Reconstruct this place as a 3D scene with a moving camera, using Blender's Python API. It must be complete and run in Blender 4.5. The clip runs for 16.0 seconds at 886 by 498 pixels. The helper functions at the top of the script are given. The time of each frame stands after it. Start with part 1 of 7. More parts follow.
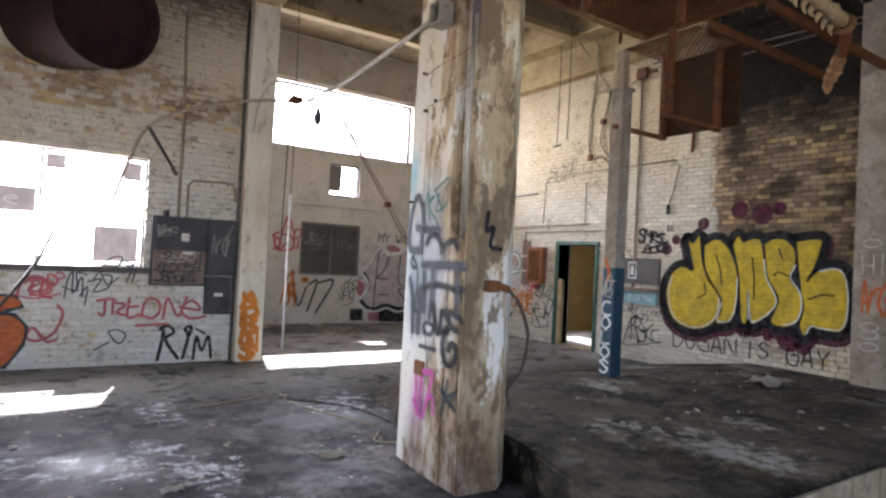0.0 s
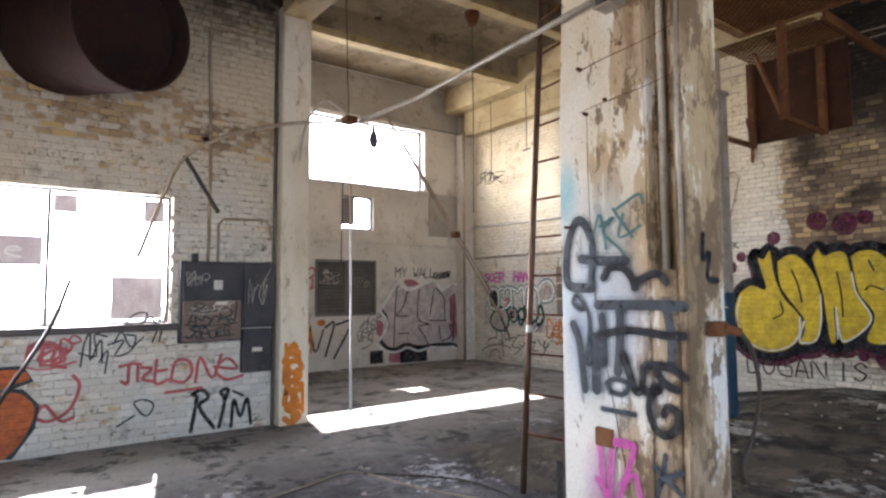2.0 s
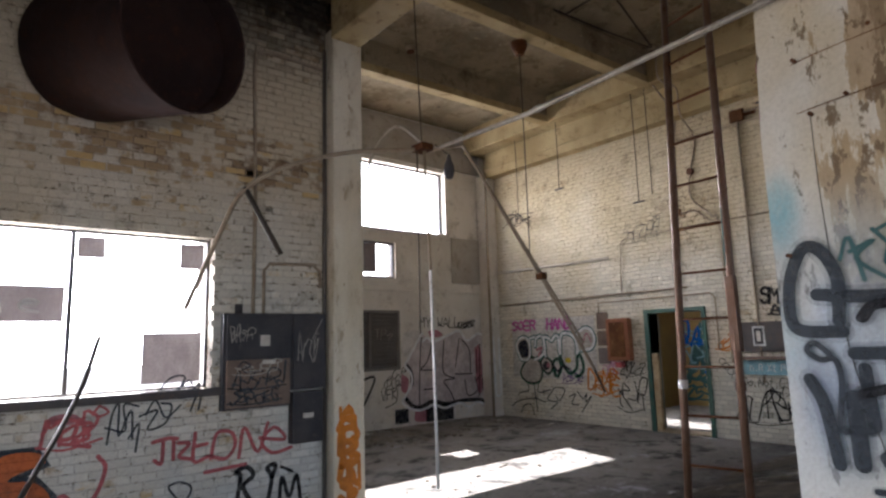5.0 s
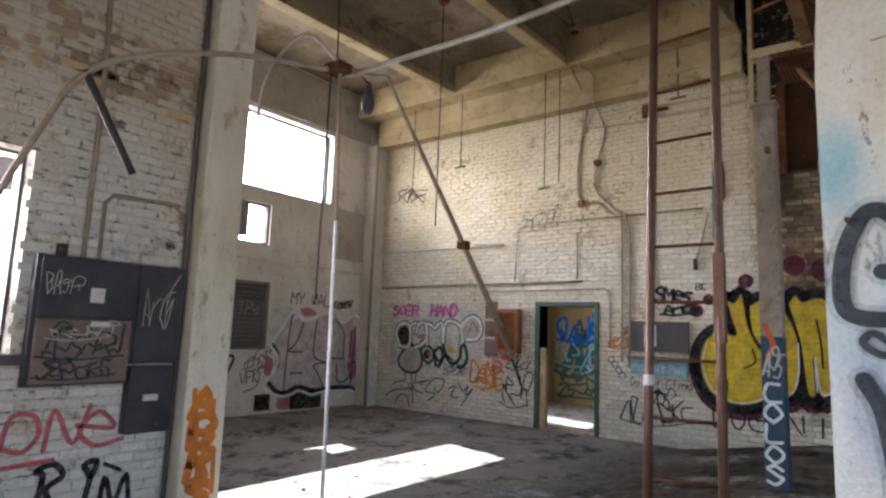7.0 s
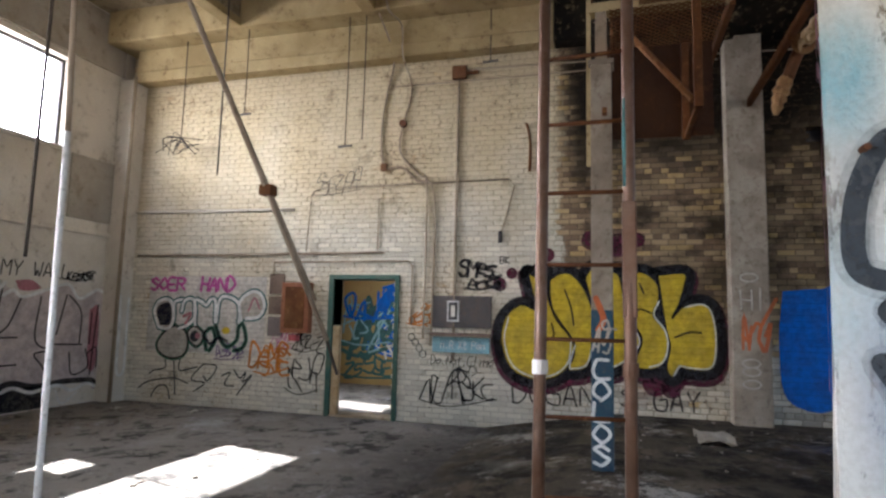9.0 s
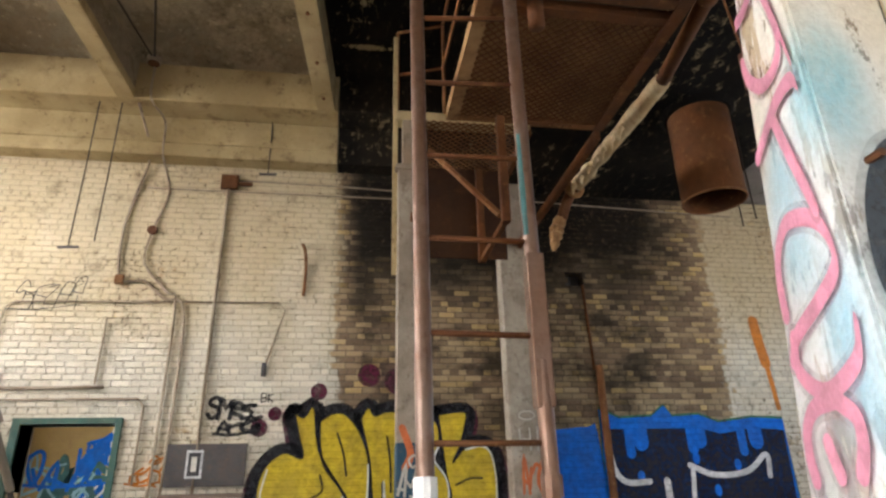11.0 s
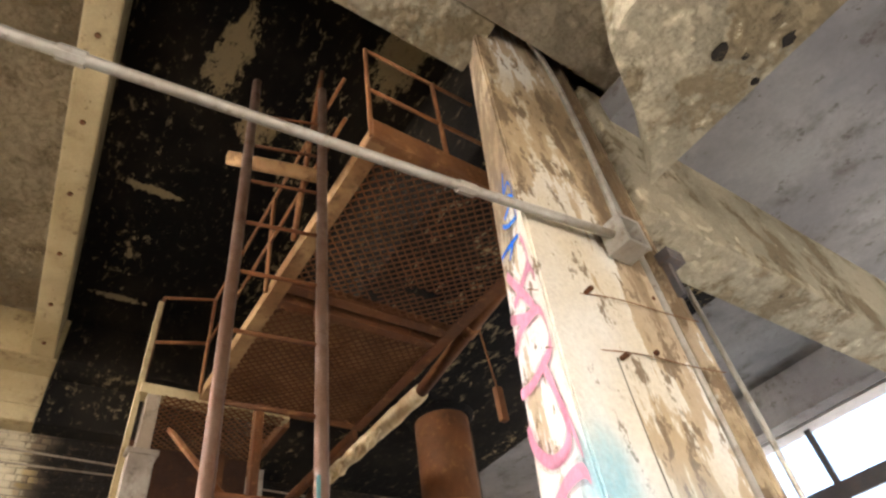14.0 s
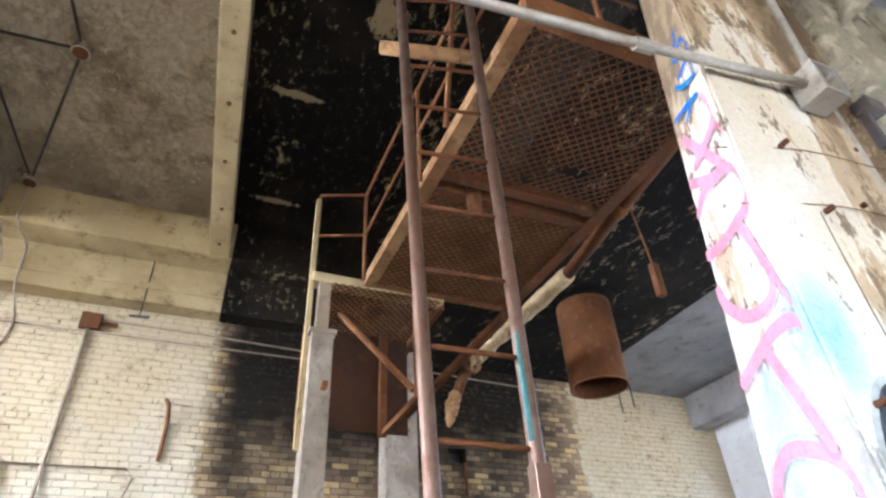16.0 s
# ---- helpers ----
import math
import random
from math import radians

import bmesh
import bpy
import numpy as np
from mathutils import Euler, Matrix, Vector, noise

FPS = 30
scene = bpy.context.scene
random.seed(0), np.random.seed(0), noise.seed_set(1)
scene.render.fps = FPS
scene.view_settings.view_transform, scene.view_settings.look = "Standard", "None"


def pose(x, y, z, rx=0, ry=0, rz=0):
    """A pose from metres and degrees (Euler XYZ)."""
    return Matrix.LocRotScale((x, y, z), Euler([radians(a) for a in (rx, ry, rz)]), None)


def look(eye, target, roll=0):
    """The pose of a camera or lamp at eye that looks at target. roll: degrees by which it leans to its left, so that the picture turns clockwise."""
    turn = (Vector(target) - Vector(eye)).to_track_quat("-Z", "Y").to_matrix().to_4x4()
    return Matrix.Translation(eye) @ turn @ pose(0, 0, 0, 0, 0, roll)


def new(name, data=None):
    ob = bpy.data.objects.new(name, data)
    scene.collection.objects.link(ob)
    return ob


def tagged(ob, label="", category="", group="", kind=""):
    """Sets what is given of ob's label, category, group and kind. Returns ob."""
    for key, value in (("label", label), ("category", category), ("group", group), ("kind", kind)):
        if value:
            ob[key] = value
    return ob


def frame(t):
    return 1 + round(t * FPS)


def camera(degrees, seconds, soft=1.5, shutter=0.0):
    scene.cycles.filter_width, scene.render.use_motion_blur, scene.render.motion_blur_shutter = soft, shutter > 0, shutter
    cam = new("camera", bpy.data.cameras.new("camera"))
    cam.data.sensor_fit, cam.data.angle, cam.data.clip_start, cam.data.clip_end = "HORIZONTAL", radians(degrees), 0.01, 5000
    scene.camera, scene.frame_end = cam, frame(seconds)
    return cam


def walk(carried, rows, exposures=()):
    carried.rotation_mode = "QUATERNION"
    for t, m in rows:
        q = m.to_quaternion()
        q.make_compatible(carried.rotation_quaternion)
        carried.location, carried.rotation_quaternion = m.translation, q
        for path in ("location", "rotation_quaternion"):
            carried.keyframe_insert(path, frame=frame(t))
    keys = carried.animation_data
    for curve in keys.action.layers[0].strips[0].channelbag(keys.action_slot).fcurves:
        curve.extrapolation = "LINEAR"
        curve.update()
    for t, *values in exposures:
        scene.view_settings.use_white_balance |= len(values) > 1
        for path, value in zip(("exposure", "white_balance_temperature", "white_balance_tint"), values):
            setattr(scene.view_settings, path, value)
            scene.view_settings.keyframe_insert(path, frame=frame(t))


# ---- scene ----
cam = camera(72.7, 16.0, soft=2.5)
PATH = [
    (0, (0.198, 0.166, 1.596), (1.309, 1.829, 1.636), 3.0),
    (0.5, (0.148, 0.623, 1.573), (1.419, 2.167, 1.535), 3.6),
    (1, (-0.029, 1.007, 1.581), (1.082, 2.67, 1.556), 1.7),
    (1.5, (-0.17, 1.451, 1.584), (0.963, 3.095, 1.689), 0.6),
    (2, (-0.325, 1.725, 1.651), (0.877, 3.317, 1.79), -0.3),
    (2.5, (-0.43, 1.929, 1.711), (0.56, 3.636, 2.034), -0.9),
    (3, (-0.483, 2.003, 1.74), (0.355, 3.744, 2.258), 0.7),
    (3.5, (-0.535, 2.183, 1.677), (0.175, 4.01, 2.073), 2.9),
    (4, (-0.695, 2.437, 1.67), (0.186, 4.185, 2.08), 1.6),
    (4.5, (-0.721, 2.747, 1.654), (0.43, 4.364, 1.896), 1.9),
    (5, (-0.67, 3.101, 1.674), (0.59, 4.625, 1.977), -1.7),
    (5.2, (-0.656, 3.228, 1.663), (0.664, 4.705, 1.936), -0.5),
    (7.5, (-0.02, 4.43, 1.553), (1.661, 5.475, 1.832), 1.5),
    (8, (0.134, 4.698, 1.606), (1.952, 5.487, 1.877), 1.4),
    (8.5, (0.382, 4.892, 1.59), (2.25, 5.574, 1.801), 1.6),
    (10.8, (1.509, 5.505, 1.34), (3.378, 5.271, 2.013), -1.8),
    (11, (1.554, 5.565, 1.342), (3.395, 5.279, 2.07), -1.3),
    (11.5, (1.627, 5.652, 1.394), (3.407, 5.128, 2.14), -2.6),
    (12, (1.586, 5.791, 1.434), (3.22, 5.219, 2.436), -2.9),
    (12.5, (1.551, 5.834, 1.488), (3.034, 5.265, 2.704), -2.1),
    (13, (1.567, 5.811, 1.554), (2.86, 4.982, 2.835), -7.0),
    (13.5, (1.579, 5.811, 1.604), (2.727, 4.895, 2.961), -9.6),
    (14, (1.554, 5.839, 1.604), (2.649, 4.9, 2.99), -10.2),
    (14.5, (1.543, 5.84, 1.599), (2.593, 4.878, 3.003), -9.6),
    (15, (1.523, 5.874, 1.594), (2.59, 4.93, 2.998), -9.6),
    (15.5, (1.556, 5.953, 1.558), (2.837, 5.156, 2.869), -5.5),
    (16, (1.707, 6.048, 1.509), (3.181, 5.36, 2.673), -3.4),
]
walk(cam, [(t, look(eye, target, roll)) for t, eye, target, roll in PATH], [(0.0, 3.1, 5750, 16), (2.0, 3.25, 5750, 16), (3.5, 2.6, 5750, 16), (5.0, 2.3, 5750, 16), (7.5, 2.8, 5650, 15), (8.5, 2.75, 5650, 14), (11.0, 3.3, 6200, 12), (11.5, 3.25, 6250, 12), (12.5, 3.85, 6350, 14), (14.0, 3.9, 6350, 14), (15.0, 4.2, 5750, 14), (15.5, 4.1, 5650, 13), (16.0, 4.2, 5250, 11)])

# ---- world and large lights ----
world = bpy.data.worlds.new("sky")
scene.world = world
world.use_nodes = True
wn = world.node_tree
sky = wn.nodes.new("ShaderNodeTexSky")
sky.sky_type, sky.sun_disc = "NISHITA", False
sky.sun_elevation, sky.sun_rotation = radians(44.8), radians(13.3)
wn.links.new(sky.outputs["Color"], wn.nodes["Background"].inputs["Color"])
wn.nodes["Background"].inputs["Strength"].default_value = 0.06
sun = new("sun", bpy.data.lights.new("sun", "SUN"))
sun.data.energy, sun.data.angle, sun.data.color = 5.0, radians(0.5), (1.0, 0.93, 0.82)
sun.matrix_world = look((2.32, 9.8, 10.0), (0, 0, 0))


def opening_light(name, place, target, width, height, watts, colour=(1.0, 0.97, 0.92)):
    """Sky light that enters by an opening."""
    lamp = new(name, bpy.data.lights.new(name, "AREA"))
    lamp.data.shape, lamp.data.size, lamp.data.size_y = "RECTANGLE", width, height
    lamp.data.energy, lamp.data.color = watts, colour
    lamp.matrix_world = look(place, target)


opening_light("window_light", (0.1, 9.75, 2.05), (0.1, 0, 1.3), 2.4, 1.4, 32)
opening_light("high_window_light", (6.0, 13.95, 4.75), (6.0, 0, 1.0), 3.8, 1.4, 40)
opening_light("south_opening_light", (0.5, -2.75, 1.7), (0.5, 8, 2.4), 4.6, 2.9, 22, (0.93, 0.97, 1.0))
opening_light("south_bay_light", (5.6, -2.75, 1.9), (5.6, 8, 2.6), 3.6, 2.4, 12, (0.82, 0.91, 1.0))
opening_light("west_door_light", (-2.8, 4.9, 1.5), (8, 4.9, 2.0), 3.2, 2.7, 4.5)
opening_light("back_room_light", (10.7, 10.97, 1.75), (11.2, 6, 0.6), 0.65, 1.6, 9)

# ---- materials ----


class Nodes:
    """Short hand for a material's node tree."""

    def __init__(self, name):
        self.mat = bpy.data.materials.new(name)
        self.mat.use_nodes = True
        self.t = self.mat.node_tree
        self.out = self.t.nodes["Principled BSDF"]

    def put(self, socket, value):
        if hasattr(value, "links"):
            self.t.links.new(value, socket)
        else:
            socket.default_value = value

    def pos(self):
        return self.t.nodes.new("ShaderNodeNewGeometry").outputs["Position"]

    def island(self):
        return self.t.nodes.new("ShaderNodeNewGeometry").outputs["Random Per Island"]

    def noise(self, scale, detail=4.0, rough=0.55, stretch=(1, 1, 1), shift=(0, 0, 0)):
        m = self.t.nodes.new("ShaderNodeMapping")
        m.inputs["Scale"].default_value, m.inputs["Location"].default_value = stretch, shift
        self.t.links.new(self.pos(), m.inputs["Vector"])
        n = self.t.nodes.new("ShaderNodeTexNoise")
        n.inputs["Scale"].default_value, n.inputs["Detail"].default_value, n.inputs["Roughness"].default_value = scale, detail, rough
        self.t.links.new(m.outputs["Vector"], n.inputs["Vector"])
        return n.outputs["Fac"]

    def ramp(self, value, a, b, lo=0.0, hi=1.0):
        m = self.t.nodes.new("ShaderNodeMapRange")
        m.interpolation_type = "SMOOTHSTEP"
        for key, v in (("Value", value), ("From Min", a), ("From Max", b), ("To Min", lo), ("To Max", hi)):
            self.put(m.inputs[key], v)
        return m.outputs["Result"]

    def mix(self, fac, a, b):
        m = self.t.nodes.new("ShaderNodeMix")
        m.data_type = "RGBA"
        self.put(m.inputs[0], fac)
        for k, c in ((6, a), (7, b)):
            self.put(m.inputs[k], (*c, 1.0) if isinstance(c, tuple) and len(c) == 3 else c)
        return m.outputs[2]

    def math(self, op, a, b=0.0):
        m = self.t.nodes.new("ShaderNodeMath")
        m.operation = op
        self.put(m.inputs[0], a), self.put(m.inputs[1], b)
        return m.outputs[0]

    def near(self, point, size, stretch=(1, 1, 1)):
        """1 at a point, falling softly to 0 at that distance."""
        d = self.t.nodes.new("ShaderNodeVectorMath")
        d.operation = "SUBTRACT"
        self.t.links.new(self.pos(), d.inputs[0])
        d.inputs[1].default_value = point
        m = self.t.nodes.new("ShaderNodeVectorMath")
        m.operation = "MULTIPLY"
        self.t.links.new(d.outputs[0], m.inputs[0])
        m.inputs[1].default_value = stretch
        e = self.t.nodes.new("ShaderNodeVectorMath")
        e.operation = "LENGTH"
        self.t.links.new(m.outputs[0], e.inputs[0])
        return self.ramp(e.outputs["Value"], size, size * 0.2)

    def xyz(self):
        s = self.t.nodes.new("ShaderNodeSeparateXYZ")
        self.t.links.new(self.pos(), s.inputs[0])
        return s.outputs[0], s.outputs[1], s.outputs[2]

    def bump(self, height, strength=0.4, distance=0.01):
        b = self.t.nodes.new("ShaderNodeBump")
        b.inputs["Strength"].default_value, b.inputs["Distance"].default_value = strength, distance
        self.t.links.new(height, b.inputs["Height"])
        self.t.links.new(b.outputs["Normal"], self.out.inputs["Normal"])

    def done(self, colour, rough, metal=0.0, gloss=0.12):
        self.put(self.out.inputs["Base Color"], (*colour, 1.0) if isinstance(colour, tuple) else colour)
        self.put(self.out.inputs["Roughness"], rough)
        self.out.inputs["Specular IOR Level"].default_value = gloss
        self.put(self.out.inputs["Metallic"], metal)
        return self.mat


def worn(name, base, second, wear, rough=0.8, fine=40.0, broad=1.6, wear_at=0.6, relief=0.4, metal=0.0, stretch=(1, 1, 1), depth=0.006):
    """A surface of two tones with worn or stained patches of a third."""
    n = Nodes(name)
    grain, patch, spot = n.noise(fine, 3.0), n.noise(broad, 5.0, 0.6, stretch), n.noise(broad * 3.3, 6.0, 0.65, stretch, (3.1, 1.7, 5.3))
    c = n.mix(n.ramp(patch, 0.35, 0.65), base, second)
    flake, stain = n.noise(broad * 9.0, 6.0, 0.72, stretch, (1.3, 8.7, 2.9)), n.noise(broad * 0.7, 5.0, 0.6, stretch, (9.2, 4.4, 0.7))
    c = n.mix(n.ramp(stain, 0.42, 0.70, 0.0, 0.6), c, tuple(0.5 * (a + b) for a, b in zip(second, wear)))
    c = n.mix(n.math("MULTIPLY", n.ramp(spot, wear_at - 0.10, wear_at + 0.16), 0.75), c, wear)
    c = n.mix(n.ramp(n.math("ADD", n.math("MULTIPLY", flake, 0.75), n.math("MULTIPLY", spot, 0.25)), 0.575, 0.615, 0.0, 0.65), c, wear)
    c = n.mix(n.ramp(grain, 0.2, 0.8, 0.0, 0.25), c, tuple(v * 0.45 for v in base))
    n.bump(n.math("ADD", grain, n.math("MULTIPLY", spot, 1.6)), relief, depth)
    return n.done(c, n.ramp(spot, 0.3, 0.7, max(rough - 0.14, 0.05), min(rough + 0.1, 1.0)), metal, 0.12 if rough > 0.72 else 0.3)


def brick_material(name, paint, raw, raw_dark, bare, soot=None, glow_band=None, mortar=False, single=False, yellowed=None):
    """Painted old brick: paint flakes off by patches; soot where the fire was."""
    n = Nodes(name)
    x, y, z = n.xyz()
    isl = n.t.nodes.new("ShaderNodeObjectInfo").outputs["Random"] if single else n.island()
    grain, patch, flake = n.noise(55.0, 3.0), n.noise(0.9, 5.0), n.noise(7.0, 6.0, 0.65)
    tone = n.mix(isl, tuple(v * 0.82 for v in paint), tuple(min(v * 1.08, 0.85) for v in paint))
    tone = n.mix(n.ramp(patch, 0.4, 0.7, 0.0, 0.35), tone, tuple(v * c for v, c in zip(paint, (0.86, 0.72, 0.5))))
    stone = n.mix(n.ramp(isl, 0.15, 0.9), raw_dark, raw)
    stone = n.mix(n.ramp(n.math("FRACT", n.math("MULTIPLY", isl, 7.3)), 0.8, 0.95), stone, tuple(min(v * c, 0.7) for v, c in zip(raw, (1.35, 1.3, 1.0))))
    level = n.math("ADD", n.math("ADD", n.math("MULTIPLY", isl, 0.22), n.math("MULTIPLY", patch, 0.5)), n.math("MULTIPLY", flake, 0.4))
    level = n.math("ADD", level, bare) if not glow_band else n.math("ADD", level, n.math("ADD", bare, glow_band(n, x, y, z)))
    # Paint turns yellower and darker with height, with a noisy edge.
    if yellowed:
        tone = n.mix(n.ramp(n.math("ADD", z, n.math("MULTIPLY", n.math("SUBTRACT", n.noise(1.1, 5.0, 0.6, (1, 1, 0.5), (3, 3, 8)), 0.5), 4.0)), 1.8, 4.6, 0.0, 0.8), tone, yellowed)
    c = n.mix(n.ramp(level, 0.64, 0.74), tone, stone)
    if mortar:
        c = n.mix(0.34 if soot is east_soot else 0.14, c, (0.16, 0.135, 0.10))
    c = n.mix(n.ramp(grain, 0.3, 0.8, 0.0, 0.3), c, tuple(v * 0.4 for v in paint))
    if soot:
        c = n.mix(n.math("MINIMUM", n.math("POWER", soot(n, x, y, z, patch, flake), n.math("ADD", n.math("MULTIPLY", n.math("FRACT", n.math("MULTIPLY", isl, 3.7)), 1.3), 0.5) if not mortar else 0.45), 0.985), c, (0.010, 0.008, 0.006))
    c = n.mix(n.ramp(n.noise(3.0, 6.0, 0.7), 0.56, 0.72, 0.0, 0.5), c, tuple(v * 0.35 for v in raw_dark))
    chip = n.noise(13.0, 7.0, 0.78, (1, 1, 1.5), (8, 5, 2))
    c = n.mix(n.ramp(n.math("ADD", n.math("MULTIPLY", chip, 0.8), n.math("MULTIPLY", patch, 0.2)), 0.585 if not mortar else 0.53, 0.62 if not mortar else 0.57, 0.0, 0.75), c, tuple(v * 0.45 for v in raw_dark))
    n.bump(n.math("ADD", grain, n.math("SUBTRACT", flake, n.ramp(chip, 0.56, 0.64))), 0.6, 0.008)
    return n.done(c, 0.85)


def east_bare(n, x, y, z):
    a = n.math("MULTIPLY", n.ramp(y, 5.95, 5.6), n.ramp(y, 0.35, 0.75))
    return n.math("MULTIPLY", n.math("MULTIPLY", a, n.ramp(z, 0.6, 1.6)), 0.42)


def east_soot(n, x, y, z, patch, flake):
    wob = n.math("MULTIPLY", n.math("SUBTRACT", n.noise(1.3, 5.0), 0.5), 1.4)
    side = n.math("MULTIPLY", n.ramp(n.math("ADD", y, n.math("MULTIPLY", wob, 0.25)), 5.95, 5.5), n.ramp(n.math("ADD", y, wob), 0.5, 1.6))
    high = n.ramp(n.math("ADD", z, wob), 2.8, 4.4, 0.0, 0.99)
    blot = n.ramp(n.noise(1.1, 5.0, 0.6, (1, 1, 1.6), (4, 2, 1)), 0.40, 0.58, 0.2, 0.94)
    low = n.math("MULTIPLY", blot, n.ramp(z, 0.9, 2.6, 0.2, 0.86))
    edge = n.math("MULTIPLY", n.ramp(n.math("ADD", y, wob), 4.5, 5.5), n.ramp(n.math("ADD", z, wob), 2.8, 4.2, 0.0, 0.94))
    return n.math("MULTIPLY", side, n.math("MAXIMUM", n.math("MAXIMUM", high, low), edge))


def north_bare(n, x, y, z):
    return n.math("MULTIPLY", n.math("MULTIPLY", n.ramp(z, 3.1, 3.5), n.ramp(z, 4.1, 3.8)), 0.2)


def north_soot(n, x, y, z, patch, flake):
    return n.ramp(n.math("ADD", z, n.math("MULTIPLY", flake, 0.8)), 4.9, 6.0, 0.0, 0.95)


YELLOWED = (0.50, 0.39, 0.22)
PAINT, RAW, RAW_DARK = (0.68, 0.63, 0.52), (0.40, 0.285, 0.155), (0.20, 0.13, 0.075)
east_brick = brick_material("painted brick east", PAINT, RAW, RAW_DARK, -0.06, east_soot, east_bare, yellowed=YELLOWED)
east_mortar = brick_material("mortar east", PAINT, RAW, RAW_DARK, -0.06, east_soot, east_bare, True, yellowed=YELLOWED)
north_brick = brick_material("painted brick north", (0.66, 0.63, 0.56), RAW, RAW_DARK, -0.02, north_soot, north_bare, yellowed=(0.52, 0.42, 0.27))
single_brick = brick_material("painted single brick", (0.66, 0.63, 0.56), RAW, RAW_DARK, -0.02, north_soot, north_bare, False, True, yellowed=(0.52, 0.42, 0.27))
north_mortar = brick_material("mortar north", (0.66, 0.63, 0.56), RAW, RAW_DARK, -0.02, north_soot, north_bare, True, yellowed=(0.52, 0.42, 0.27))
plaster = worn("stained plaster", (0.70, 0.65, 0.57), (0.62, 0.56, 0.47), (0.33, 0.28, 0.22), 0.85, 35, 1.0, 0.62)
upper_plaster = worn("grey upper plaster", (0.42, 0.38, 0.32), (0.34, 0.30, 0.25), (0.22, 0.18, 0.14), 0.85, 35, 1.2, 0.6)
old_paint = worn("flaking cream paint", (0.72, 0.66, 0.54), (0.66, 0.58, 0.43), (0.30, 0.21, 0.12), 0.75, 45, 1.4, 0.61, 0.7, 0.0, (1, 1, 0.45))
n = Nodes("stained column paint")
grain, drip, flake, wash = n.noise(50.0, 3.0), n.noise(3.2, 7.0, 0.68, (1, 1, 0.28)), n.noise(9.0, 6.0, 0.7, (1, 1, 0.5)), n.noise(1.1, 4.0, 0.5, (1, 1, 0.5), (5, 2, 8))
tone = n.mix(n.ramp(wash, 0.4, 0.62), (0.66, 0.635, 0.57), (0.55, 0.47, 0.33))
px, py, pz = n.xyz()
drip = n.math("ADD", drip, n.math("ADD", n.ramp(pz, 2.9, 4.5, 0.0, 0.17), n.ramp(py, 4.0, 3.6, 0.0, 0.06)))
tone = n.mix(n.ramp(drip, 0.52, 0.55, 0.0, 0.8), tone, (0.36, 0.245, 0.12))
tone = n.mix(n.ramp(drip, 0.585, 0.66, 0.0, 0.8), tone, (0.20, 0.135, 0.07))
tone = n.mix(n.ramp(n.math("ADD", flake, n.math("MULTIPLY", drip, 0.5)), 0.80, 0.86, 0.0, 0.9), tone, (0.15, 0.10, 0.055))
for spot, size, hue in (((2.70, 4.38, 2.28), 0.17, (0.17, 0.40, 0.45)), ((2.95, 4.32, 2.05), 0.20, (0.22, 0.45, 0.52)), ((2.80, 4.38, 1.62), 0.20, (0.25, 0.46, 0.54)), ((2.66, 4.20, 1.35), 0.26, (0.22, 0.26, 0.36)), ((2.64, 3.95, 1.5), 0.28, (0.34, 0.36, 0.42)), ((2.66, 4.15, 1.75), 0.16, (0.5, 0.56, 0.64)), ((2.66, 4.1, 0.5), 0.2, (0.5, 0.3, 0.42)), ((2.75, 3.6, 0.05), 0.5, (0.10, 0.055, 0.03)), ((2.66, 4.1, 0.0), 0.32, (0.12, 0.07, 0.045))):
    tone = n.mix(n.math("MULTIPLY", n.near(spot, size, (1, 1, 0.55)), n.ramp(flake, 0.25, 0.6, 0.5, 0.95)), tone, hue)
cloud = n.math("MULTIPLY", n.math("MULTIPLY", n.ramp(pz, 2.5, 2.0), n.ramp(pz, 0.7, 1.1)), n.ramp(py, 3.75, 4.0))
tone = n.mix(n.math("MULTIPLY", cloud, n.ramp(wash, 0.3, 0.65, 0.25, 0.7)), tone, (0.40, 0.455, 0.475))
tone = n.mix(n.ramp(grain, 0.3, 0.8, 0.0, 0.22), tone, (0.2, 0.17, 0.12))
n.bump(n.math("ADD", grain, n.math("MULTIPLY", flake, 2.5)), 0.6, 0.008)
column_paint = n.done(tone, 0.72)
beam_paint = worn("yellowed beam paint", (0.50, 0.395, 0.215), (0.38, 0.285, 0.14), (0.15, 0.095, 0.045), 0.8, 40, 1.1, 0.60)


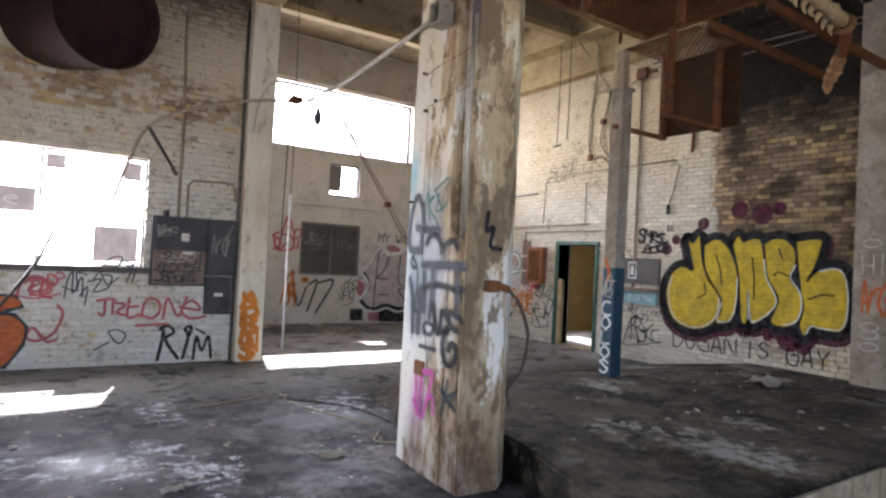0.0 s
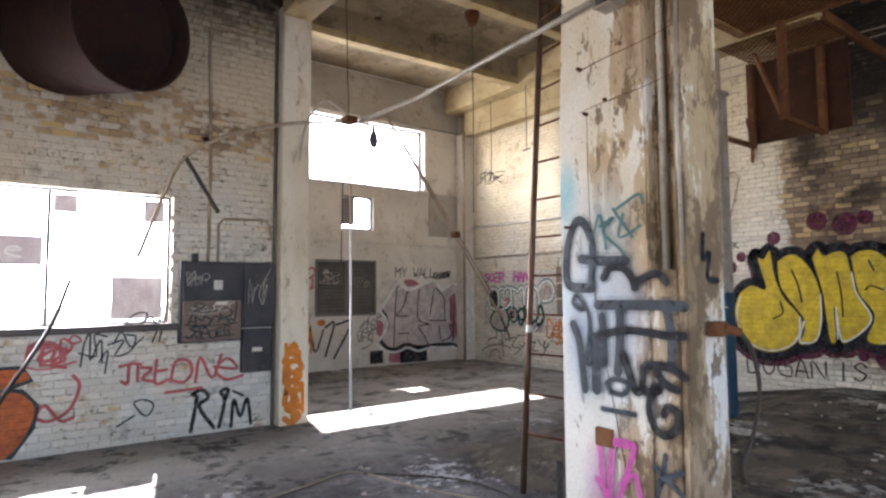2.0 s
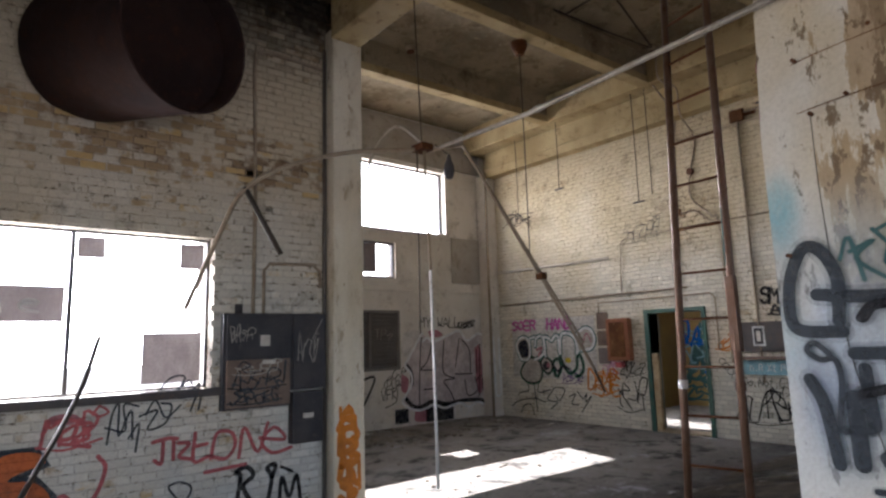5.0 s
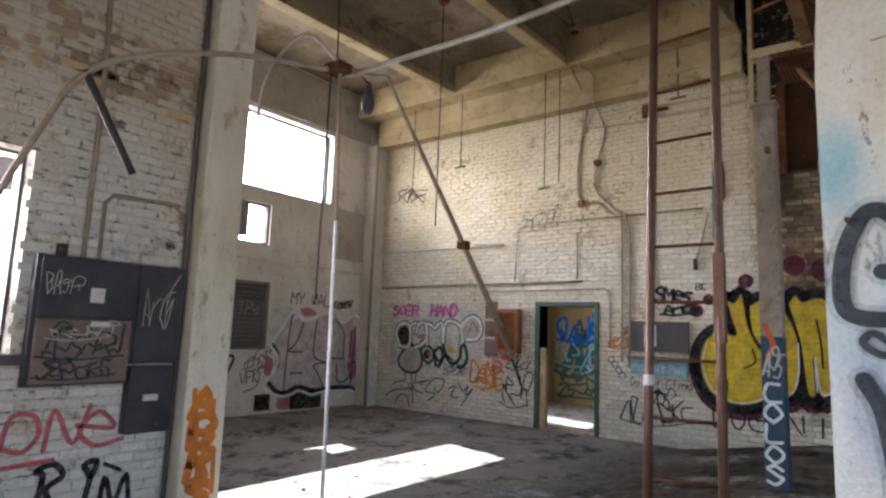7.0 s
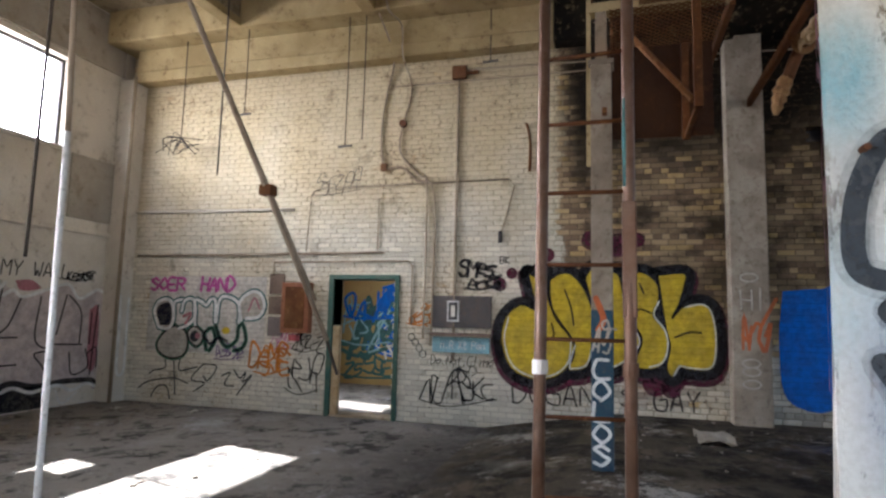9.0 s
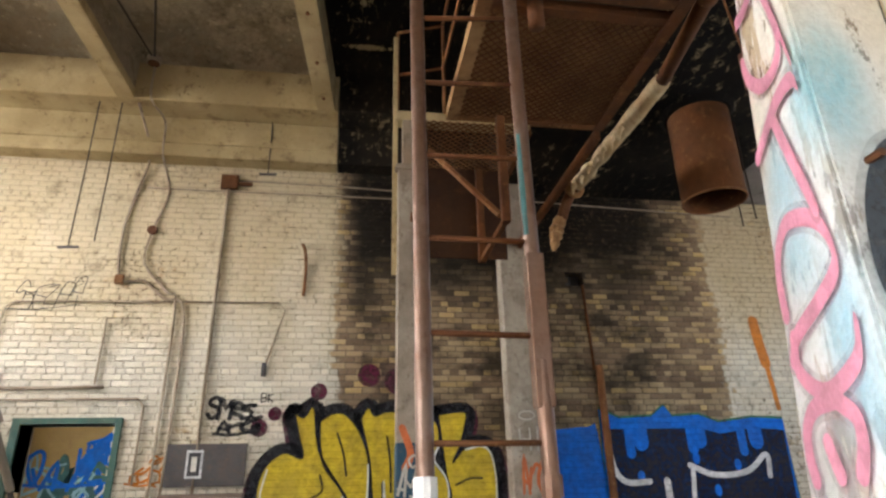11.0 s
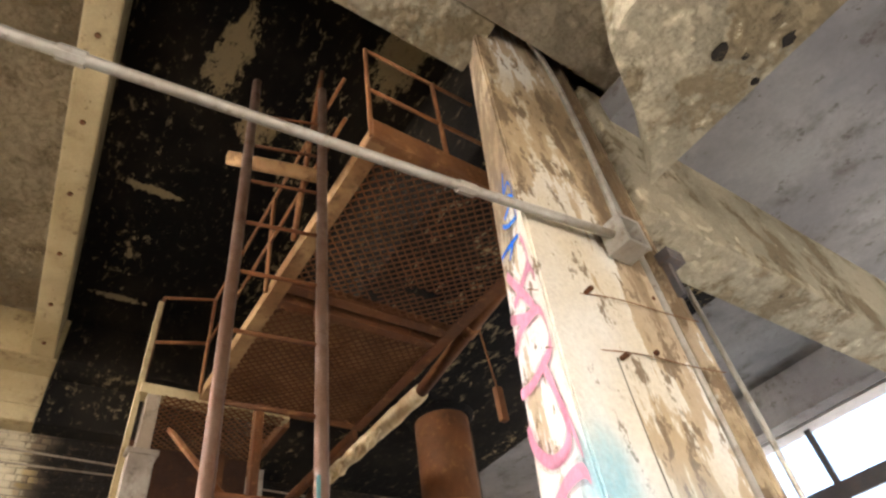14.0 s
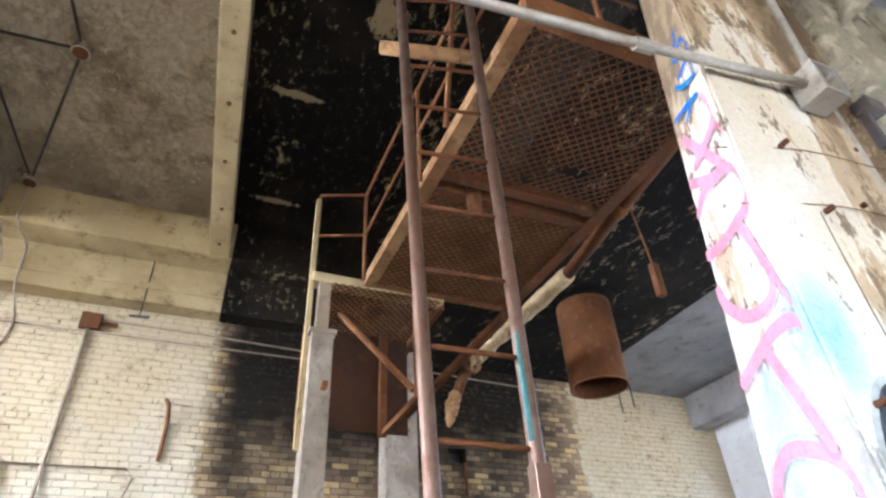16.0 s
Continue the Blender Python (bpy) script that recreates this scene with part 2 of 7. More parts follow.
def weathered(name, cream, brown, black, much=0.0, relief=0.007):
    """Painted concrete with smoke, ragged brown patches and flaked-off paint."""
    n = Nodes(name)
    grain, cloud, ragged, flake = n.noise(45.0, 4.0, 0.7), n.noise(0.9, 6.0, 0.6, (1, 1, 1), (4, 7, 2)), n.noise(2.3, 9.0, 0.72, (1, 1, 1), (1, 6, 3)), n.noise(8.0, 8.0, 0.75)
    c = n.mix(n.ramp(cloud, 0.40, 0.64), cream, tuple(v * 0.62 for v in cream))
    c = n.mix(n.ramp(n.math("ADD", n.math("MULTIPLY", ragged, 0.7), n.math("MULTIPLY", cloud, 0.3)), 0.49 - much, 0.545 - much, 0.0, 0.85), c, brown)
    c = n.mix(n.ramp(n.math("ADD", n.math("MULTIPLY", ragged, 0.5), n.math("MULTIPLY", flake, 0.5)), 0.55 - much, 0.61 - much, 0.0, 0.85), c, black)
    c = n.mix(n.ramp(flake, 0.60, 0.64, 0.0, 0.8), c, tuple(min(v * 1.25, 0.75) for v in cream))
    c = n.mix(n.ramp(grain, 0.3, 0.8, 0.0, 0.35), c, tuple(v * 0.5 for v in brown))
    n.bump(n.math("ADD", n.math("MULTIPLY", grain, 0.6), n.math("ADD", n.math("MULTIPLY", ragged, 2.5), n.math("MULTIPLY", n.ramp(flake, 0.44, 0.56), 1.2))), 0.9, relief)
    return n.done(c, 0.9)


stained_concrete = weathered("brown stained concrete", (0.56, 0.48, 0.32), (0.26, 0.195, 0.105), (0.07, 0.05, 0.028), 0.0, 0.022)
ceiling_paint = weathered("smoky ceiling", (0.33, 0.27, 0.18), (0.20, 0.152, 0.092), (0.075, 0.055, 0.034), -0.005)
burnt_paint = weathered("burnt brown ceiling", (0.17, 0.125, 0.075), (0.075, 0.053, 0.032), (0.012, 0.010, 0.008), 0.02)
pale_ceiling = worn("grey ceiling", (0.30, 0.28, 0.255), (0.19, 0.175, 0.165), (0.10, 0.08, 0.06), 0.9, 30, 0.8, 0.6)
SCARS = (((4.3, 5.42, 6.55), 0.5, (0.7, 2.0, 1)), ((4.85, 5.0, 6.55), 0.36, (1, 1.2, 1)), ((6.05, 5.57, 6.55), 0.44, (5, 1, 1)), ((3.6, 4.15, 6.55), 0.5, (0.7, 1.6, 1)), ((7.83, 5.45, 6.55), 0.44, (5, 1, 1)), ((8.66, 5.1, 6.55), 0.8, (7, 1, 1)))
n = Nodes("sooted concrete")
grain, speck, smear, broad = n.noise(30.0, 4.0, 0.7), n.noise(9.0, 8.0, 0.8, (0.7, 1.3, 1.0)), n.noise(1.3, 5.0, 0.6, (0.35, 1.5, 1.0)), n.noise(0.6, 4.0, 0.6, (1, 1, 1), (2, 4, 1))
tone = n.mix(n.ramp(broad, 0.4, 0.65), (0.006, 0.005, 0.004), (0.020, 0.015, 0.010))
worn_off = n.math("ADD", n.math("MULTIPLY", smear, 0.34), n.math("MULTIPLY", speck, 0.66))
for spot, size, stretch in SCARS:
    worn_off = n.math("ADD", worn_off, n.math("MULTIPLY", n.near(spot, size, stretch), 0.17))
tone = n.mix(n.ramp(worn_off, 0.555, 0.605, 0.0, 0.8), tone, (0.36, 0.275, 0.145))
tone = n.mix(n.ramp(speck, 0.555, 0.63, 0.0, 0.45), tone, (0.13, 0.10, 0.06))
n.bump(n.math("ADD", grain, n.math("MULTIPLY", speck, 2.0)), 0.7, 0.01)
soot_ceiling = n.done(tone, 0.95)
rust = worn("rust", (0.185, 0.074, 0.026), (0.10, 0.04, 0.017), (0.30, 0.17, 0.07), 0.8, 60, 3.0, 0.62)
dark_rust = worn("dark rust", (0.115, 0.042, 0.014), (0.062, 0.024, 0.011), (0.20, 0.095, 0.035), 0.75, 50, 2.4, 0.62)
deck_rust = worn("deck rust", (0.140, 0.054, 0.019), (0.078, 0.031, 0.013), (0.21, 0.105, 0.042), 0.8, 55, 2.6, 0.62)
black_rust = worn("blackened rust", (0.030, 0.016, 0.013), (0.020, 0.012, 0.011), (0.055, 0.026, 0.016), 0.9, 50, 2.4, 0.62)
sooty_rust = worn("sooty rust", (0.055, 0.024, 0.012), (0.03, 0.015, 0.010), (0.09, 0.04, 0.018), 0.8, 50, 2.4, 0.6)
rust_plate = worn("rust stained plate", (0.30, 0.18, 0.08), (0.17, 0.08, 0.03), (0.07, 0.03, 0.013), 0.8, 50, 2.6, 0.57)
bare_pipe = worn("worn steel pipe", (0.165, 0.108, 0.078), (0.14, 0.078, 0.048), (0.11, 0.05, 0.025), 0.45, 70, 3.0, 0.55, 0.3, 0.55)
conduit = worn("painted conduit", (0.34, 0.28, 0.20), (0.28, 0.21, 0.14), (0.12, 0.08, 0.05), 0.7, 60, 3.0, 0.6)
dark_conduit = worn("dark grey conduit", (0.13, 0.115, 0.10), (0.09, 0.078, 0.068), (0.20, 0.16, 0.12), 0.6, 60, 3.0, 0.6)
grey_pipe = worn("galvanised conduit", (0.42, 0.39, 0.33), (0.34, 0.30, 0.24), (0.20, 0.15, 0.10), 0.5, 60, 4.0, 0.6, 0.3, 0.4)
white_pipe = worn("whitened pipe", (0.74, 0.72, 0.68), (0.62, 0.60, 0.56), (0.35, 0.32, 0.28), 0.55, 60, 6.0, 0.6)
wire_mat = worn("dark cable", (0.035, 0.028, 0.022), (0.05, 0.04, 0.03), (0.09, 0.06, 0.04), 0.7, 60, 4.0, 0.6)
lagging = worn("torn pipe lagging", (0.54, 0.42, 0.25), (0.38, 0.26, 0.13), (0.25, 0.15, 0.08), 0.9, 45, 5.0, 0.58, 0.8)
concrete_post = worn("peeling grey post paint", (0.36, 0.31, 0.24), (0.25, 0.20, 0.15), (0.10, 0.065, 0.04), 0.75, 55, 3.5, 0.6, 0.6)
blue_paint = worn("blue post paint", (0.010, 0.036, 0.07), (0.012, 0.055, 0.085), (0.12, 0.09, 0.06), 0.6, 50, 4.0, 0.66)
black_box = worn("black painted steel", (0.028, 0.028, 0.032), (0.045, 0.042, 0.045), (0.10, 0.08, 0.07), 0.55, 60, 3.0, 0.64, 0.25)
brown_box = worn("dirty brown board", (0.20, 0.145, 0.11), (0.14, 0.10, 0.08), (0.30, 0.22, 0.16), 0.75, 50, 4.0, 0.62)
old_wood = worn("grey brown old wood", (0.115, 0.088, 0.080), (0.085, 0.064, 0.058), (0.16, 0.12, 0.10), 0.85, 50, 2.5, 0.6, 0.5, 0.0, (1, 1, 0.25))
dark_wood = worn("dark stained wood", (0.045, 0.034, 0.032), (0.03, 0.023, 0.022), (0.08, 0.06, 0.05), 0.8, 50, 3.0, 0.6)
red_box = worn("red brown cabinet paint", (0.26, 0.085, 0.04), (0.34, 0.14, 0.06), (0.10, 0.05, 0.03), 0.6, 50, 5.0, 0.6)
green_paint = worn("dark green frame paint", (0.035, 0.10, 0.085), (0.05, 0.12, 0.09), (0.16, 0.15, 0.09), 0.5, 50, 5.0, 0.62)
dark_metal = worn("dark window steel", (0.06, 0.055, 0.055), (0.08, 0.07, 0.065), (0.14, 0.09, 0.06), 0.6, 50, 5.0, 0.62)
painted_pane = worn("painted over pane", (0.20, 0.16, 0.15), (0.16, 0.13, 0.12), (0.28, 0.23, 0.2), 0.5, 50, 5.0, 0.65)
n = Nodes("backlit painted glass")
streak, film = n.noise(6.0, 5.0, 0.6, (1, 1, 0.4)), n.noise(40.0, 3.0)
hue = n.mix(n.ramp(streak, 0.35, 0.65), (0.44, 0.40, 0.39), (0.32, 0.285, 0.28))
hue = n.mix(n.ramp(film, 0.4, 0.8, 0.0, 0.3), hue, (0.12, 0.10, 0.10))
n.done(hue, 0.4)
glow = n.t.nodes.new("ShaderNodeBsdfTranslucent")
n.put(glow.inputs["Color"], hue)
both = n.t.nodes.new("ShaderNodeMixShader")
both.inputs[0].default_value = 0.24
n.t.links.new(n.out.outputs[0], both.inputs[1]), n.t.links.new(glow.outputs[0], both.inputs[2])
n.t.links.new(both.outputs[0], n.t.nodes["Material Output"].inputs["Surface"])
backlit_pane = n.mat
slat_grey = worn("grey louvre paint", (0.17, 0.15, 0.13), (0.13, 0.115, 0.10), (0.26, 0.23, 0.19), 0.6, 50, 4.0, 0.62)
paper = worn("dirty paper", (0.68, 0.64, 0.56), (0.55, 0.50, 0.42), (0.33, 0.28, 0.22), 0.9, 40, 8.0, 0.62)
rubble_mat = worn("rubble", (0.30, 0.27, 0.23), (0.20, 0.17, 0.14), (0.48, 0.44, 0.38), 0.95, 40, 9.0, 0.6)
kerb_mat = worn("pale worn slab edge", (0.42, 0.35, 0.24), (0.32, 0.25, 0.16), (0.16, 0.11, 0.07), 0.85, 40, 2.4, 0.58, 0.7)
room_yellow = worn("yellow back room paint", (0.42, 0.30, 0.12), (0.34, 0.24, 0.10), (0.3, 0.2, 0.1), 0.8, 40, 1.5, 0.63)
white_wall = worn("white south wall", (0.70, 0.69, 0.66), (0.6, 0.58, 0.55), (0.4, 0.37, 0.33), 0.8, 40, 1.5, 0.63)


def floor_material(name, base, dark, light, damp):
    """Grimy concrete: dark oily patches, dry grey, powdery pale spots, a paler north end."""
    n = Nodes(name)
    grain, broad, mid, fine = n.noise(60.0, 4.0, 0.7), n.noise(0.55, 6.0, 0.62), n.noise(1.7, 8.0, 0.72, (1, 1, 1), (7, 3, 0)), n.noise(6.0, 7.0, 0.74)
    c = n.mix(n.ramp(n.math("ADD", n.math("MULTIPLY", broad, 0.5), n.math("MULTIPLY", mid, 0.5)), 0.46, 0.53), base, dark)
    c = n.mix(n.ramp(n.noise(2.6, 8.0, 0.75, (1, 1, 1), (3, 8, 0)), 0.50, 0.60, 0.0, 0.6), c, tuple(min(v * 2.3, 0.5) for v in base))
    fx, fy, fz = n.xyz()
    pale_end = n.ramp(n.math("ADD", fy, n.math("MULTIPLY", mid, 3.0)), 7.6, 9.6, 0.0, 0.75)
    c = n.mix(n.math("MULTIPLY", pale_end, n.ramp(fz, 0.2, 0.05)), c, (0.38, 0.355, 0.32))
    c = n.mix(n.ramp(n.math("ADD", n.math("MULTIPLY", fine, 0.45), n.math("MULTIPLY", mid, 0.55)), 0.50, 0.58, 0.0, 0.8), c, tuple(v * 0.4 for v in dark))
    powder = n.math("ADD", n.math("MULTIPLY", n.noise(0.9, 4.0, 0.5, (1, 1, 1), (5, 1, 0)), 0.5), n.math("MULTIPLY", n.noise(7.5, 8.0, 0.75, (1, 1, 1), (2, 9, 0)), 0.5))
    c = n.mix(n.ramp(powder, 0.555, 0.63, 0.0, 0.85), c, light)
    c = n.mix(n.ramp(grain, 0.35, 0.75, 0.0, 0.45), c, tuple(v * 0.3 for v in base))
    n.bump(n.math("ADD", grain, n.math("MULTIPLY", fine, 2.5)), 0.6, 0.012)
    return n.done(c, n.ramp(n.math("ADD", broad, n.math("MULTIPLY", fine, 0.3)), 0.62, 0.78, 0.92, damp), 0.0, 0.16)


floor_mat = floor_material("dirty concrete floor", (0.060, 0.053, 0.050), (0.014, 0.012, 0.014), (0.46, 0.45, 0.47), 0.45)
slab_mat = floor_material("oil stained slab", (0.062, 0.050, 0.035), (0.010, 0.008, 0.007), (0.32, 0.30, 0.27), 0.30)


def spray_paint(name, colour, brick=True, cover=(0.72, 1.0)):
    """Sprayed paint, thinner in places; on brick the joints show through as darker relief lines."""
    n = Nodes("spray " + name)
    grain, patch, thin = n.noise(60.0, 3.0), n.noise(5.0, 5.0), n.noise(14.0, 6.0, 0.7, (1, 1, 1), (6, 2, 4))
    x, y, z = n.xyz()
    course = n.math("ABSOLUTE", n.math("SUBTRACT", n.math("FRACT", n.math("DIVIDE", z, 0.075)), 0.5))
    joint = n.ramp(course, 0.43, 0.49, 0.0, 1.0 if brick else 0.0)
    c = n.mix(n.ramp(patch, 0.38, 0.66, 0.0, 0.6), colour, tuple(v * 0.55 + 0.02 for v in colour))
    c = n.mix(n.math("MULTIPLY", joint, n.ramp(n.noise(9.0), 0.3, 0.6, 0.15, 0.75)), c, tuple(v * 0.3 for v in colour))
    n.bump(n.math("SUBTRACT", grain, joint), 0.5, 0.005)
    n.put(n.out.inputs["Alpha"], n.ramp(n.math("ADD", n.math("MULTIPLY", thin, 0.7), n.math("MULTIPLY", grain, 0.3)), 0.60, 0.42, cover[0], cover[1]))
    return n.done(c, 0.65)


INK, SMOOTH_INK, HAZE = {}, {}, {}
for ink, rgb in (("black", (0.016, 0.015, 0.017)), ("yellow", (0.58, 0.41, 0.025)), ("white", (0.76, 0.75, 0.72)), ("maroon", (0.085, 0.012, 0.028)),
                 ("pink", (0.60, 0.25, 0.32)), ("magenta", (0.52, 0.10, 0.33)), ("red", (0.50, 0.13, 0.13)), ("orange", (0.62, 0.21, 0.03)), ("rust orange", (0.50, 0.13, 0.04)),
                 ("blue", (0.008, 0.14, 0.60)), ("cyan", (0.28, 0.47, 0.52)), ("purple", (0.16, 0.08, 0.22)), ("silver", (0.50, 0.44, 0.42)), ("rose", (0.42, 0.17, 0.19)),
                 ("teal", (0.06, 0.15, 0.145)), ("grey", (0.045, 0.052, 0.06)), ("green", (0.05, 0.16, 0.10)), ("pale", (0.48, 0.43, 0.36)), ("navy", (0.012, 0.012, 0.025)), ("faded", (0.60, 0.55, 0.49)), ("blush", (0.56, 0.475, 0.445))):
    INK[ink], SMOOTH_INK[ink] = spray_paint(ink, rgb), spray_paint(ink + " on smooth", rgb, False, (0.78, 0.97))
    HAZE[ink] = spray_paint(ink + " overspray", rgb, False, (0.10, 0.24))

# ---- mesh helpers ----


def mesh_of(name, bm, material, smooth=False):
    me = bpy.data.meshes.new(name)
    bmesh.ops.recalc_face_normals(bm, faces=bm.faces)
    bm.to_mesh(me)
    bm.free()
    me.materials.append(material)
    if smooth:
        me.shade_smooth()
    return me


def part(name, bm, material, parent=None, label="", smooth=False):
    ob = new(name, mesh_of(name, bm, material, smooth))
    ob.parent = parent
    return tagged(ob, label)


def thing(name, label, category, group="", kind="", at=(0, 0, 0)):
    """An Empty that holds the parts of one thing."""
    return tagged(new(name), label, category, group, kind)


def box(bm, x0, x1, y0, y1, z0, z1, bevel=0.0):
    x0, x1, y0, y1, z0, z1 = min(x0, x1), max(x0, x1), min(y0, y1), max(y0, y1), min(z0, z1), max(z0, z1)
    made = bmesh.ops.create_cube(bm, size=1.0)["verts"]
    for v in made:
        v.co = Vector(((x0 + x1) / 2 + v.co.x * (x1 - x0), (y0 + y1) / 2 + v.co.y * (y1 - y0), (z0 + z1) / 2 + v.co.z * (z1 - z0)))
    if bevel:
        edges = {e for v in made for e in v.link_edges}
        bmesh.ops.bevel(bm, geom=list(edges), offset=bevel, segments=2, affect="EDGES", profile=0.6)
    return bm


def boxes(*rows, bevel=0.0):
    bm = bmesh.new()
    for r in rows:
        box(bm, *r, bevel=bevel)
    return bm


def tube(bm, points, radius, sides=8, cap=True):
    """A round bar along points."""
    pts = [Vector(p) for p in points]
    rings = []
    side = None
    for i, p in enumerate(pts):
        d = (pts[min(i + 1, len(pts) - 1)] - pts[max(i - 1, 0)]).normalized()
        if side is None:
            side = d.cross(Vector((0, 0, 1)) if abs(d.z) < 0.9 else Vector((1, 0, 0))).normalized()
        side = (side - d * side.dot(d)).normalized()
        up = d.cross(side)
        r = radius[i] if isinstance(radius, (list, tuple)) else radius
        rings.append([bm.verts.new(p + (side * math.cos(a) + up * math.sin(a)) * r) for a in (2 * math.pi * k / sides for k in range(sides))])
    for a, b in zip(rings, rings[1:]):
        for k in range(sides):
            bm.faces.new((a[k], a[(k + 1) % sides], b[(k + 1) % sides], b[k]))
    if cap:
        bm.faces.new(rings[0]), bm.faces.new(rings[-1])
    return bm


def pipe(points, radius, sides=8):
    return tube(bmesh.new(), points, radius, sides)


def curve(points, steps=6):
    """A smooth line through points (Catmull-Rom)."""
    p = [Vector(q) for q in points]
    p = [p[0] * 2 - p[1]] + p + [p[-1] * 2 - p[-2]]
    out = []
    for i in range(1, len(p) - 2):
        for k in range(steps):
            t = k / steps
            a, b, c, d = p[i - 1:i + 3]
            out.append(0.5 * (2 * b + (c - a) * t + (2 * a - 5 * b + 4 * c - d) * t * t + (3 * b - a - 3 * c + d) * t ** 3))
    return out + [p[-2]]


def prism(bm, outline, z0, z1, taper=1.0):
    """An upright prism over a plan outline."""
    cx, cy = sum(p[0] for p in outline) / len(outline), sum(p[1] for p in outline) / len(outline)
    low = [bm.verts.new((x, y, z0)) for x, y in outline]
    high = [bm.verts.new((cx + (x - cx) * taper, cy + (y - cy) * taper, z1)) for x, y in outline]
    for k in range(len(low)):
        j = (k + 1) % len(low)
        bm.faces.new((low[k], low[j], high[j], high[k]))
    bm.faces.new(low), bm.faces.new(high)
    return bm


def wall_mesh(axis, a, b, u0, u1, z0, z1, holes):
    """A wall from a to b across its thickness, with openings (u0, u1, z0, z1) through it."""
    us = sorted({u0, u1, *(h[0] for h in holes), *(h[1] for h in holes)})
    zs = sorted({z0, z1, *(h[2] for h in holes), *(h[3] for h in holes)})
    bm = bmesh.new()
    grid = {}

    def vert(u, z, k):
        if (u, z, k) not in grid:
            w = (a, b)[k]
            grid[u, z, k] = bm.verts.new((w, u, z) if axis == "x" else (u, w, z))
        return grid[u, z, k]

    def solid(i, j):
        if not (0 <= i < len(us) - 1 and 0 <= j < len(zs) - 1):
            return False
        u, z = (us[i] + us[i + 1]) / 2, (zs[j] + zs[j + 1]) / 2
        return not any(h[0] < u < h[1] and h[2] < z < h[3] for h in holes)

    for i in range(len(us) - 1):
        for j in range(len(zs) - 1):
            if not solid(i, j):
                continue
            p = (us[i], zs[j]), (us[i + 1], zs[j]), (us[i + 1], zs[j + 1]), (us[i], zs[j + 1])
            for k in (0, 1):
                bm.faces.new([vert(*q, k) for q in p])
            for n, (di, dj) in enumerate(((0, -1), (1, 0), (0, 1), (-1, 0))):
                if not solid(i + di, j + dj):
                    q, r = p[n], p[(n + 1) % 4]
                    bm.faces.new((vert(*q, 0), vert(*r, 0), vert(*r, 1), vert(*q, 1)))
    return bm


BRICK_L, BRICK_H, JOINT = 0.215, 0.075, 0.011
PICKED = []


def brick_skin(axis, plane, out, u0, u1, z0, z1, holes, picked=None):
    """Bricks proud of a wall's face, laid in courses; out: which way they stand out. Those in the stretch picked are kept for single pieces."""
    verts, faces = [], []
    rng = random.Random(int(plane * 100))
    row = 0
    z = z0
    while z < z1 - 0.02:
        header = row % 6 == 5
        length = BRICK_L / 2 if header else BRICK_L
        u = u0 - length * (0.5 if row % 2 else 0.0) * (1 if not header else 0.5)
        while u < u1:
            a, b = max(u, u0), min(u + length - JOINT, u1)
            u += length
            mid_u, mid_z = (a + b) / 2, z + BRICK_H / 2
            if b - a < 0.03 or any(h[0] - 0.03 < mid_u < h[1] + 0.03 and h[2] - 0.02 < mid_z < h[3] + 0.02 for h in holes):
                continue
            proud = 0.006 + rng.random() * 0.005
            if rng.random() < 0.012:
                proud = 0.001
            c, d = z + JOINT / 2 + rng.uniform(-0.002, 0.002), z + BRICK_H - JOINT / 2 + rng.uniform(-0.002, 0.002)
            if picked and picked[0] < mid_u < picked[1] and picked[2] < mid_z < picked[3]:
                PICKED.append((axis, plane, out, mid_u, mid_z, proud, header))
                continue
            ch = 0.006
            n = len(verts)
            for uu, zz, w in ((a, c, 0), (b, c, 0), (b, d, 0), (a, d, 0), (a + ch, c + ch, proud), (b - ch, c + ch, proud), (b - ch, d - ch, proud), (a + ch, d - ch, proud)):
                verts.append((plane + out * w, uu, zz) if axis == "x" else (uu, plane + out * w, zz))
            faces += [(n + 4, n + 5, n + 6, n + 7), (n, n + 1, n + 5, n + 4), (n + 1, n + 2, n + 6, n + 5), (n + 2, n + 3, n + 7, n + 6), (n + 3, n, n + 4, n + 7)]
        z += BRICK_H
        row += 1
    bm = bmesh.new()
    me = bpy.data.meshes.new("rows")
    me.from_pydata(verts, [], faces)
    bm.from_mesh(me)
    bpy.data.meshes.remove(me)
    return bm


# ---- the setting ----
EAST, NORTH, BAY = 9.14, 9.13, 13.34
WEST, SOUTH = -2.0, -2.3

floor = part("floor", wall_mesh("x", 0, 1, 0, 1, 0, 1, []), floor_mat)
floor.data.clear_geometry()
bm = bmesh.new()
box(bm, WEST - 0.4, 15.0, SOUTH - 0.5, BAY + 0.4, -0.3, 0.0)
bm.to_mesh(floor.data)
bm.free()
tagged(floor, "dirty dark concrete floor with pale dusty patches", "floor", kind="structure")

n = Nodes("bright haze")
haze = n.t.nodes.new("ShaderNodeEmission")
haze.inputs["Color"].default_value, haze.inputs["Strength"].default_value = (1.0, 0.99, 0.97, 1.0), 5.0
n.t.links.new(haze.outputs[0], n.t.nodes["Material Output"].inputs["Surface"])
backdrop = part("backdrop", boxes((-160, 160, 95, 95.5, -0.4, 55)), n.mat)
tagged(backdrop, "bright hazy sky seen through the windows", "sky", kind="structure")

ground = part("ground", boxes((-400, 400, -400, 400, -0.6, -0.35)), rubble_mat)
tagged(ground, "bare dusty ground outside the building", "ground", kind="structure")

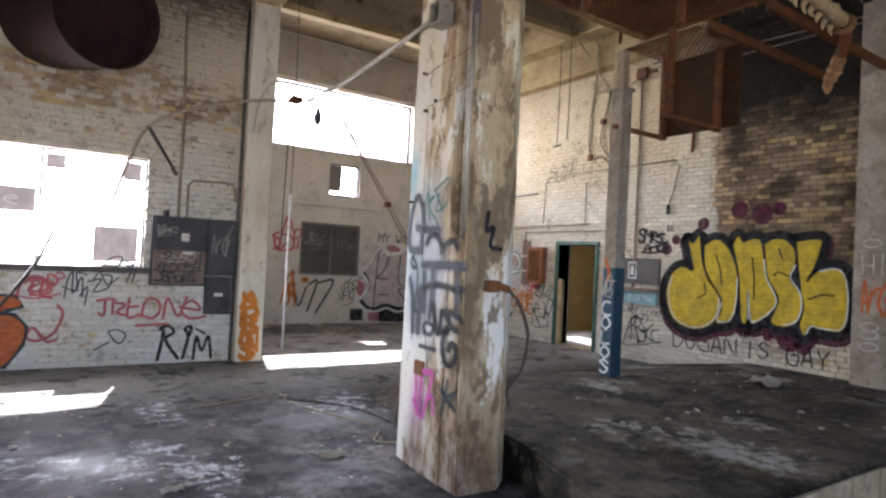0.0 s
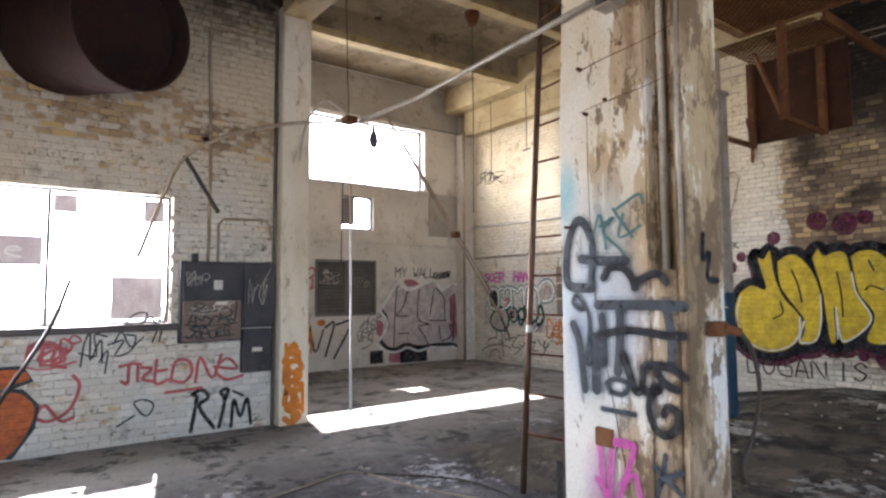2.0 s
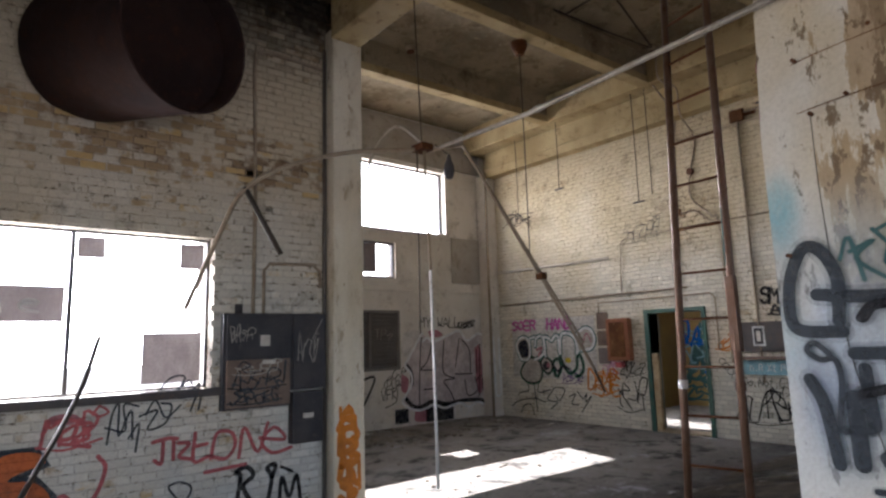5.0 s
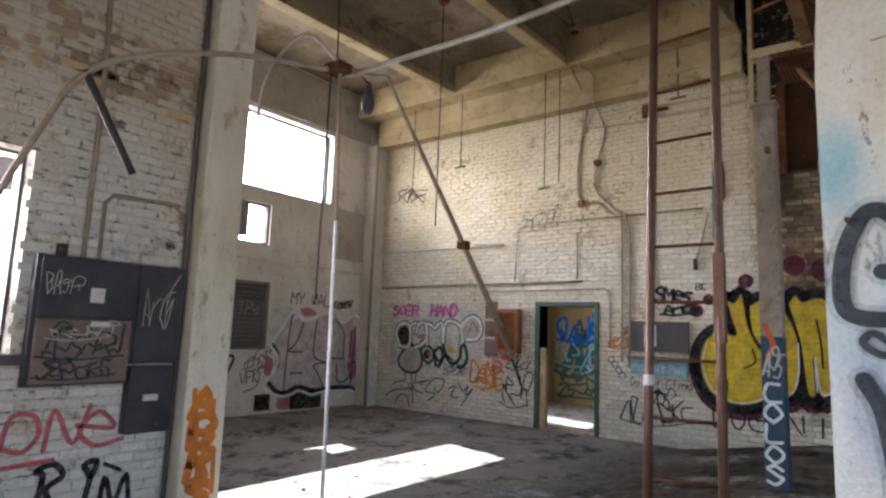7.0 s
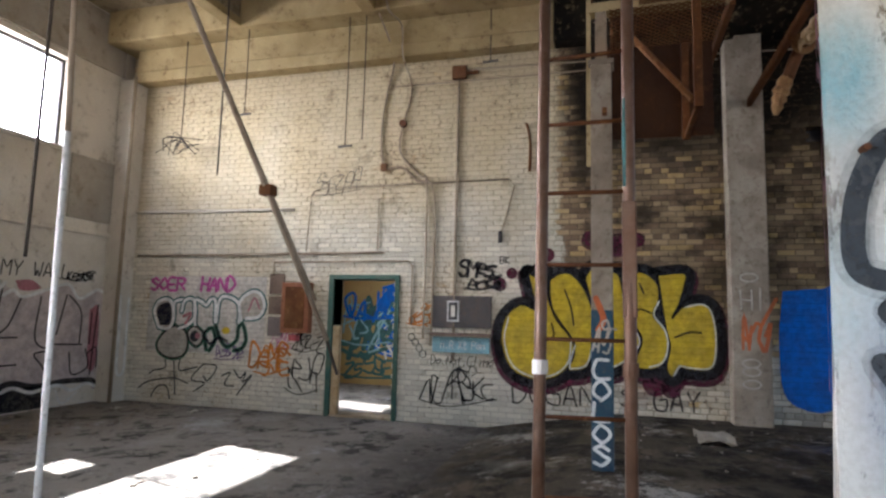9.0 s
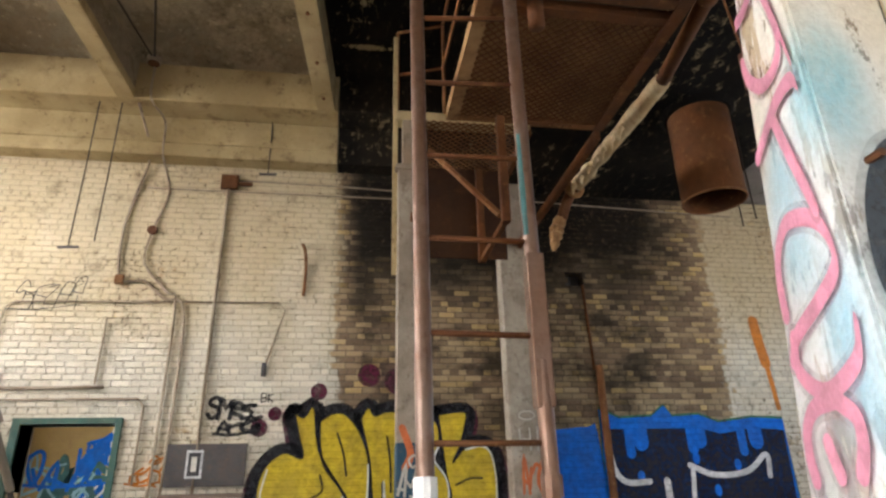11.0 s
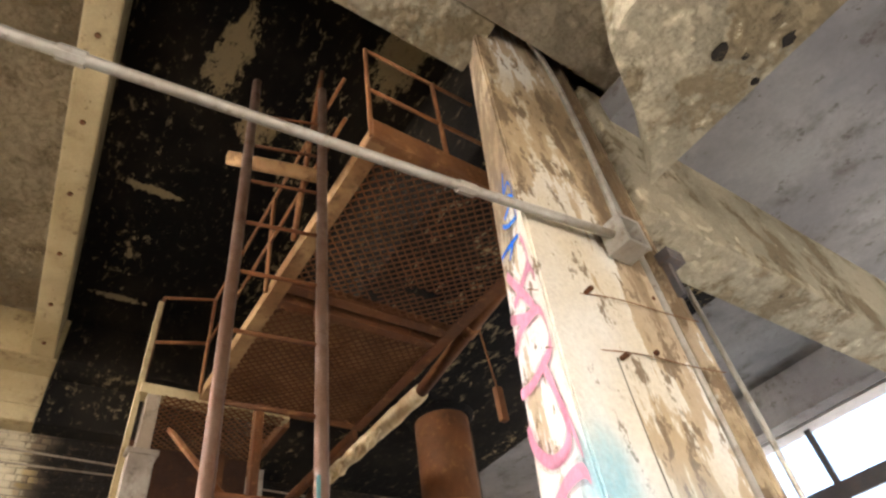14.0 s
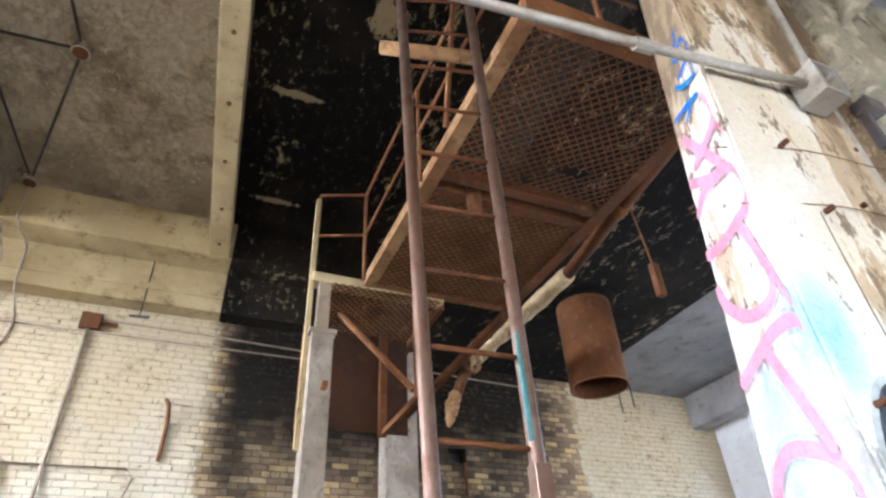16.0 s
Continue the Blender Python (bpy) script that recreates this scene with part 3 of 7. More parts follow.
bm = bmesh.new()
prism(bm, [(3.12, 2.02), (EAST, 2.02), (EAST, 5.1), (3.35, 5.1), (3.35, 4.6), (3.20, 3.5), (2.95, 2.6), (2.95, 2.15)], 0.0, 0.30)
bmesh.ops.bevel(bm, geom=[e for e in bm.edges if all(v.co.z > 0.2 for v in e.verts) and max(v.co.y for v in e.verts) < 5.05], offset=0.035, segments=3, affect="EDGES")
ramp = [bm.verts.new(p) for p in ((3.35, 5.1, 0.0), (EAST, 5.1, 0.0), (EAST, 6.78, 0.0), (3.35, 6.78, 0.0), (4.3, 5.1, 0.30), (EAST, 5.1, 0.30), (EAST, 6.78, 0.012), (3.4, 6.75, 0.012))]
for f in ((4, 5, 6, 7), (0, 1, 2, 3), (0, 4, 7, 3), (1, 2, 6, 5), (3, 7, 6, 2)):
    bm.faces.new([ramp[i] for i in f])
slab = part("slab", bm, slab_mat)
tagged(slab, "raised oil-stained concrete slab with worn edges", "platform", kind="structure")
# Edge far paler than the slab top: its lit yellow is put into the colour.
bm = bmesh.new()
for k in range(14):
    x0 = 3.16 + k * 0.43
    box(bm, x0, x0 + 0.42, 2.004 - 0.006 * (k % 3), 2.03, 0.02, 0.262, bevel=0.008)
part("slab_edge", bm, kerb_mat, slab, "crumbling slab edge in a lit yellowish tone")

E_HOLES = [(8.20, 9.20, 0.0, 2.06), (2.42, 2.68, 3.86, 4.06)]
wall_east = part("wall_east", wall_mesh("x", EAST, EAST + 0.32, SOUTH - 0.4, BAY + 0.35, 0.0, 7.0, E_HOLES), east_mortar)
tagged(wall_east, "cream-painted brick wall with soot, conduits and graffiti", "wall", kind="structure")
bm = brick_skin("x", EAST, -1, SOUTH, BAY, 0.0, 5.45, E_HOLES)
tagged(part("brickwork", bm, east_brick, wall_east), kind="stuff")

N_HOLES = [(-1.12, 1.36, 1.30, 2.76)]
wall_north = part("wall_north", wall_mesh("y", NORTH, NORTH + 0.32, WEST - 0.3, 2.95, 0.0, 7.0, N_HOLES), north_mortar)
tagged(wall_north, "whitewashed brick wall with smoke-darkened top and graffiti", "wall", kind="structure")
bm = brick_skin("y", NORTH, -1, WEST, 2.60, 0.0, 5.70, N_HOLES, (1.45, 2.54, 2.08, 4.33))
tagged(part("brickwork", bm, north_brick, wall_north), kind="stuff")

B_HOLES = [(4.05, 7.90, 4.03, 5.46), (5.72, 6.50, 3.00, 3.75), (5.10, 6.56, 1.13, 2.33)]
wall_bay = part("wall_bay", wall_mesh("y", BAY, BAY + 0.32, 2.6, EAST, 0.0, 7.0, B_HOLES), plaster)
tagged(wall_bay, "stained plaster wall with high window and louvre", "wall", kind="structure")
part("upper_band", wall_mesh("y", BAY - 0.05, BAY, 2.95, 8.9, 5.55, 6.5, []), upper_plaster, wall_bay, "darker grey plaster beam above the window")
part("ledge", boxes((2.95, 8.9, BAY - 0.06, BAY, 2.72, 2.79), bevel=0.01), plaster, wall_bay)
part("panel", boxes((8.02, 8.86, BAY - 0.03, BAY, 2.95, 3.98), bevel=0.006), upper_plaster, wall_bay, "grey-brown blind panel")
wall_inner = part("wall_inner", boxes((2.60, 2.92, NORTH + 0.33, BAY, 0.0, 7.0)), plaster)
tagged(wall_inner, "plain plaster wall of the deeper bay", "wall", kind="structure")
W_HOLES = [(3.2, 6.6, 0.0, 2.9), (7.55, 8.55, 0.0, 1.75)]
wall_west = part("wall_west", wall_mesh("x", WEST - 0.32, WEST, SOUTH - 0.4, NORTH, 0.0, 7.0, W_HOLES), north_mortar)
tagged(wall_west, "rough whitewashed brick wall with an open doorway", "wall", kind="structure")
tagged(part("brickwork", brick_skin("x", WEST, 1, 6.6, NORTH, 0.0, 5.70, W_HOLES), north_brick, wall_west), kind="stuff")
S_HOLES = [(-1.9, 2.4, 0.2, 3.6), (2.95, 8.4, 2.2, 4.75)]
wall_south = part("wall_south", wall_mesh("y", SOUTH - 0.32, SOUTH, WEST, EAST, 0.0, 7.0, S_HOLES), white_wall)
tagged(wall_south, "white painted wall with large openings", "wall", kind="structure")

part("glazing_bars", boxes((2.95, 8.4, SOUTH - 0.2, SOUTH - 0.14, 3.85, 4.05), (4.7, 4.78, SOUTH - 0.19, SOUTH - 0.15, 2.2, 4.75), (6.5, 6.58, SOUTH - 0.19, SOUTH - 0.15, 2.2, 4.75)), dark_metal, wall_south)
corner = part("corner_pilaster", boxes((8.86, EAST, 13.0, BAY, 0.0, 5.5), bevel=0.012), plaster)
tagged(corner, "plastered corner pilaster", "pilaster", kind="structure")
pilaster = part("pilaster", boxes((2.585, 2.965, 8.93, 9.45, 0.0, 5.35), bevel=0.02), old_paint)
tagged(pilaster, "cream concrete pilaster with orange paint at its foot", "pilaster", kind="structure")
east_pilaster = part("east_pilaster", boxes((8.86, EAST, 3.22, 3.66, 0.28, 5.4), bevel=0.02), concrete_post)
tagged(east_pilaster, "grey concrete wall column with scrawled green paint", "column", kind="structure")

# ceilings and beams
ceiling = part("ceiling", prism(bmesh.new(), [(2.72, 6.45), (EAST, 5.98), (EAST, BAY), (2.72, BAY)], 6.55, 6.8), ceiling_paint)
tagged(ceiling, "smoke-browned concrete ceiling", "ceiling", kind="structure")
ceiling_burnt = part("ceiling_burnt", prism(bmesh.new(), [(2.72, 3.75), (EAST, 3.75), (EAST, 5.98), (2.72, 6.45)], 6.55, 6.8), soot_ceiling)
tagged(ceiling_burnt, "soot-black burnt concrete ceiling", "ceiling", kind="structure")
ceiling_pale = part("ceiling_pale", boxes((2.72, EAST, SOUTH, 0.35, 5.25, 5.5)), pale_ceiling)
tagged(ceiling_pale, "grey concrete ceiling near the south openings", "ceiling", kind="structure")
ceiling_low = part("ceiling_low", boxes((2.72, EAST, 0.35, 3.55, 5.25, 5.5)), soot_ceiling)
tagged(ceiling_low, "blackened lower concrete ceiling", "ceiling", kind="structure")
ceiling_west = part("ceiling_west", boxes((WEST, 2.72, 4.2, NORTH, 5.75, 6.0)), burnt_paint)
tagged(ceiling_west, "dark smoky ceiling", "ceiling", kind="structure")
ceiling_south = part("ceiling_south", boxes((WEST, 2.72, SOUTH, 3.3, 4.85, 5.1)), pale_ceiling)
tagged(ceiling_south, "pale grey concrete ceiling", "ceiling", kind="structure")


def beam(label, material, *rows):
    ob = part("beam", boxes(*rows, bevel=0.02), material)
    return tagged(ob, label, "beam", kind="structure")


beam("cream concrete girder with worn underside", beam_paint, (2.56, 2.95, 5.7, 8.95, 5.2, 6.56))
beam("smoke-stained girder above the column", stained_concrete, (2.565, 2.945, 4.2, 5.696, 5.22, 6.56))
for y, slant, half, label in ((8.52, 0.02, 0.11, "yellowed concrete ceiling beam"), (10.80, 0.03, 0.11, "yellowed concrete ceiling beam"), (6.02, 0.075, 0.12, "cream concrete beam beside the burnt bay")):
    # Two of the beams have sides browner than their lip.
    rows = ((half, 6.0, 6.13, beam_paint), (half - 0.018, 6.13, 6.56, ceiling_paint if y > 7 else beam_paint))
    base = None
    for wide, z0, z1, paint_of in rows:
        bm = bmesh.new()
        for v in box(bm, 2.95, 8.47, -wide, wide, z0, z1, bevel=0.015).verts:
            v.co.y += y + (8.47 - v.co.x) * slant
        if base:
            part("web", bm, paint_of, base, "narrower side above the lip")
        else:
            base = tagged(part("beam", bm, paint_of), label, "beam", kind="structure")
for x in (4.3, 5.1, 5.9, 6.7, 7.5, 8.2):
    y = 6.02 + (8.47 - x) * 0.075
    part("bolt", pipe([(x, y, 6.01), (x, y, 5.985)], 0.022, 8), rust, base, "rusty bolt head")
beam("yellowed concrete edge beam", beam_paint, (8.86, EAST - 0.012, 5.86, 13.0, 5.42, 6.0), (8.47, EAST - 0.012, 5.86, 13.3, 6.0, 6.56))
beam("soot-black edge beam", soot_ceiling, (8.86, EAST - 0.012, SOUTH, 5.855, 5.42, 5.99), (8.47, EAST - 0.012, 3.75, 5.855, 6.0, 6.56))
beam("soot-black cross beam", soot_ceiling, (3.0, EAST, 3.55, 3.75, 5.2, 6.7))
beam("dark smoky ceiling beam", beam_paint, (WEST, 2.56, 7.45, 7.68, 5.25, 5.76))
west_beam = part("beam", prism(bmesh.new(), [(WEST, 3.45), (2.52, 3.45), (2.36, 3.62), (2.05, 4.24), (1.90, 4.30), (WEST, 4.30)], 4.0, 5.9), stained_concrete)
for v in west_beam.data.vertices:
    if v.co.z > 5 and v.co.x > 0:
        v.co.x -= 0.5
tagged(west_beam, "stained concrete beam with broken holes", "beam", kind="structure")
# Box added to close the open gap between the column and the west beam.
beam("dark smoky concrete box closing the gap above the column", ceiling_paint, (1.6, 2.56, 2.9, 4.6, 5.22, 5.9))
# Unseen slab added so that no sky shows through gaps between the ceilings.
roof = part("roof", boxes((WEST - 0.4, 13.8, SOUTH - 0.5, BAY + 0.4, 7.0, 7.2)), ceiling_paint)
tagged(roof, "unseen slab added over the hall to shut out the sky", "roof", kind="structure")
beam("stained cream concrete girder", stained_concrete, (2.60, 2.95, SOUTH, 3.44, 3.9, 5.2))
beam("pale concrete ceiling beam", pale_ceiling, (3.0, EAST, -2.1, -1.8, 4.7, 5.26))

# Holes are thin dark plates; the shade inside them is put into the colour.
hole_mesh = bmesh.new()
rng = random.Random(8)
for x, y, r in ((1.8, 3.77, 0.05), (1.59, 3.53, 0.034), (1.81, 3.48, 0.024), (1.75, 3.64, 0.02)):
    outline = [(x + r * rng.uniform(0.7, 1.5) * math.cos(a), y + r * rng.uniform(0.6, 1.1) * math.sin(a)) for a in (2 * math.pi * k / 11 for k in range(11))]
    prism(hole_mesh, outline, 3.996, 4.003)
tagged(part("flat_holes", hole_mesh, soot_ceiling), "flat dark plates standing for broken holes in the concrete beam", "hole", kind="structure")

tagged(part("beam_ledge", boxes((8.835, 8.859, 5.86, 13.0, 5.60, 5.68), bevel=0.008), beam_paint), "narrow ledge along the edge beam", "beam", kind="structure")

# back room beyond the door
back_room = part("wall_back", wall_mesh("x", 13.2, 13.4, 6.0, 11.3, 0.0, 3.4, []), room_yellow)
tagged(back_room, "yellow painted back room wall with blue graffiti", "wall", kind="structure")
wall_back_side = part("wall_back_side", wall_mesh("y", 11.0, 11.2, EAST + 0.33, 13.2, 0.0, 3.4, [(10.35, 11.05, 0.9, 2.6)]), room_yellow)
tagged(wall_back_side, "yellow painted wall with a window hole", "wall", kind="structure")
wall_back_south = part("wall_back_south", boxes((EAST + 0.33, 13.2, 6.0, 6.2, 0.0, 3.4)), room_yellow)
tagged(wall_back_south, "yellow painted back room wall", "wall", kind="structure")
ceiling_back = part("ceiling_back", boxes((EAST + 0.33, 13.4, 6.0, 11.3, 3.4, 3.55)), pale_ceiling)
tagged(ceiling_back, "grey back room ceiling", "ceiling", kind="structure")

# ---- the column ----
column = thing("column", "flaking cream concrete column covered in spray paint, beside the slab", "column", kind="structure")
COL = [(2.63, 3.50), (2.96, 3.47), (3.12, 3.60), (3.13, 4.16), (3.06, 4.28), (2.69, 4.43), (2.655, 4.12), (2.63, 3.72), (2.70, 3.70), (2.70, 3.57), (2.63, 3.55)]
bm = bmesh.new()
prism(bm, COL, 0.0, 6.56, 1.0)
for z in (0.5, 0.8, 1.1, 1.4, 1.7, 2.0, 2.35, 2.7, 3.1, 3.5, 4.0, 4.6, 5.2):
    bmesh.ops.bisect_plane(bm, geom=bm.verts[:] + bm.edges[:] + bm.faces[:], plane_co=(0, 0, z), plane_no=(0, 0, 1))
for v in bm.verts:
    up, down = max(v.co.z - 2.7, 0.0) * 0.0518, 0.11 * max(2.7 - max(v.co.z, 0.5), 0.0)
    if v.co.y > 4.1:
        v.co.x, v.co.y = v.co.x + (down - up if v.co.x > 3.0 else -0.1 * up), v.co.y - up
bmesh.ops.bevel(bm, geom=[e for e in bm.edges if abs((e.verts[0].co - e.verts[1].co).normalized().z) > 0.9], offset=0.012, segments=2, affect="EDGES")
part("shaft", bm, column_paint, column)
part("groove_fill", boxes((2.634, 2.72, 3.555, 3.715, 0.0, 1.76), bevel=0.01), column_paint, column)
bm = pipe(curve([(2.60, 4.06, 5.72), (2.58, 3.95, 5.55), (2.585, 3.80, 5.1), (2.575, 3.80, 4.4), (2.575, 3.86, 3.52)]), 0.018)
part("conduit", bm, grey_pipe, column, "bent cream conduit", True)
part("groove_conduit", pipe([(2.672, 3.635, 1.75), (2.672, 3.635, 5.5)], 0.022), grey_pipe, column, "thin pale conduit in the groove", True)
bm = boxes((2.60, 2.64, 3.50, 3.54, 3.25, 3.45), (2.56, 2.64, 3.44, 3.56, 3.45, 3.52), bevel=0.006)
part("bracket", bm, dark_metal, column, "dark pipe bracket")
part("conduit", pipe([(2.60, 3.49, 3.3), (2.585, 3.50, 2.6), (2.59, 3.49, 1.8)], 0.012, 6), grey_pipe, column, "pale conduit down the corner", True)
for zz in (2.78, 3.05):
    part("tie_wire", pipe(curve([(2.735, 4.44, zz), (2.64, 4.10, zz + 0.01), (2.62, 3.72, zz + 0.03), (2.62, 3.5, zz + 0.06)]), 0.0025, 5), rust, column, "thin wire tied round the column")
part("tie_wire", pipe(curve([(2.66, 4.16, 2.76), (2.66, 4.16, 2.3), (2.655, 4.12, 1.6), (2.645, 4.0, 1.0), (2.64, 3.86, 0.35)]), 0.0028, 5), wire_mat, column, "loose hanging wire")
bm = bmesh.new()
for y, zz in ((4.335, 2.056), (4.15, 2.755), (3.98, 2.8), (4.2, 3.06), (3.85, 3.1)):
    tube(bm, [(2.70 - (4.4 - y) * 0.2, y, zz), (2.64 - (4.4 - y) * 0.1, y, zz)], 0.011, 6)
part("bolts", bm, dark_rust, column, "rusty bolt stubs")
part("patch", boxes((2.63, 2.69, 4.0, 4.13, 0.72, 0.83), bevel=0.01), rust, column, "exposed brown brick patch")
bm = boxes((2.76, 2.86, 3.40, 3.475, 1.40, 1.48), bevel=0.012)
tube(bm, [(2.83, 3.41, 1.45), (2.90, 3.36, 1.42)], 0.025, 8)
part("cable_hook", bm, rust, column, "rusty hook")
part("cable", pipe(curve([(2.90, 3.36, 1.42), (2.98, 3.34, 1.32), (3.09, 3.36, 1.1), (3.08, 3.40, 0.85), (2.97, 3.41, 0.72), (3.0, 3.42, 0.6)]), 0.013, 6), wire_mat, column, "black hanging cable loop", True)

junction = thing("junction_box", "open grey steel junction box on the concrete column", "electrical box")
bm = bmesh.new()
for r in ((2.515, 2.63, 3.83, 3.842, 3.33, 3.50), (2.515, 2.63, 3.958, 3.97, 3.33, 3.50), (2.515, 2.63, 3.842, 3.958, 3.33, 3.342), (2.515, 2.63, 3.842, 3.958, 3.488, 3.50)):
    box(bm, *r)
part("housing", bm, grey_pipe, junction)
# Black back plate: the shade in the box is put into its colour.
part("inside", boxes((2.59, 2.60, 3.845, 3.955, 3.345, 3.485)), black_box, junction, "black plate painting the shade of the hollow inside")
part("lip", boxes((2.505, 2.515, 3.826, 3.842, 3.326, 3.504), (2.505, 2.515, 3.958, 3.974, 3.326, 3.504), (2.505, 2.515, 3.842, 3.958, 3.326, 3.342), (2.505, 2.515, 3.842, 3.958, 3.488, 3.504)), grey_pipe, junction, "folded steel lip")

overhead = thing("conduit_run", "long pale conduit from the junction box to tangled cables", "conduit")
part("tube", pipe([(2.57, 3.95, 3.42), (2.66, 4.6, 3.44), (2.84, 6.25, 3.47), (2.95, 7.62, 3.56)], 0.021), grey_pipe, overhead, "", True)
for y in (4.7, 6.1):
    p = 2.66 + (y - 4.6) * 0.109
    part("coupling", pipe([(p, y - 0.04, 3.44 + (y - 4.6) * 0.02), (p + 0.008, y + 0.04, 3.442 + (y - 4.6) * 0.02)], 0.029), grey_pipe, overhead)

# ---- ladder ----


def lad(side, z):
    return Vector((3.22 + 0.073 * z, 5.355, z)) if side else Vector((3.33 + 0.024 * z, 4.98, z))


ladder = thing("ladder", "tall rusty pipe ladder rising to the steel platform", "ladder")
for side in (1, 0):
    rail = part("rail", pipe([lad(side, z) for z in (0.0, 1.5, 3.0, 5.1)], 0.027, 10), bare_pipe, ladder, "worn steel pipe rail", True)
    part("coupling", pipe([lad(side, 1.30), lad(side, 1.36)], 0.034, 10), white_pipe if side else bare_pipe, rail, "strip of pale tape" if side else "")
for k in range(14):
    z = 0.475 + 0.325 * k
    part("rung", pipe([lad(1, z), lad(0, z)], 0.010, 6), dark_rust, ladder, "", True)
part("splice", boxes((3.345, 3.40, 4.95, 5.01, 1.55, 2.05), bevel=0.006), bare_pipe, ladder, "bolted rail splice")
part("paint_mark", pipe([lad(0, z) + Vector((-0.012, 0.014, 0)) for z in (2.12, 2.3, 2.52)], [0.012, 0.0135, 0.010], 8), SMOOTH_INK["teal"], ladder, "blue-green paint on the rail", True)

# ---- steel platform ----
platform = thing("steel_platform", "rusty overhead steel platform with expanded metal floor", "platform")
PX0, PX1, PY0, PY1, PZ = 3.16, 6.04, 3.36, 4.82, 4.33


def angle_bar(a, b, w=0.07, t=0.01, turn=1):
    """An angle iron along x or y."""
    bm = bmesh.new()
    (x0, y0, z0), (x1, y1, z1) = a, b
    if abs(x1 - x0) > abs(y1 - y0):
        box(bm, x0, x1, y0, y0 + t * turn, z0, z0 + w)
        box(bm, x0, x1, y0 + t * turn, y0 + w * turn, z0, z0 + t)
    else:
        box(bm, x0, x0 + t * turn, y0, y1, z0, z0 + w)
        box(bm, x0 + t * turn, x0 + w * turn, y0, y1, z0, z0 + t)
    return bm


part("edge_bar", angle_bar((PX0, PY1, PZ), (PX1, PY1, PZ), 0.10, 0.012, -1), rust_plate, platform, "pale worn edge bar")
part("edge_bar", angle_bar((PX0, PY0, PZ), (PX1, PY0, PZ), 0.10, 0.012, 1), dark_rust, platform)
for x in (PX0, 4.45, 4.62, PX1 - 0.08):
    part("cross_bar", angle_bar((x, PY0, PZ + 0.005), (x, PY1, PZ + 0.005), 0.08, 0.012, 1), dark_rust if 4 < x < 5 else rust, platform)
part("end_plate", boxes((PX0 - 0.02, PX0 + 0.02, PY0, PY1, PZ - 0.01, PZ + 0.16), bevel=0.005), rust, platform, "rusty end plate")


def expanded_metal(x0, x1, y0, y1, z, along=0.10, across=0.042, w=0.006, h=0.007, gaps=()):
    """Diamond mesh: zigzag strands side by side."""
    verts, faces = [], []
    rows = int((y1 - y0) / across)
    cols = int((x1 - x0) / (along / 2))
    for r in range(rows):
        for c in range(cols):
            ya = y0 + (r + 0.5 + (0.5 if c % 2 else -0.5) * (1 if r % 2 else -1)) * across
            yb = y0 + (r + 0.5 + (-0.5 if c % 2 else 0.5) * (1 if r % 2 else -1)) * across
            xa, xb = x0 + c * along / 2, x0 + (c + 1) * along / 2
            if any(g[0] < xa < g[1] and g[2] < ya < g[3] for g in gaps):
                continue
            n = len(verts)
            for x, y in ((xa, ya), (xb, yb)):
                verts += [(x, y - w, z), (x, y + w, z), (x, y + w * 0.6, z + h), (x, y - w * 0.6, z + h)]
            faces += [(n + k, n + (k + 1) % 4, n + 4 + (k + 1) % 4, n + 4 + k) for k in range(4)]
    bm = bmesh.new()
    me = bpy.data.meshes.new("strands")
    me.from_pydata(verts, [], faces)
    bm.from_mesh(me)
    bpy.data.meshes.remove(me)
    return bm


deck = part("mesh_floor", expanded_metal(PX0 + 0.05, 4.45, PY0 + 0.02, PY1 - 0.02, PZ + 0.012, 0.07, 0.036, 0.0075, 0.008, [(4.1, 4.18, 3.75, 3.98), (4.28, 4.35, 4.1, 4.2)]), deck_rust, platform, "rusty expanded metal with torn holes")
tagged(deck, kind="stuff")
deck2 = part("mesh_floor", expanded_metal(4.7, PX1 - 0.05, PY0 + 0.02, PY1 - 0.02, PZ + 0.012, 0.07, 0.036, 0.009, 0.008), deck_rust, platform, "dense rusty expanded metal")
tagged(deck2, kind="stuff")
part("deck_plate", boxes((4.66, PX1 - 0.05, PY0 + 0.03, PY1 - 0.03, PZ + 0.04, PZ + 0.05)), rust_plate, platform, "rusted plate over the mesh")
part("stub_pipe", pipe([(4.62, 4.42, PZ + 0.05), (4.62, 4.42, PZ - 0.16)], 0.055, 14), dark_rust, platform, "short rusty pipe stub", True)
part("bearer", boxes((PX1 - 0.02, PX1 + 0.12, 4.05, 5.26, PZ - 0.02, PZ + 0.07), bevel=0.008), beam_paint, platform, "pale bearer on top of the post")
for z in (PZ + 0.5, PZ + 0.98):
    part("handrail", pipe([(PX0 + 0.25, PY1 + 0.02, z), (5.95, PY1 + 0.02, z)], 0.014, 6), rust, platform, "", True)
    part("handrail", pipe([(5.95, PY1 + 0.02, z), (6.1, 5.24, z)], 0.014, 6), rust, platform, "", True)
    part("handrail", pipe([(PX0, PY1, z), (PX0, PY0 + 0.6, z)], 0.014, 6), rust, platform, "", True)
for x, y in ((PX0, PY1), (PX0, 4.3), (4.6, PY1 + 0.02), (5.95, PY1 + 0.02), (6.1, 5.24)):
    part("rail_post", pipe([(x, y, PZ + 0.02), (x, y, PZ + 0.98)], 0.016, 6), rust, platform, "", True)
part("rail_post", boxes((6.06, 6.10, 5.24, 5.28, 2.9, PZ + 0.9)), beam_paint, platform, "long pale angle post")
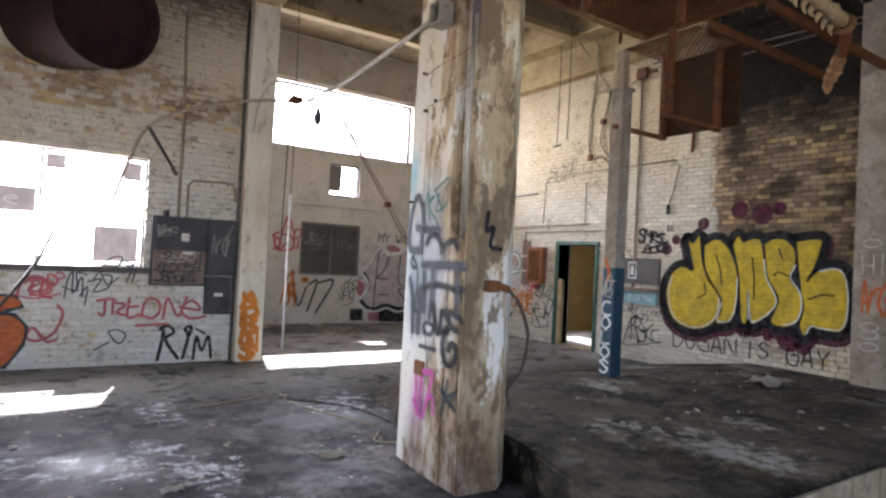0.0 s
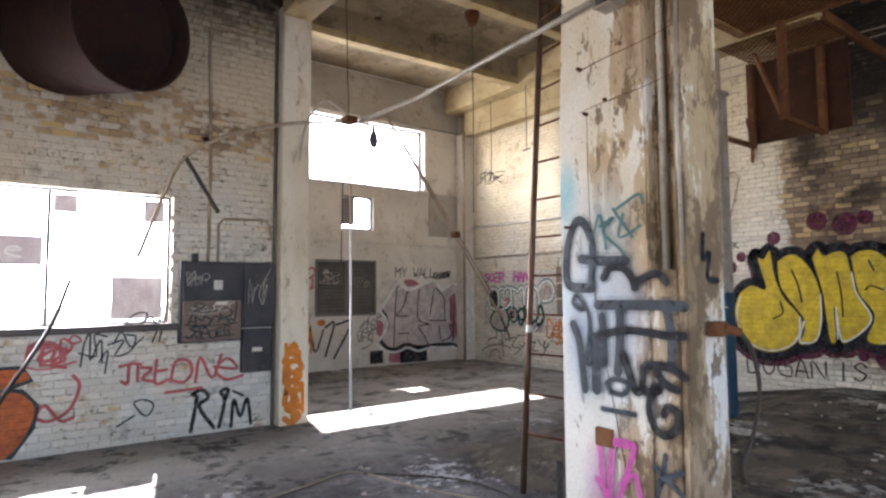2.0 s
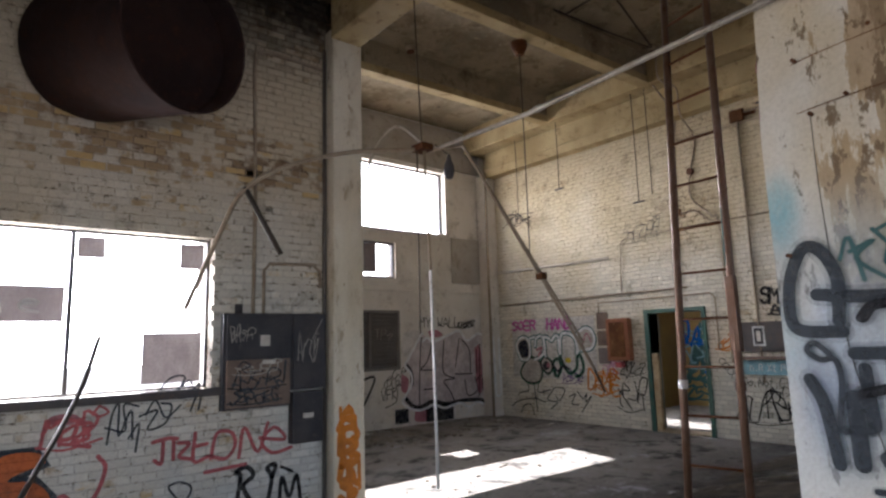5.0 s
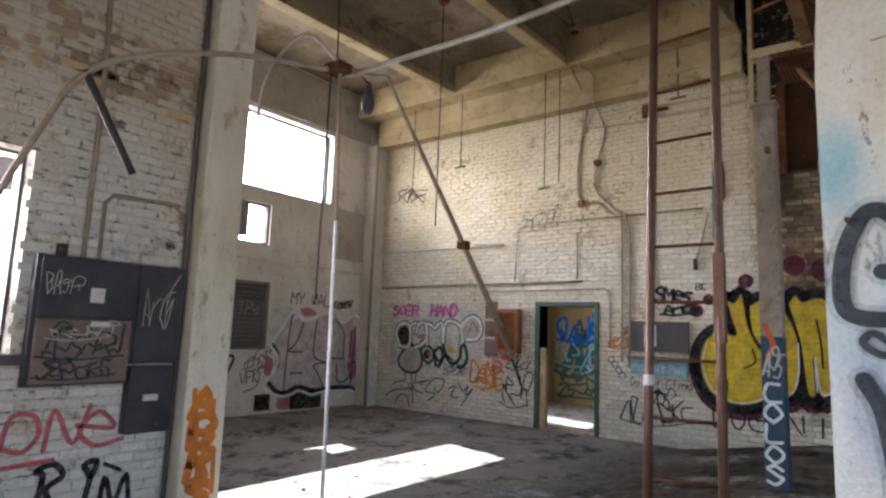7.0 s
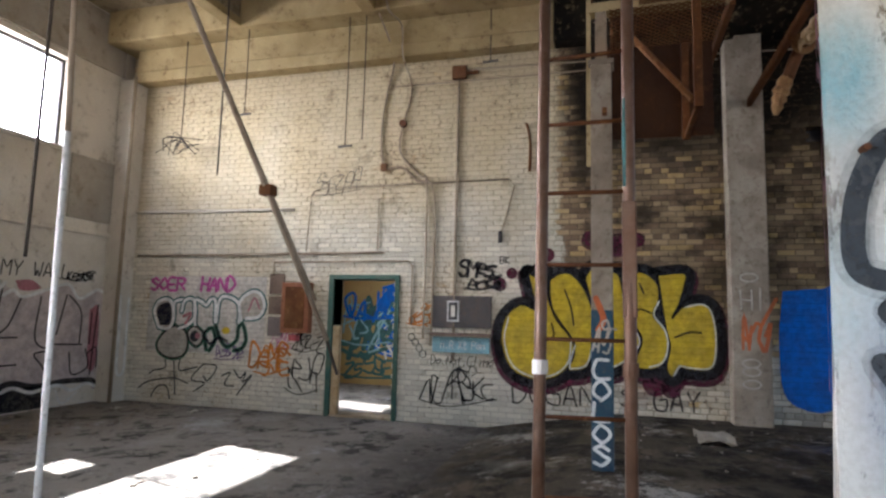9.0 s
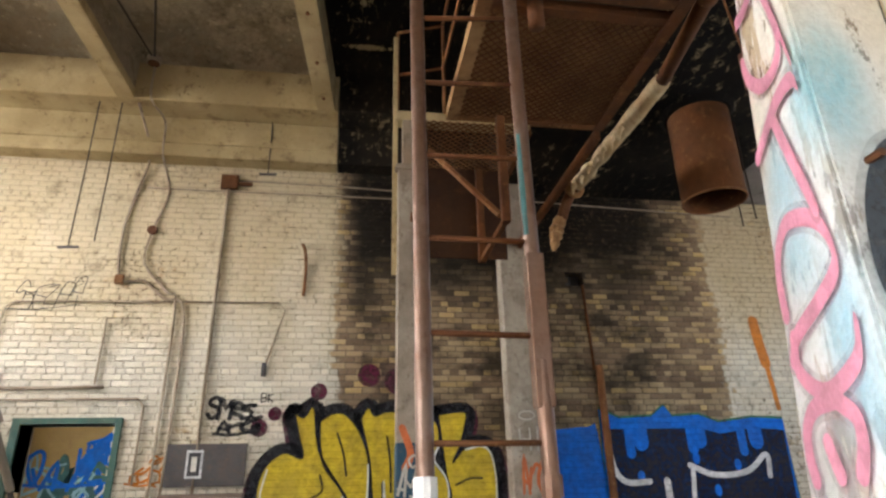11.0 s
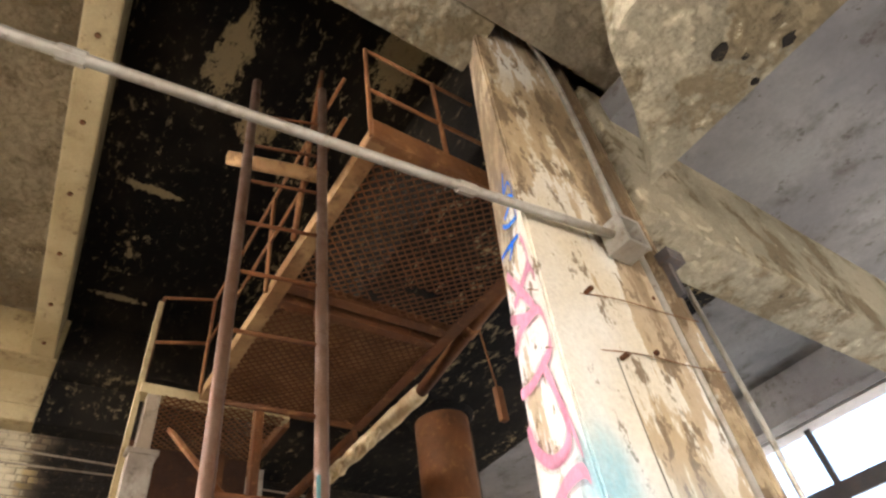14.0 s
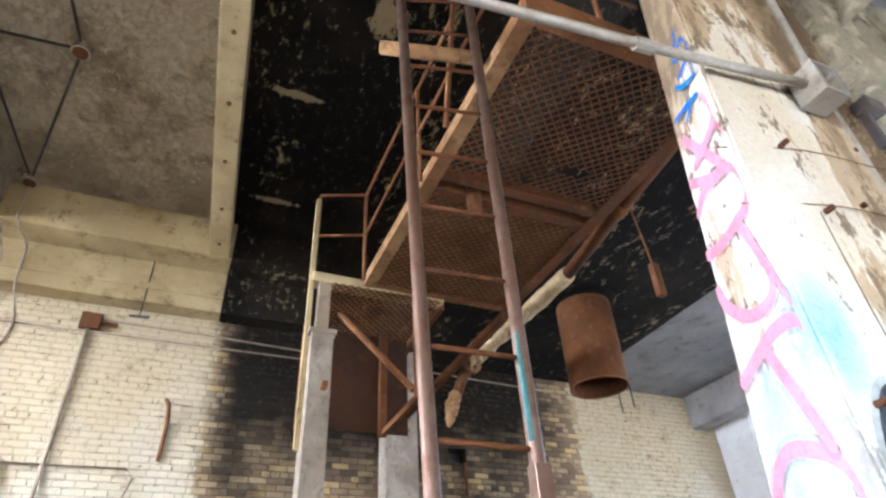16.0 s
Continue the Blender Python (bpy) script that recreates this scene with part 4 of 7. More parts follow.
part("guard_post", pipe([(4.1, PY1 + 0.04, PZ + 0.05), (3.7, PY1 + 0.05, PZ + 1.5)], 0.02, 6), rust, platform, "", True)
cross = part("cross_pipe", pipe([(3.79, 5.40, 4.53), (3.58, 4.88, 4.41)], 0.042, 12), rust_plate, platform, "thick pale pipe stub across the ladder", True)
# cage hung below the far end
for x, y in ((5.92, 4.36), (6.85, 4.36), (6.85, 5.12)):
    part("hanger", boxes((x - 0.035, x + 0.035, y - 0.035, y + 0.035, 3.32, PZ), bevel=0.004), dark_rust, platform, "rusty hanging angle bar")
part("cage_bar", boxes((5.9, 6.88, 5.10, 5.14, 3.32, 3.37)), rust, platform)
part("cage_bar", boxes((5.9, 6.88, 4.34, 4.38, 3.32, 3.37)), dark_rust, platform)
part("brace", pipe([(5.95, 4.40, 3.4), (6.5, 4.9, 4.3)], 0.03, 6), rust, platform, "diagonal brace")
tagged(part("cage_mesh", expanded_metal(6.0, 6.85, 4.1, 5.1, PZ - 0.03, 0.07, 0.036, 0.009, 0.008), rust, platform, "rusty mesh panel"), kind="stuff")
part("back_plate", boxes((6.88, 6.90, 4.1, 5.1, 3.36, PZ), bevel=0.003), sooty_rust, platform, "dark sooty rusted back plate")
part("stringer", boxes((6.1, 8.86, 4.02, 4.07, PZ - 0.05, PZ + 0.05)), dark_rust, platform)
part("stringer", boxes((6.1, 8.86, 3.36, 3.41, PZ - 0.05, PZ + 0.05)), dark_rust, platform)

post = thing("post", "peeling grey steel post with blue foot on the slab", "post")
part("shaft", boxes((5.98, 6.16, 5.06, 5.24, 1.62, 3.82), bevel=0.012), concrete_post, post)
part("foot", boxes((5.978, 6.162, 5.058, 5.242, 0.29, 1.62), bevel=0.012), blue_paint, post, "blue painted lower length")
part("head", boxes((6.02, 6.12, 5.10, 5.20, 3.82, PZ - 0.02), bevel=0.006), conduit, post, "narrow steel head")
part("cap", boxes((5.96, 6.18, 5.04, 5.26, 3.80, 3.84), bevel=0.006), concrete_post, post)

lagged = thing("lagged_pipe", "broken rusty pipe with torn pale lagging under the platform", "pipe")
part("pipe_bare", pipe([(3.4, 3.42, 4.36), (4.315, 3.27, 4.40), (5.50, 3.04, 4.49)], 0.058, 12), dark_rust, lagged, "bare rusty length", True)
part("pipe_collar", pipe([(4.36, 3.262, 4.403), (4.48, 3.24, 4.41)], 0.072, 12), rust, lagged, "rusty coupling", True)
rng = random.Random(21)
bm = bmesh.new()
ends = Vector((5.46, 3.045, 4.487)), Vector((7.2, 3.18, 4.38))
tube(bm, [ends[0].lerp(ends[1], k / 22) for k in range(23)], [0.078 + rng.uniform(-0.007, 0.007) - (0.012 if k > 14 and k % 3 else 0.0) for k in range(23)], 14)
for v in bm.verts:
    v.co += Vector((0, rng.uniform(-0.006, 0.006), rng.uniform(-0.006, 0.006)))
part("lagging", bm, lagging, lagged, "torn cream lagging", True)
for k in range(7):
    p = ends[0].lerp(ends[1], 0.35 + 0.1 * k)
    part("torn_flap", pipe(curve([(p.x, p.y + 0.06, p.z - 0.04), (p.x + rng.uniform(-.03, .05), p.y + 0.09, p.z - 0.09), (p.x + rng.uniform(-.04, .08), p.y + 0.08, p.z - rng.uniform(0.12, 0.17))], 2), [0.03, 0.034, 0.024, 0.018, 0.008], 6), lagging, lagged, "loose flap of torn lagging")
part("elbow", pipe(curve([(7.15, 3.176, 4.38), (7.32, 3.2, 4.35), (7.42, 3.24, 4.25), (7.45, 3.3, 4.08)], 4), 0.06, 10), dark_rust, lagged, "rusty broken elbow", True)
part("flange", pipe([(7.24, 3.185, 4.375), (7.28, 3.19, 4.367)], 0.115, 16), rust_plate, lagged, "pale rusty flange", True)
part("rag", pipe(curve([(7.45, 3.3, 4.1), (7.47, 3.36, 3.95), (7.43, 3.40, 3.82), (7.46, 3.42, 3.70)], 3), [0.06, 0.08, 0.07, 0.09, 0.06, 0.08, 0.05, 0.06, 0.04, 0.02], 8), rust_plate, lagged, "hanging brown shred of lagging")
hanger = thing("hanging_rod", "rusty rod with a small plate hanging beside the platform", "rod")
part("rod", pipe([(4.37, 3.21, 4.40), (4.37, 3.15, 3.86)], 0.008, 6), dark_rust, hanger)
part("plate", boxes((4.345, 4.395, 3.12, 3.18, 3.60, 3.87), bevel=0.008), dark_rust, hanger, "rusty end plate")

vent = thing("hanging_duct", "rusty round duct hanging through the burnt ceiling", "duct")
bm = bmesh.new()
tube(bm, [(6.93, 1.75, 5.24), (6.93, 1.75, 4.13)], 0.33, 28, False)
tube(bm, [(6.93, 1.75, 4.13), (6.93, 1.75, 5.24)], 0.315, 28, False)
part("sleeve", bm, dark_rust, vent, "", True)
part("rim", pipe([(6.93 + 0.325 * math.cos(a), 1.75 + 0.325 * math.sin(a), 4.13) for a in (2 * math.pi * k / 28 for k in range(29))], 0.012, 6), rust, vent, "", True)
part("collar", tube(bmesh.new(), [(6.93, 1.75, 5.19), (6.93, 1.75, 5.245)], [0.36, 0.42], 24, True), soot_ceiling, vent, "broken plaster round the duct")

# ---- big duct in the north wall ----
duct = thing("wall_duct", "huge dark rusty round duct stub sticking out of the brick wall", "duct")
C0, C1 = Vector((0.17, NORTH + 0.05, 4.36)), Vector((0.70, 7.95, 4.19))
AX = (C1 - C0).normalized()
bm = bmesh.new()
tube(bm, [C0, C0.lerp(C1, 0.5), C1], 0.60, 40, False)
tube(bm, [C1, C0], 0.585, 40, False)
part("sleeve", bm, black_rust, duct, "", True)
side = AX.cross(Vector((0, 0, 1))).normalized()
up = side.cross(AX)
part("rim", pipe([C1 + (side * math.cos(a) + up * math.sin(a)) * 0.595 for a in (2 * math.pi * k / 40 for k in range(41))], 0.016, 6), black_rust, duct, "", True)
part("damper", tube(bmesh.new(), [C0.lerp(C1, 0.80), C0.lerp(C1, 0.815)], 0.585, 40), black_rust, duct, "dark damper plate inside")

# ---- windows, louvre and doors ----
window_1 = tagged(new("window_1"), "broken steel window with painted panes and scrawled letters", "window", kind="structure")
WF = NORTH + 0.16
part("window_frame", boxes((-1.12, -1.095, WF, WF + 0.04, 1.30, 2.76), (1.335, 1.36, WF, WF + 0.04, 1.30, 2.76), (-1.095, 1.335, WF, WF + 0.04, 1.30, 1.32), (-1.095, 1.335, WF, WF + 0.04, 2.74, 2.76)), dark_metal, window_1)
part("mullion", boxes((0.145, 0.18, WF - 0.005, WF + 0.04, 1.32, 2.74)), dark_metal, window_1)
part("window_sill", boxes((-1.30, 1.45, NORTH - 0.07, NORTH + 0.15, 1.22, 1.298), bevel=0.012), dark_metal, window_1, "dirty dark sill")
for x0, x1, z0, z1 in ((-1.065, -0.44, 1.94, 2.25), (-0.43, 0.12, 1.94, 2.25), (-1.065, -0.83, 1.35, 1.935), (0.77, 1.30, 1.36, 1.83), (0.20, 0.42, 2.52, 2.71), (1.08, 1.30, 2.46, 2.71)):
    part("pane", boxes((x0, x1, WF + 0.012, WF + 0.022, z0, z1)), backlit_pane, window_1, "grey painted-over pane")

window_2 = tagged(new("window_2"), "high steel window blown out by daylight", "window", kind="structure")
BF = BAY + 0.16
part("window_frame", boxes((4.05, 4.10, BF, BF + 0.05, 4.03, 5.46), (7.85, 7.90, BF, BF + 0.05, 4.03, 5.46), (4.10, 7.85, BF, BF + 0.05, 4.03, 4.07), (4.10, 7.85, BF, BF + 0.05, 5.42, 5.46)), dark_metal, window_2)
part("mullion", boxes((6.395, 6.42, BF, BF + 0.04, 4.07, 5.42)), dark_metal, window_2)
part("window_sill", boxes((4.05, 7.95, BAY - 0.05, BAY + 0.15, 3.97, 4.03), bevel=0.01), plaster, window_2)
window_3 = tagged(new("window_3"), "small window with a broken hanging pane", "window", kind="structure")
part("window_frame", boxes((5.72, 5.76, BF - 0.1, BF, 3.0, 3.75), (6.46, 6.50, BF - 0.1, BF, 3.0, 3.75), (5.76, 6.46, BF - 0.1, BF, 3.71, 3.75), (5.76, 6.46, BF - 0.1, BF, 3.0, 3.04)), dark_metal, window_3)
part("pane", prism(bmesh.new(), [(5.76, BF - 0.06), (6.02, BF - 0.16), (6.03, BF - 0.15), (5.77, BF - 0.05)], 3.1, 3.7), painted_pane, window_3, "torn grey pane")

louvre = thing("louvre", "dark grey louvred vent with chalk scrawl in the plaster wall", "vent")
part("frame", boxes((5.10, 5.15, BAY - 0.03, BAY + 0.1, 1.13, 2.33), (6.51, 6.56, BAY - 0.03, BAY + 0.1, 1.13, 2.33), (5.15, 6.51, BAY - 0.03, BAY + 0.1, 1.13, 1.18), (5.15, 6.51, BAY - 0.03, BAY + 0.1, 2.28, 2.33), (5.82, 5.86, BAY - 0.025, BAY + 0.1, 1.18, 2.28)), slat_grey, louvre)
part("backing", boxes((5.12, 6.54, BAY + 0.12, BAY + 0.14, 1.15, 2.31)), black_box, louvre)
for k in range(14):
    z = 1.20 + 0.077 * k
    bm = bmesh.new()
    v = [bm.verts.new(p) for p in ((5.15, BAY - 0.015, z), (6.51, BAY - 0.015, z), (6.51, BAY + 0.085, z + 0.075), (5.15, BAY + 0.085, z + 0.075), (5.15, BAY - 0.015, z + 0.012), (6.51, BAY - 0.015, z + 0.012), (6.51, BAY + 0.085, z + 0.087), (5.15, BAY + 0.085, z + 0.087))]
    for f in ((0, 1, 2, 3), (4, 5, 6, 7), (0, 1, 5, 4), (2, 3, 7, 6), (1, 2, 6, 5), (3, 0, 4, 7)):
        bm.faces.new([v[i] for i in f])
    part("slat", bm, slat_grey, louvre)

door_1 = tagged(new("door_1"), "dark green door frame with a battered open door", "door", kind="structure")
part("door_frame", boxes((EAST - 0.04, EAST + 0.30, 9.20, 9.28, 0.0, 2.13), (EAST - 0.04, EAST + 0.30, 8.13, 8.20, 0.0, 2.13), (EAST - 0.04, EAST + 0.30, 8.20, 9.20, 2.06, 2.13), bevel=0.006), green_paint, door_1)
leaf = part("door_leaf", boxes((EAST + 0.34, EAST + 0.385, 9.24, 10.06, 0.02, 2.04), bevel=0.004), green_paint, door_1, "green door swung open")
# Bright strip at the jamb: the light on the door edge is in its colour.
part("door_edge", boxes((EAST - 0.02, EAST + 0.06, 9.08, 9.19, 0.0, 1.35), bevel=0.01), lagging, door_1, "pale jamb strip, painted as bright as the lit door edge")
part("threshold", boxes((EAST - 0.03, EAST + 0.33, 8.20, 9.20, 0.0, 0.03), bevel=0.006), kerb_mat, door_1)

# ---- wall boxes and panels ----
panel = thing("electric_panel", "large black and brown electric panel on the brick wall", "electrical panel")
part("backboard", boxes((1.43, 2.55, NORTH - 0.09, NORTH - 0.012, 1.22, 2.01), (1.43, 2.14, NORTH - 0.09, NORTH - 0.012, 1.07, 1.22), bevel=0.006), black_box, panel)
part("lower_cover", boxes((1.46, 2.12, NORTH - 0.12, NORTH - 0.09, 1.09, 1.55), bevel=0.006), brown_box, panel, "dirty brown scrawled cover")
part("upper_cover", boxes((1.46, 2.12, NORTH - 0.11, NORTH - 0.09, 1.57, 1.99), bevel=0.006), black_box, panel)
part("side_door", boxes((2.16, 2.53, NORTH - 0.115, NORTH - 0.09, 1.24, 1.99), bevel=0.006), black_box, panel)
part("sticker", boxes((1.80, 1.90, NORTH - 0.116, NORTH - 0.110, 1.68, 1.79)), paper, panel, "white paper label")
part("sticker", boxes((1.82, 1.96, NORTH - 0.125, NORTH - 0.119, 1.50, 1.54)), paper, panel, "torn white label")
meter = thing("switch_box", "small black switch box under the electric panel", "electrical box")
part("case", boxes((2.15, 2.50, NORTH - 0.13, NORTH - 0.012, 0.68, 1.20), bevel=0.012), black_box, meter)
part("plate", boxes((2.26, 2.38, NORTH - 0.137, NORTH - 0.131, 0.93, 0.98)), paper, meter, "small white plate")

west_box = thing("wooden_box", "old brown wooden cabinet with open door on the brick wall", "cabinet")
part("body", boxes((WEST + 0.0, WEST + 0.28, 7.75, 8.45, 2.2, 3.15), bevel=0.01), old_wood, west_box)
part("top_stub", boxes((WEST + 0.02, WEST + 0.10, 7.98, 8.10, 3.15, 3.42), bevel=0.008), old_wood, west_box, "broken board on top")
# The body is solid: this black plate paints the shade of its open side.
part("inside", boxes((WEST + 0.281, WEST + 0.286, 8.10, 8.42, 2.26, 3.09)), black_box, west_box, "flat black plate standing for the dark open side")
part("open_door", boxes((WEST + 0.28, WEST + 0.75, 8.44, 8.48, 2.28, 2.33), (WEST + 0.28, WEST + 0.75, 8.44, 8.48, 3.02, 3.08), (WEST + 0.28, WEST + 0.33, 8.44, 8.48, 2.33, 3.02), (WEST + 0.69, WEST + 0.75, 8.44, 8.48, 2.33, 3.02)), dark_wood, west_box, "open dark frame door")
part("shelf", boxes((WEST, WEST + 0.36, 7.6, 8.5, 2.10, 2.17), bevel=0.01), black_rust, west_box, "broken shelf under the box")
part("lead", pipe(curve([(WEST + 0.25, 7.9, 5.6), (WEST + 0.24, 7.9, 3.2), (WEST + 0.3, 8.35, 2.3), (WEST + 0.28, 8.75, 1.5)]), 0.014, 6), wire_mat, west_box, "hanging cable", True)
part("plug", boxes((WEST + 0.24, WEST + 0.34, 8.72, 8.80, 1.36, 1.5), bevel=0.01), black_box, west_box)
part("west_door_leaf", boxes((WEST - 0.22, WEST - 0.17, 7.62, 8.55, 0.0, 1.75), bevel=0.005), green_paint, wall_west, "dark green door left ajar")
part("west_door_frame", boxes((WEST - 0.02, WEST + 0.04, 7.49, 7.55, 0.0, 1.82), (WEST - 0.02, WEST + 0.04, 8.55, 8.61, 0.0, 1.82), (WEST - 0.02, WEST + 0.04, 7.55, 8.55, 1.76, 1.82), bevel=0.005), green_paint, wall_west, "dark green frame")

red = thing("wall_cabinet", "rusty red-brown wall cabinet beside the door", "cabinet")
part("body", boxes((EAST - 0.16, EAST - 0.012, 9.55, 10.02, 1.22, 2.0), bevel=0.012), red_box, red)
part("panel_door", boxes((EAST - 0.175, EAST - 0.16, 9.62, 9.95, 1.29, 1.93), bevel=0.006), rust, red, "rusted door panel")
part("tag", boxes((EAST - 0.14, EAST - 0.012, 9.75, 9.88, 1.10, 1.2), bevel=0.006), INK["red"], red, "bright red pull")
for z0, z1 in ((1.82, 2.14), (1.50, 1.78), (1.16, 1.46)):
    pl = thing("wall_plate", "dark square plate screwed to the painted wall", "plate", "dark plates beside the cabinet")
    part("face", boxes((EAST - 0.03, EAST - 0.011, 10.06, 10.32, z0, z1), bevel=0.005), brown_box if z0 > 1.4 else painted_pane, pl)
    part("screw", pipe([(EAST - 0.036, 10.19, z1 - 0.03), (EAST - 0.029, 10.19, z1 - 0.03)], 0.01, 6), dark_metal, pl)
board = thing("notice_board", "grey metal board with a white framed notice beside the door", "board")
part("back", boxes((EAST - 0.05, EAST - 0.011, 6.73, 7.60, 1.37, 1.83), bevel=0.008), dark_metal, board)
part("frame", boxes((EAST - 0.058, EAST - 0.05, 7.20, 7.38, 1.46, 1.76)), INK["white"], board, "white frame")
part("notice", boxes((EAST - 0.062, EAST - 0.058, 7.225, 7.355, 1.485, 1.735)), black_box, board)
part("sheet", boxes((EAST - 0.066, EAST - 0.062, 7.26, 7.32, 1.53, 1.69)), paper, board, "pale notice")
shelf = thing("wall_shelf", "dirty shelf box painted pale blue below the notice board", "shelf")
part("box", boxes((EAST - 0.09, EAST - 0.011, 6.75, 7.58, 1.02, 1.24), bevel=0.01), INK["cyan"], shelf)
part("top", boxes((EAST - 0.16, EAST - 0.011, 6.72, 7.61, 1.25, 1.30), bevel=0.008), brown_box, shelf)
# Black plate added behind the wall hole so that no sky shows in it.
part("hole_plate", boxes((EAST + 0.2, EAST + 0.24, 2.36, 2.74, 3.8, 4.1)), black_box, wall_east)

# ---- pipes and conduits on the walls ----


def wall_run(name, label, category, points, radius, material, parent=None, sides=8):
    ob = thing(name, label, category)
    part("tube", pipe(points, radius, sides), material, ob, "", True)
    return ob


EX = EAST - 0.035
run = wall_run("conduit", "painted conduit dropping down the brick wall from a box", "conduit", [(EX, 7.28, 5.15), (EX, 7.28, 0.9)], 0.019, conduit)
part("box", boxes((EX - 0.05, EAST - 0.011, 7.16, 7.38, 5.08, 5.28), bevel=0.012), dark_rust, run, "dark rusty box")
part("stub", pipe([(EX, 7.16, 5.17), (EX, 6.98, 5.17)], 0.03), dark_rust, run)
run = wall_run("conduit", "kinked conduit down to the door", "conduit", curve([(8.5, 8.36, 5.95), (EX - 0.1, 8.30, 5.5), (EX, 8.42, 5.0), (EX, 8.50, 4.4), (EX, 8.44, 3.80), (EX, 8.15, 3.77), (EX, 7.90, 3.55), (EX, 7.62, 3.3), (EX, 7.62, 1.1)], 4), 0.017, conduit)
part("elbow_box", boxes((EX - 0.03, EAST - 0.011, 8.39, 8.49, 3.72, 3.84), bevel=0.01), rust, run)
run = wall_run("conduit", "wavy conduit with a round box", "conduit", curve([(8.42, 8.22, 6.45), (8.43, 8.2, 5.98), (8.82, 8.12, 5.9), (EX - 0.3, 8.08, 5.4), (EX, 8.02, 5.0), (EX, 8.15, 4.45), (EX, 8.18, 4.0), (EX, 7.85, 3.62), (EX, 7.74, 3.4), (EX, 7.74, 1.2)], 4), 0.015, conduit)
part("round_box", pipe([(EX - 0.03, 8.15, 4.45), (EAST - 0.011, 8.15, 4.45)], 0.06, 12), dark_rust, run)
wall_run("conduit", "long level conduit across the painted wall", "conduit", [(EX, 12.9, 2.43), (EX, 9.0, 2.46), (EX, 8.4, 2.47)], 0.019, conduit)
wall_run("conduit", "level pipe high on the painted wall", "conduit", [(EX, 13.0, 3.19), (EX, 9.95, 3.16)], 0.024, plaster)
wall_run("conduit", "level conduit under the edge beam", "conduit", [(EX, 8.3, 5.05), (EX, 3.7, 5.05)], 0.012, conduit)
wall_run("conduit", "long level conduit over the burnt brick", "conduit", [(EX, 7.2, 5.22), (EX, 5.8, 5.2), (EX, 0.0, 5.0)], 0.012, conduit)
wall_run("conduit", "square loop of conduit above the doorway", "conduit", [(EX, 10.25, 2.1), (EX, 10.25, 2.32), (EX, 8.0, 2.34), (EX, 7.93, 2.25), (EX, 7.93, 1.4)], 0.013, conduit)
wall_run("conduit", "conduit loop round a faded scrawl", "conduit", [(EX, 9.7, 2.5), (EX, 9.65, 3.4), (EX, 9.55, 3.48), (EX, 6.5, 3.52), (EX, 6.42, 3.42), (EX, 6.6, 2.75)], 0.011, conduit)
wall_run("conduit", "short painted conduit stub over the doorway", "conduit", [(EX, 8.5, 2.5), (EX, 8.5, 3.3)], 0.012, conduit)
wall_run("corner_pipe", "dark pipe standing in the room corner", "pipe", [(8.80, 12.96, 0.0), (8.80, 12.96, 5.5)], 0.03, conduit)
run = wall_run("wall_bracket", "rusty iron bracket on the painted brick", "bracket", curve([(EX, 6.26, 4.32), (EX - 0.08, 6.22, 4.22), (EX, 6.2, 4.0), (EX, 6.21, 3.62)], 4), 0.022, rust)
run = wall_run("wall_switch", "small dark switch with a thin wire", "switch", [(EX, 6.62, 2.76), (EX, 6.62, 2.60)], 0.03, black_box)
wall_run("drain_pipe", "rusty drain pipe up the burnt wall", "pipe", [(EX - 0.02, 2.36, 0.3), (EX - 0.02, 2.36, 2.75)], 0.05, rust, None, 10)
wall_run("conduit", "thin pipe below the wall hole", "conduit", [(EX, 2.42, 2.7), (EX, 2.46, 3.86)], 0.02, dark_rust)
NX = NORTH - 0.03
run = wall_run("conduit", "tall dark conduit loop above the panel", "conduit", curve([(1.75, NX, 2.0), (1.75, NX, 3.4), (1.72, NX, 4.7), (1.78, NX, 4.86), (2.1, NX, 4.88), (2.55, NX, 4.86)], 5), 0.02, conduit)
run = wall_run("conduit", "small conduit loop beside the pilaster", "conduit", [(1.86, NX, 2.0), (1.86, NX, 2.46), (1.92, NX, 2.53), (2.42, NX, 2.55), (2.50, NX, 2.48), (2.51, NX, 2.3)], 0.017, conduit)
wall_run("conduit", "dark pipe standing beside the pilaster", "conduit", [(2.55, NX - 0.02, 0.0), (2.55, NX - 0.02, 5.1)], 0.022, dark_conduit)
wall_run("conduit", "short capped conduit on top of the panel", "conduit", [(1.6, NX, 2.0), (1.6, NX, 2.1)], 0.04, black_box)

# ---- hanging things ----
tangle = thing("hanging_pole", "whitened pipe hanging from a tangle of conduit", "pipe")
part("lower_pipe", pipe([(2.72, 7.36, 0.42), (2.73, 7.40, 2.32)], 0.014), white_pipe, tangle, "white painted pipe", True)
part("upper_pipe", pipe([(2.73, 7.40, 2.32), (2.78, 7.52, 3.55)], 0.013), conduit, tangle, "", True)
part("second_pipe", pipe([(2.72, 7.55, 3.5), (2.67, 7.50, 1.75)], 0.008), wire_mat, tangle, "", True)
part("clamp", boxes((2.70, 2.84, 7.44, 7.62, 3.49, 3.56), bevel=0.012), dark_rust, tangle)
part("hanger_wire", pipe([(2.78, 7.55, 3.55), (2.76, 7.6, 5.2)], 0.006, 5), wire_mat, tangle)
part("curl", pipe(curve([(2.78, 7.52, 3.56), (2.55, 7.6, 3.72), (2.45, 7.75, 3.62), (2.4, 7.9, 3.4), (2.38, 7.95, 3.1)]), 0.014, 6), grey_pipe, tangle, "", True)
sag = thing("sagging_conduit", "long conduit sagging from the tangle to the window", "conduit")
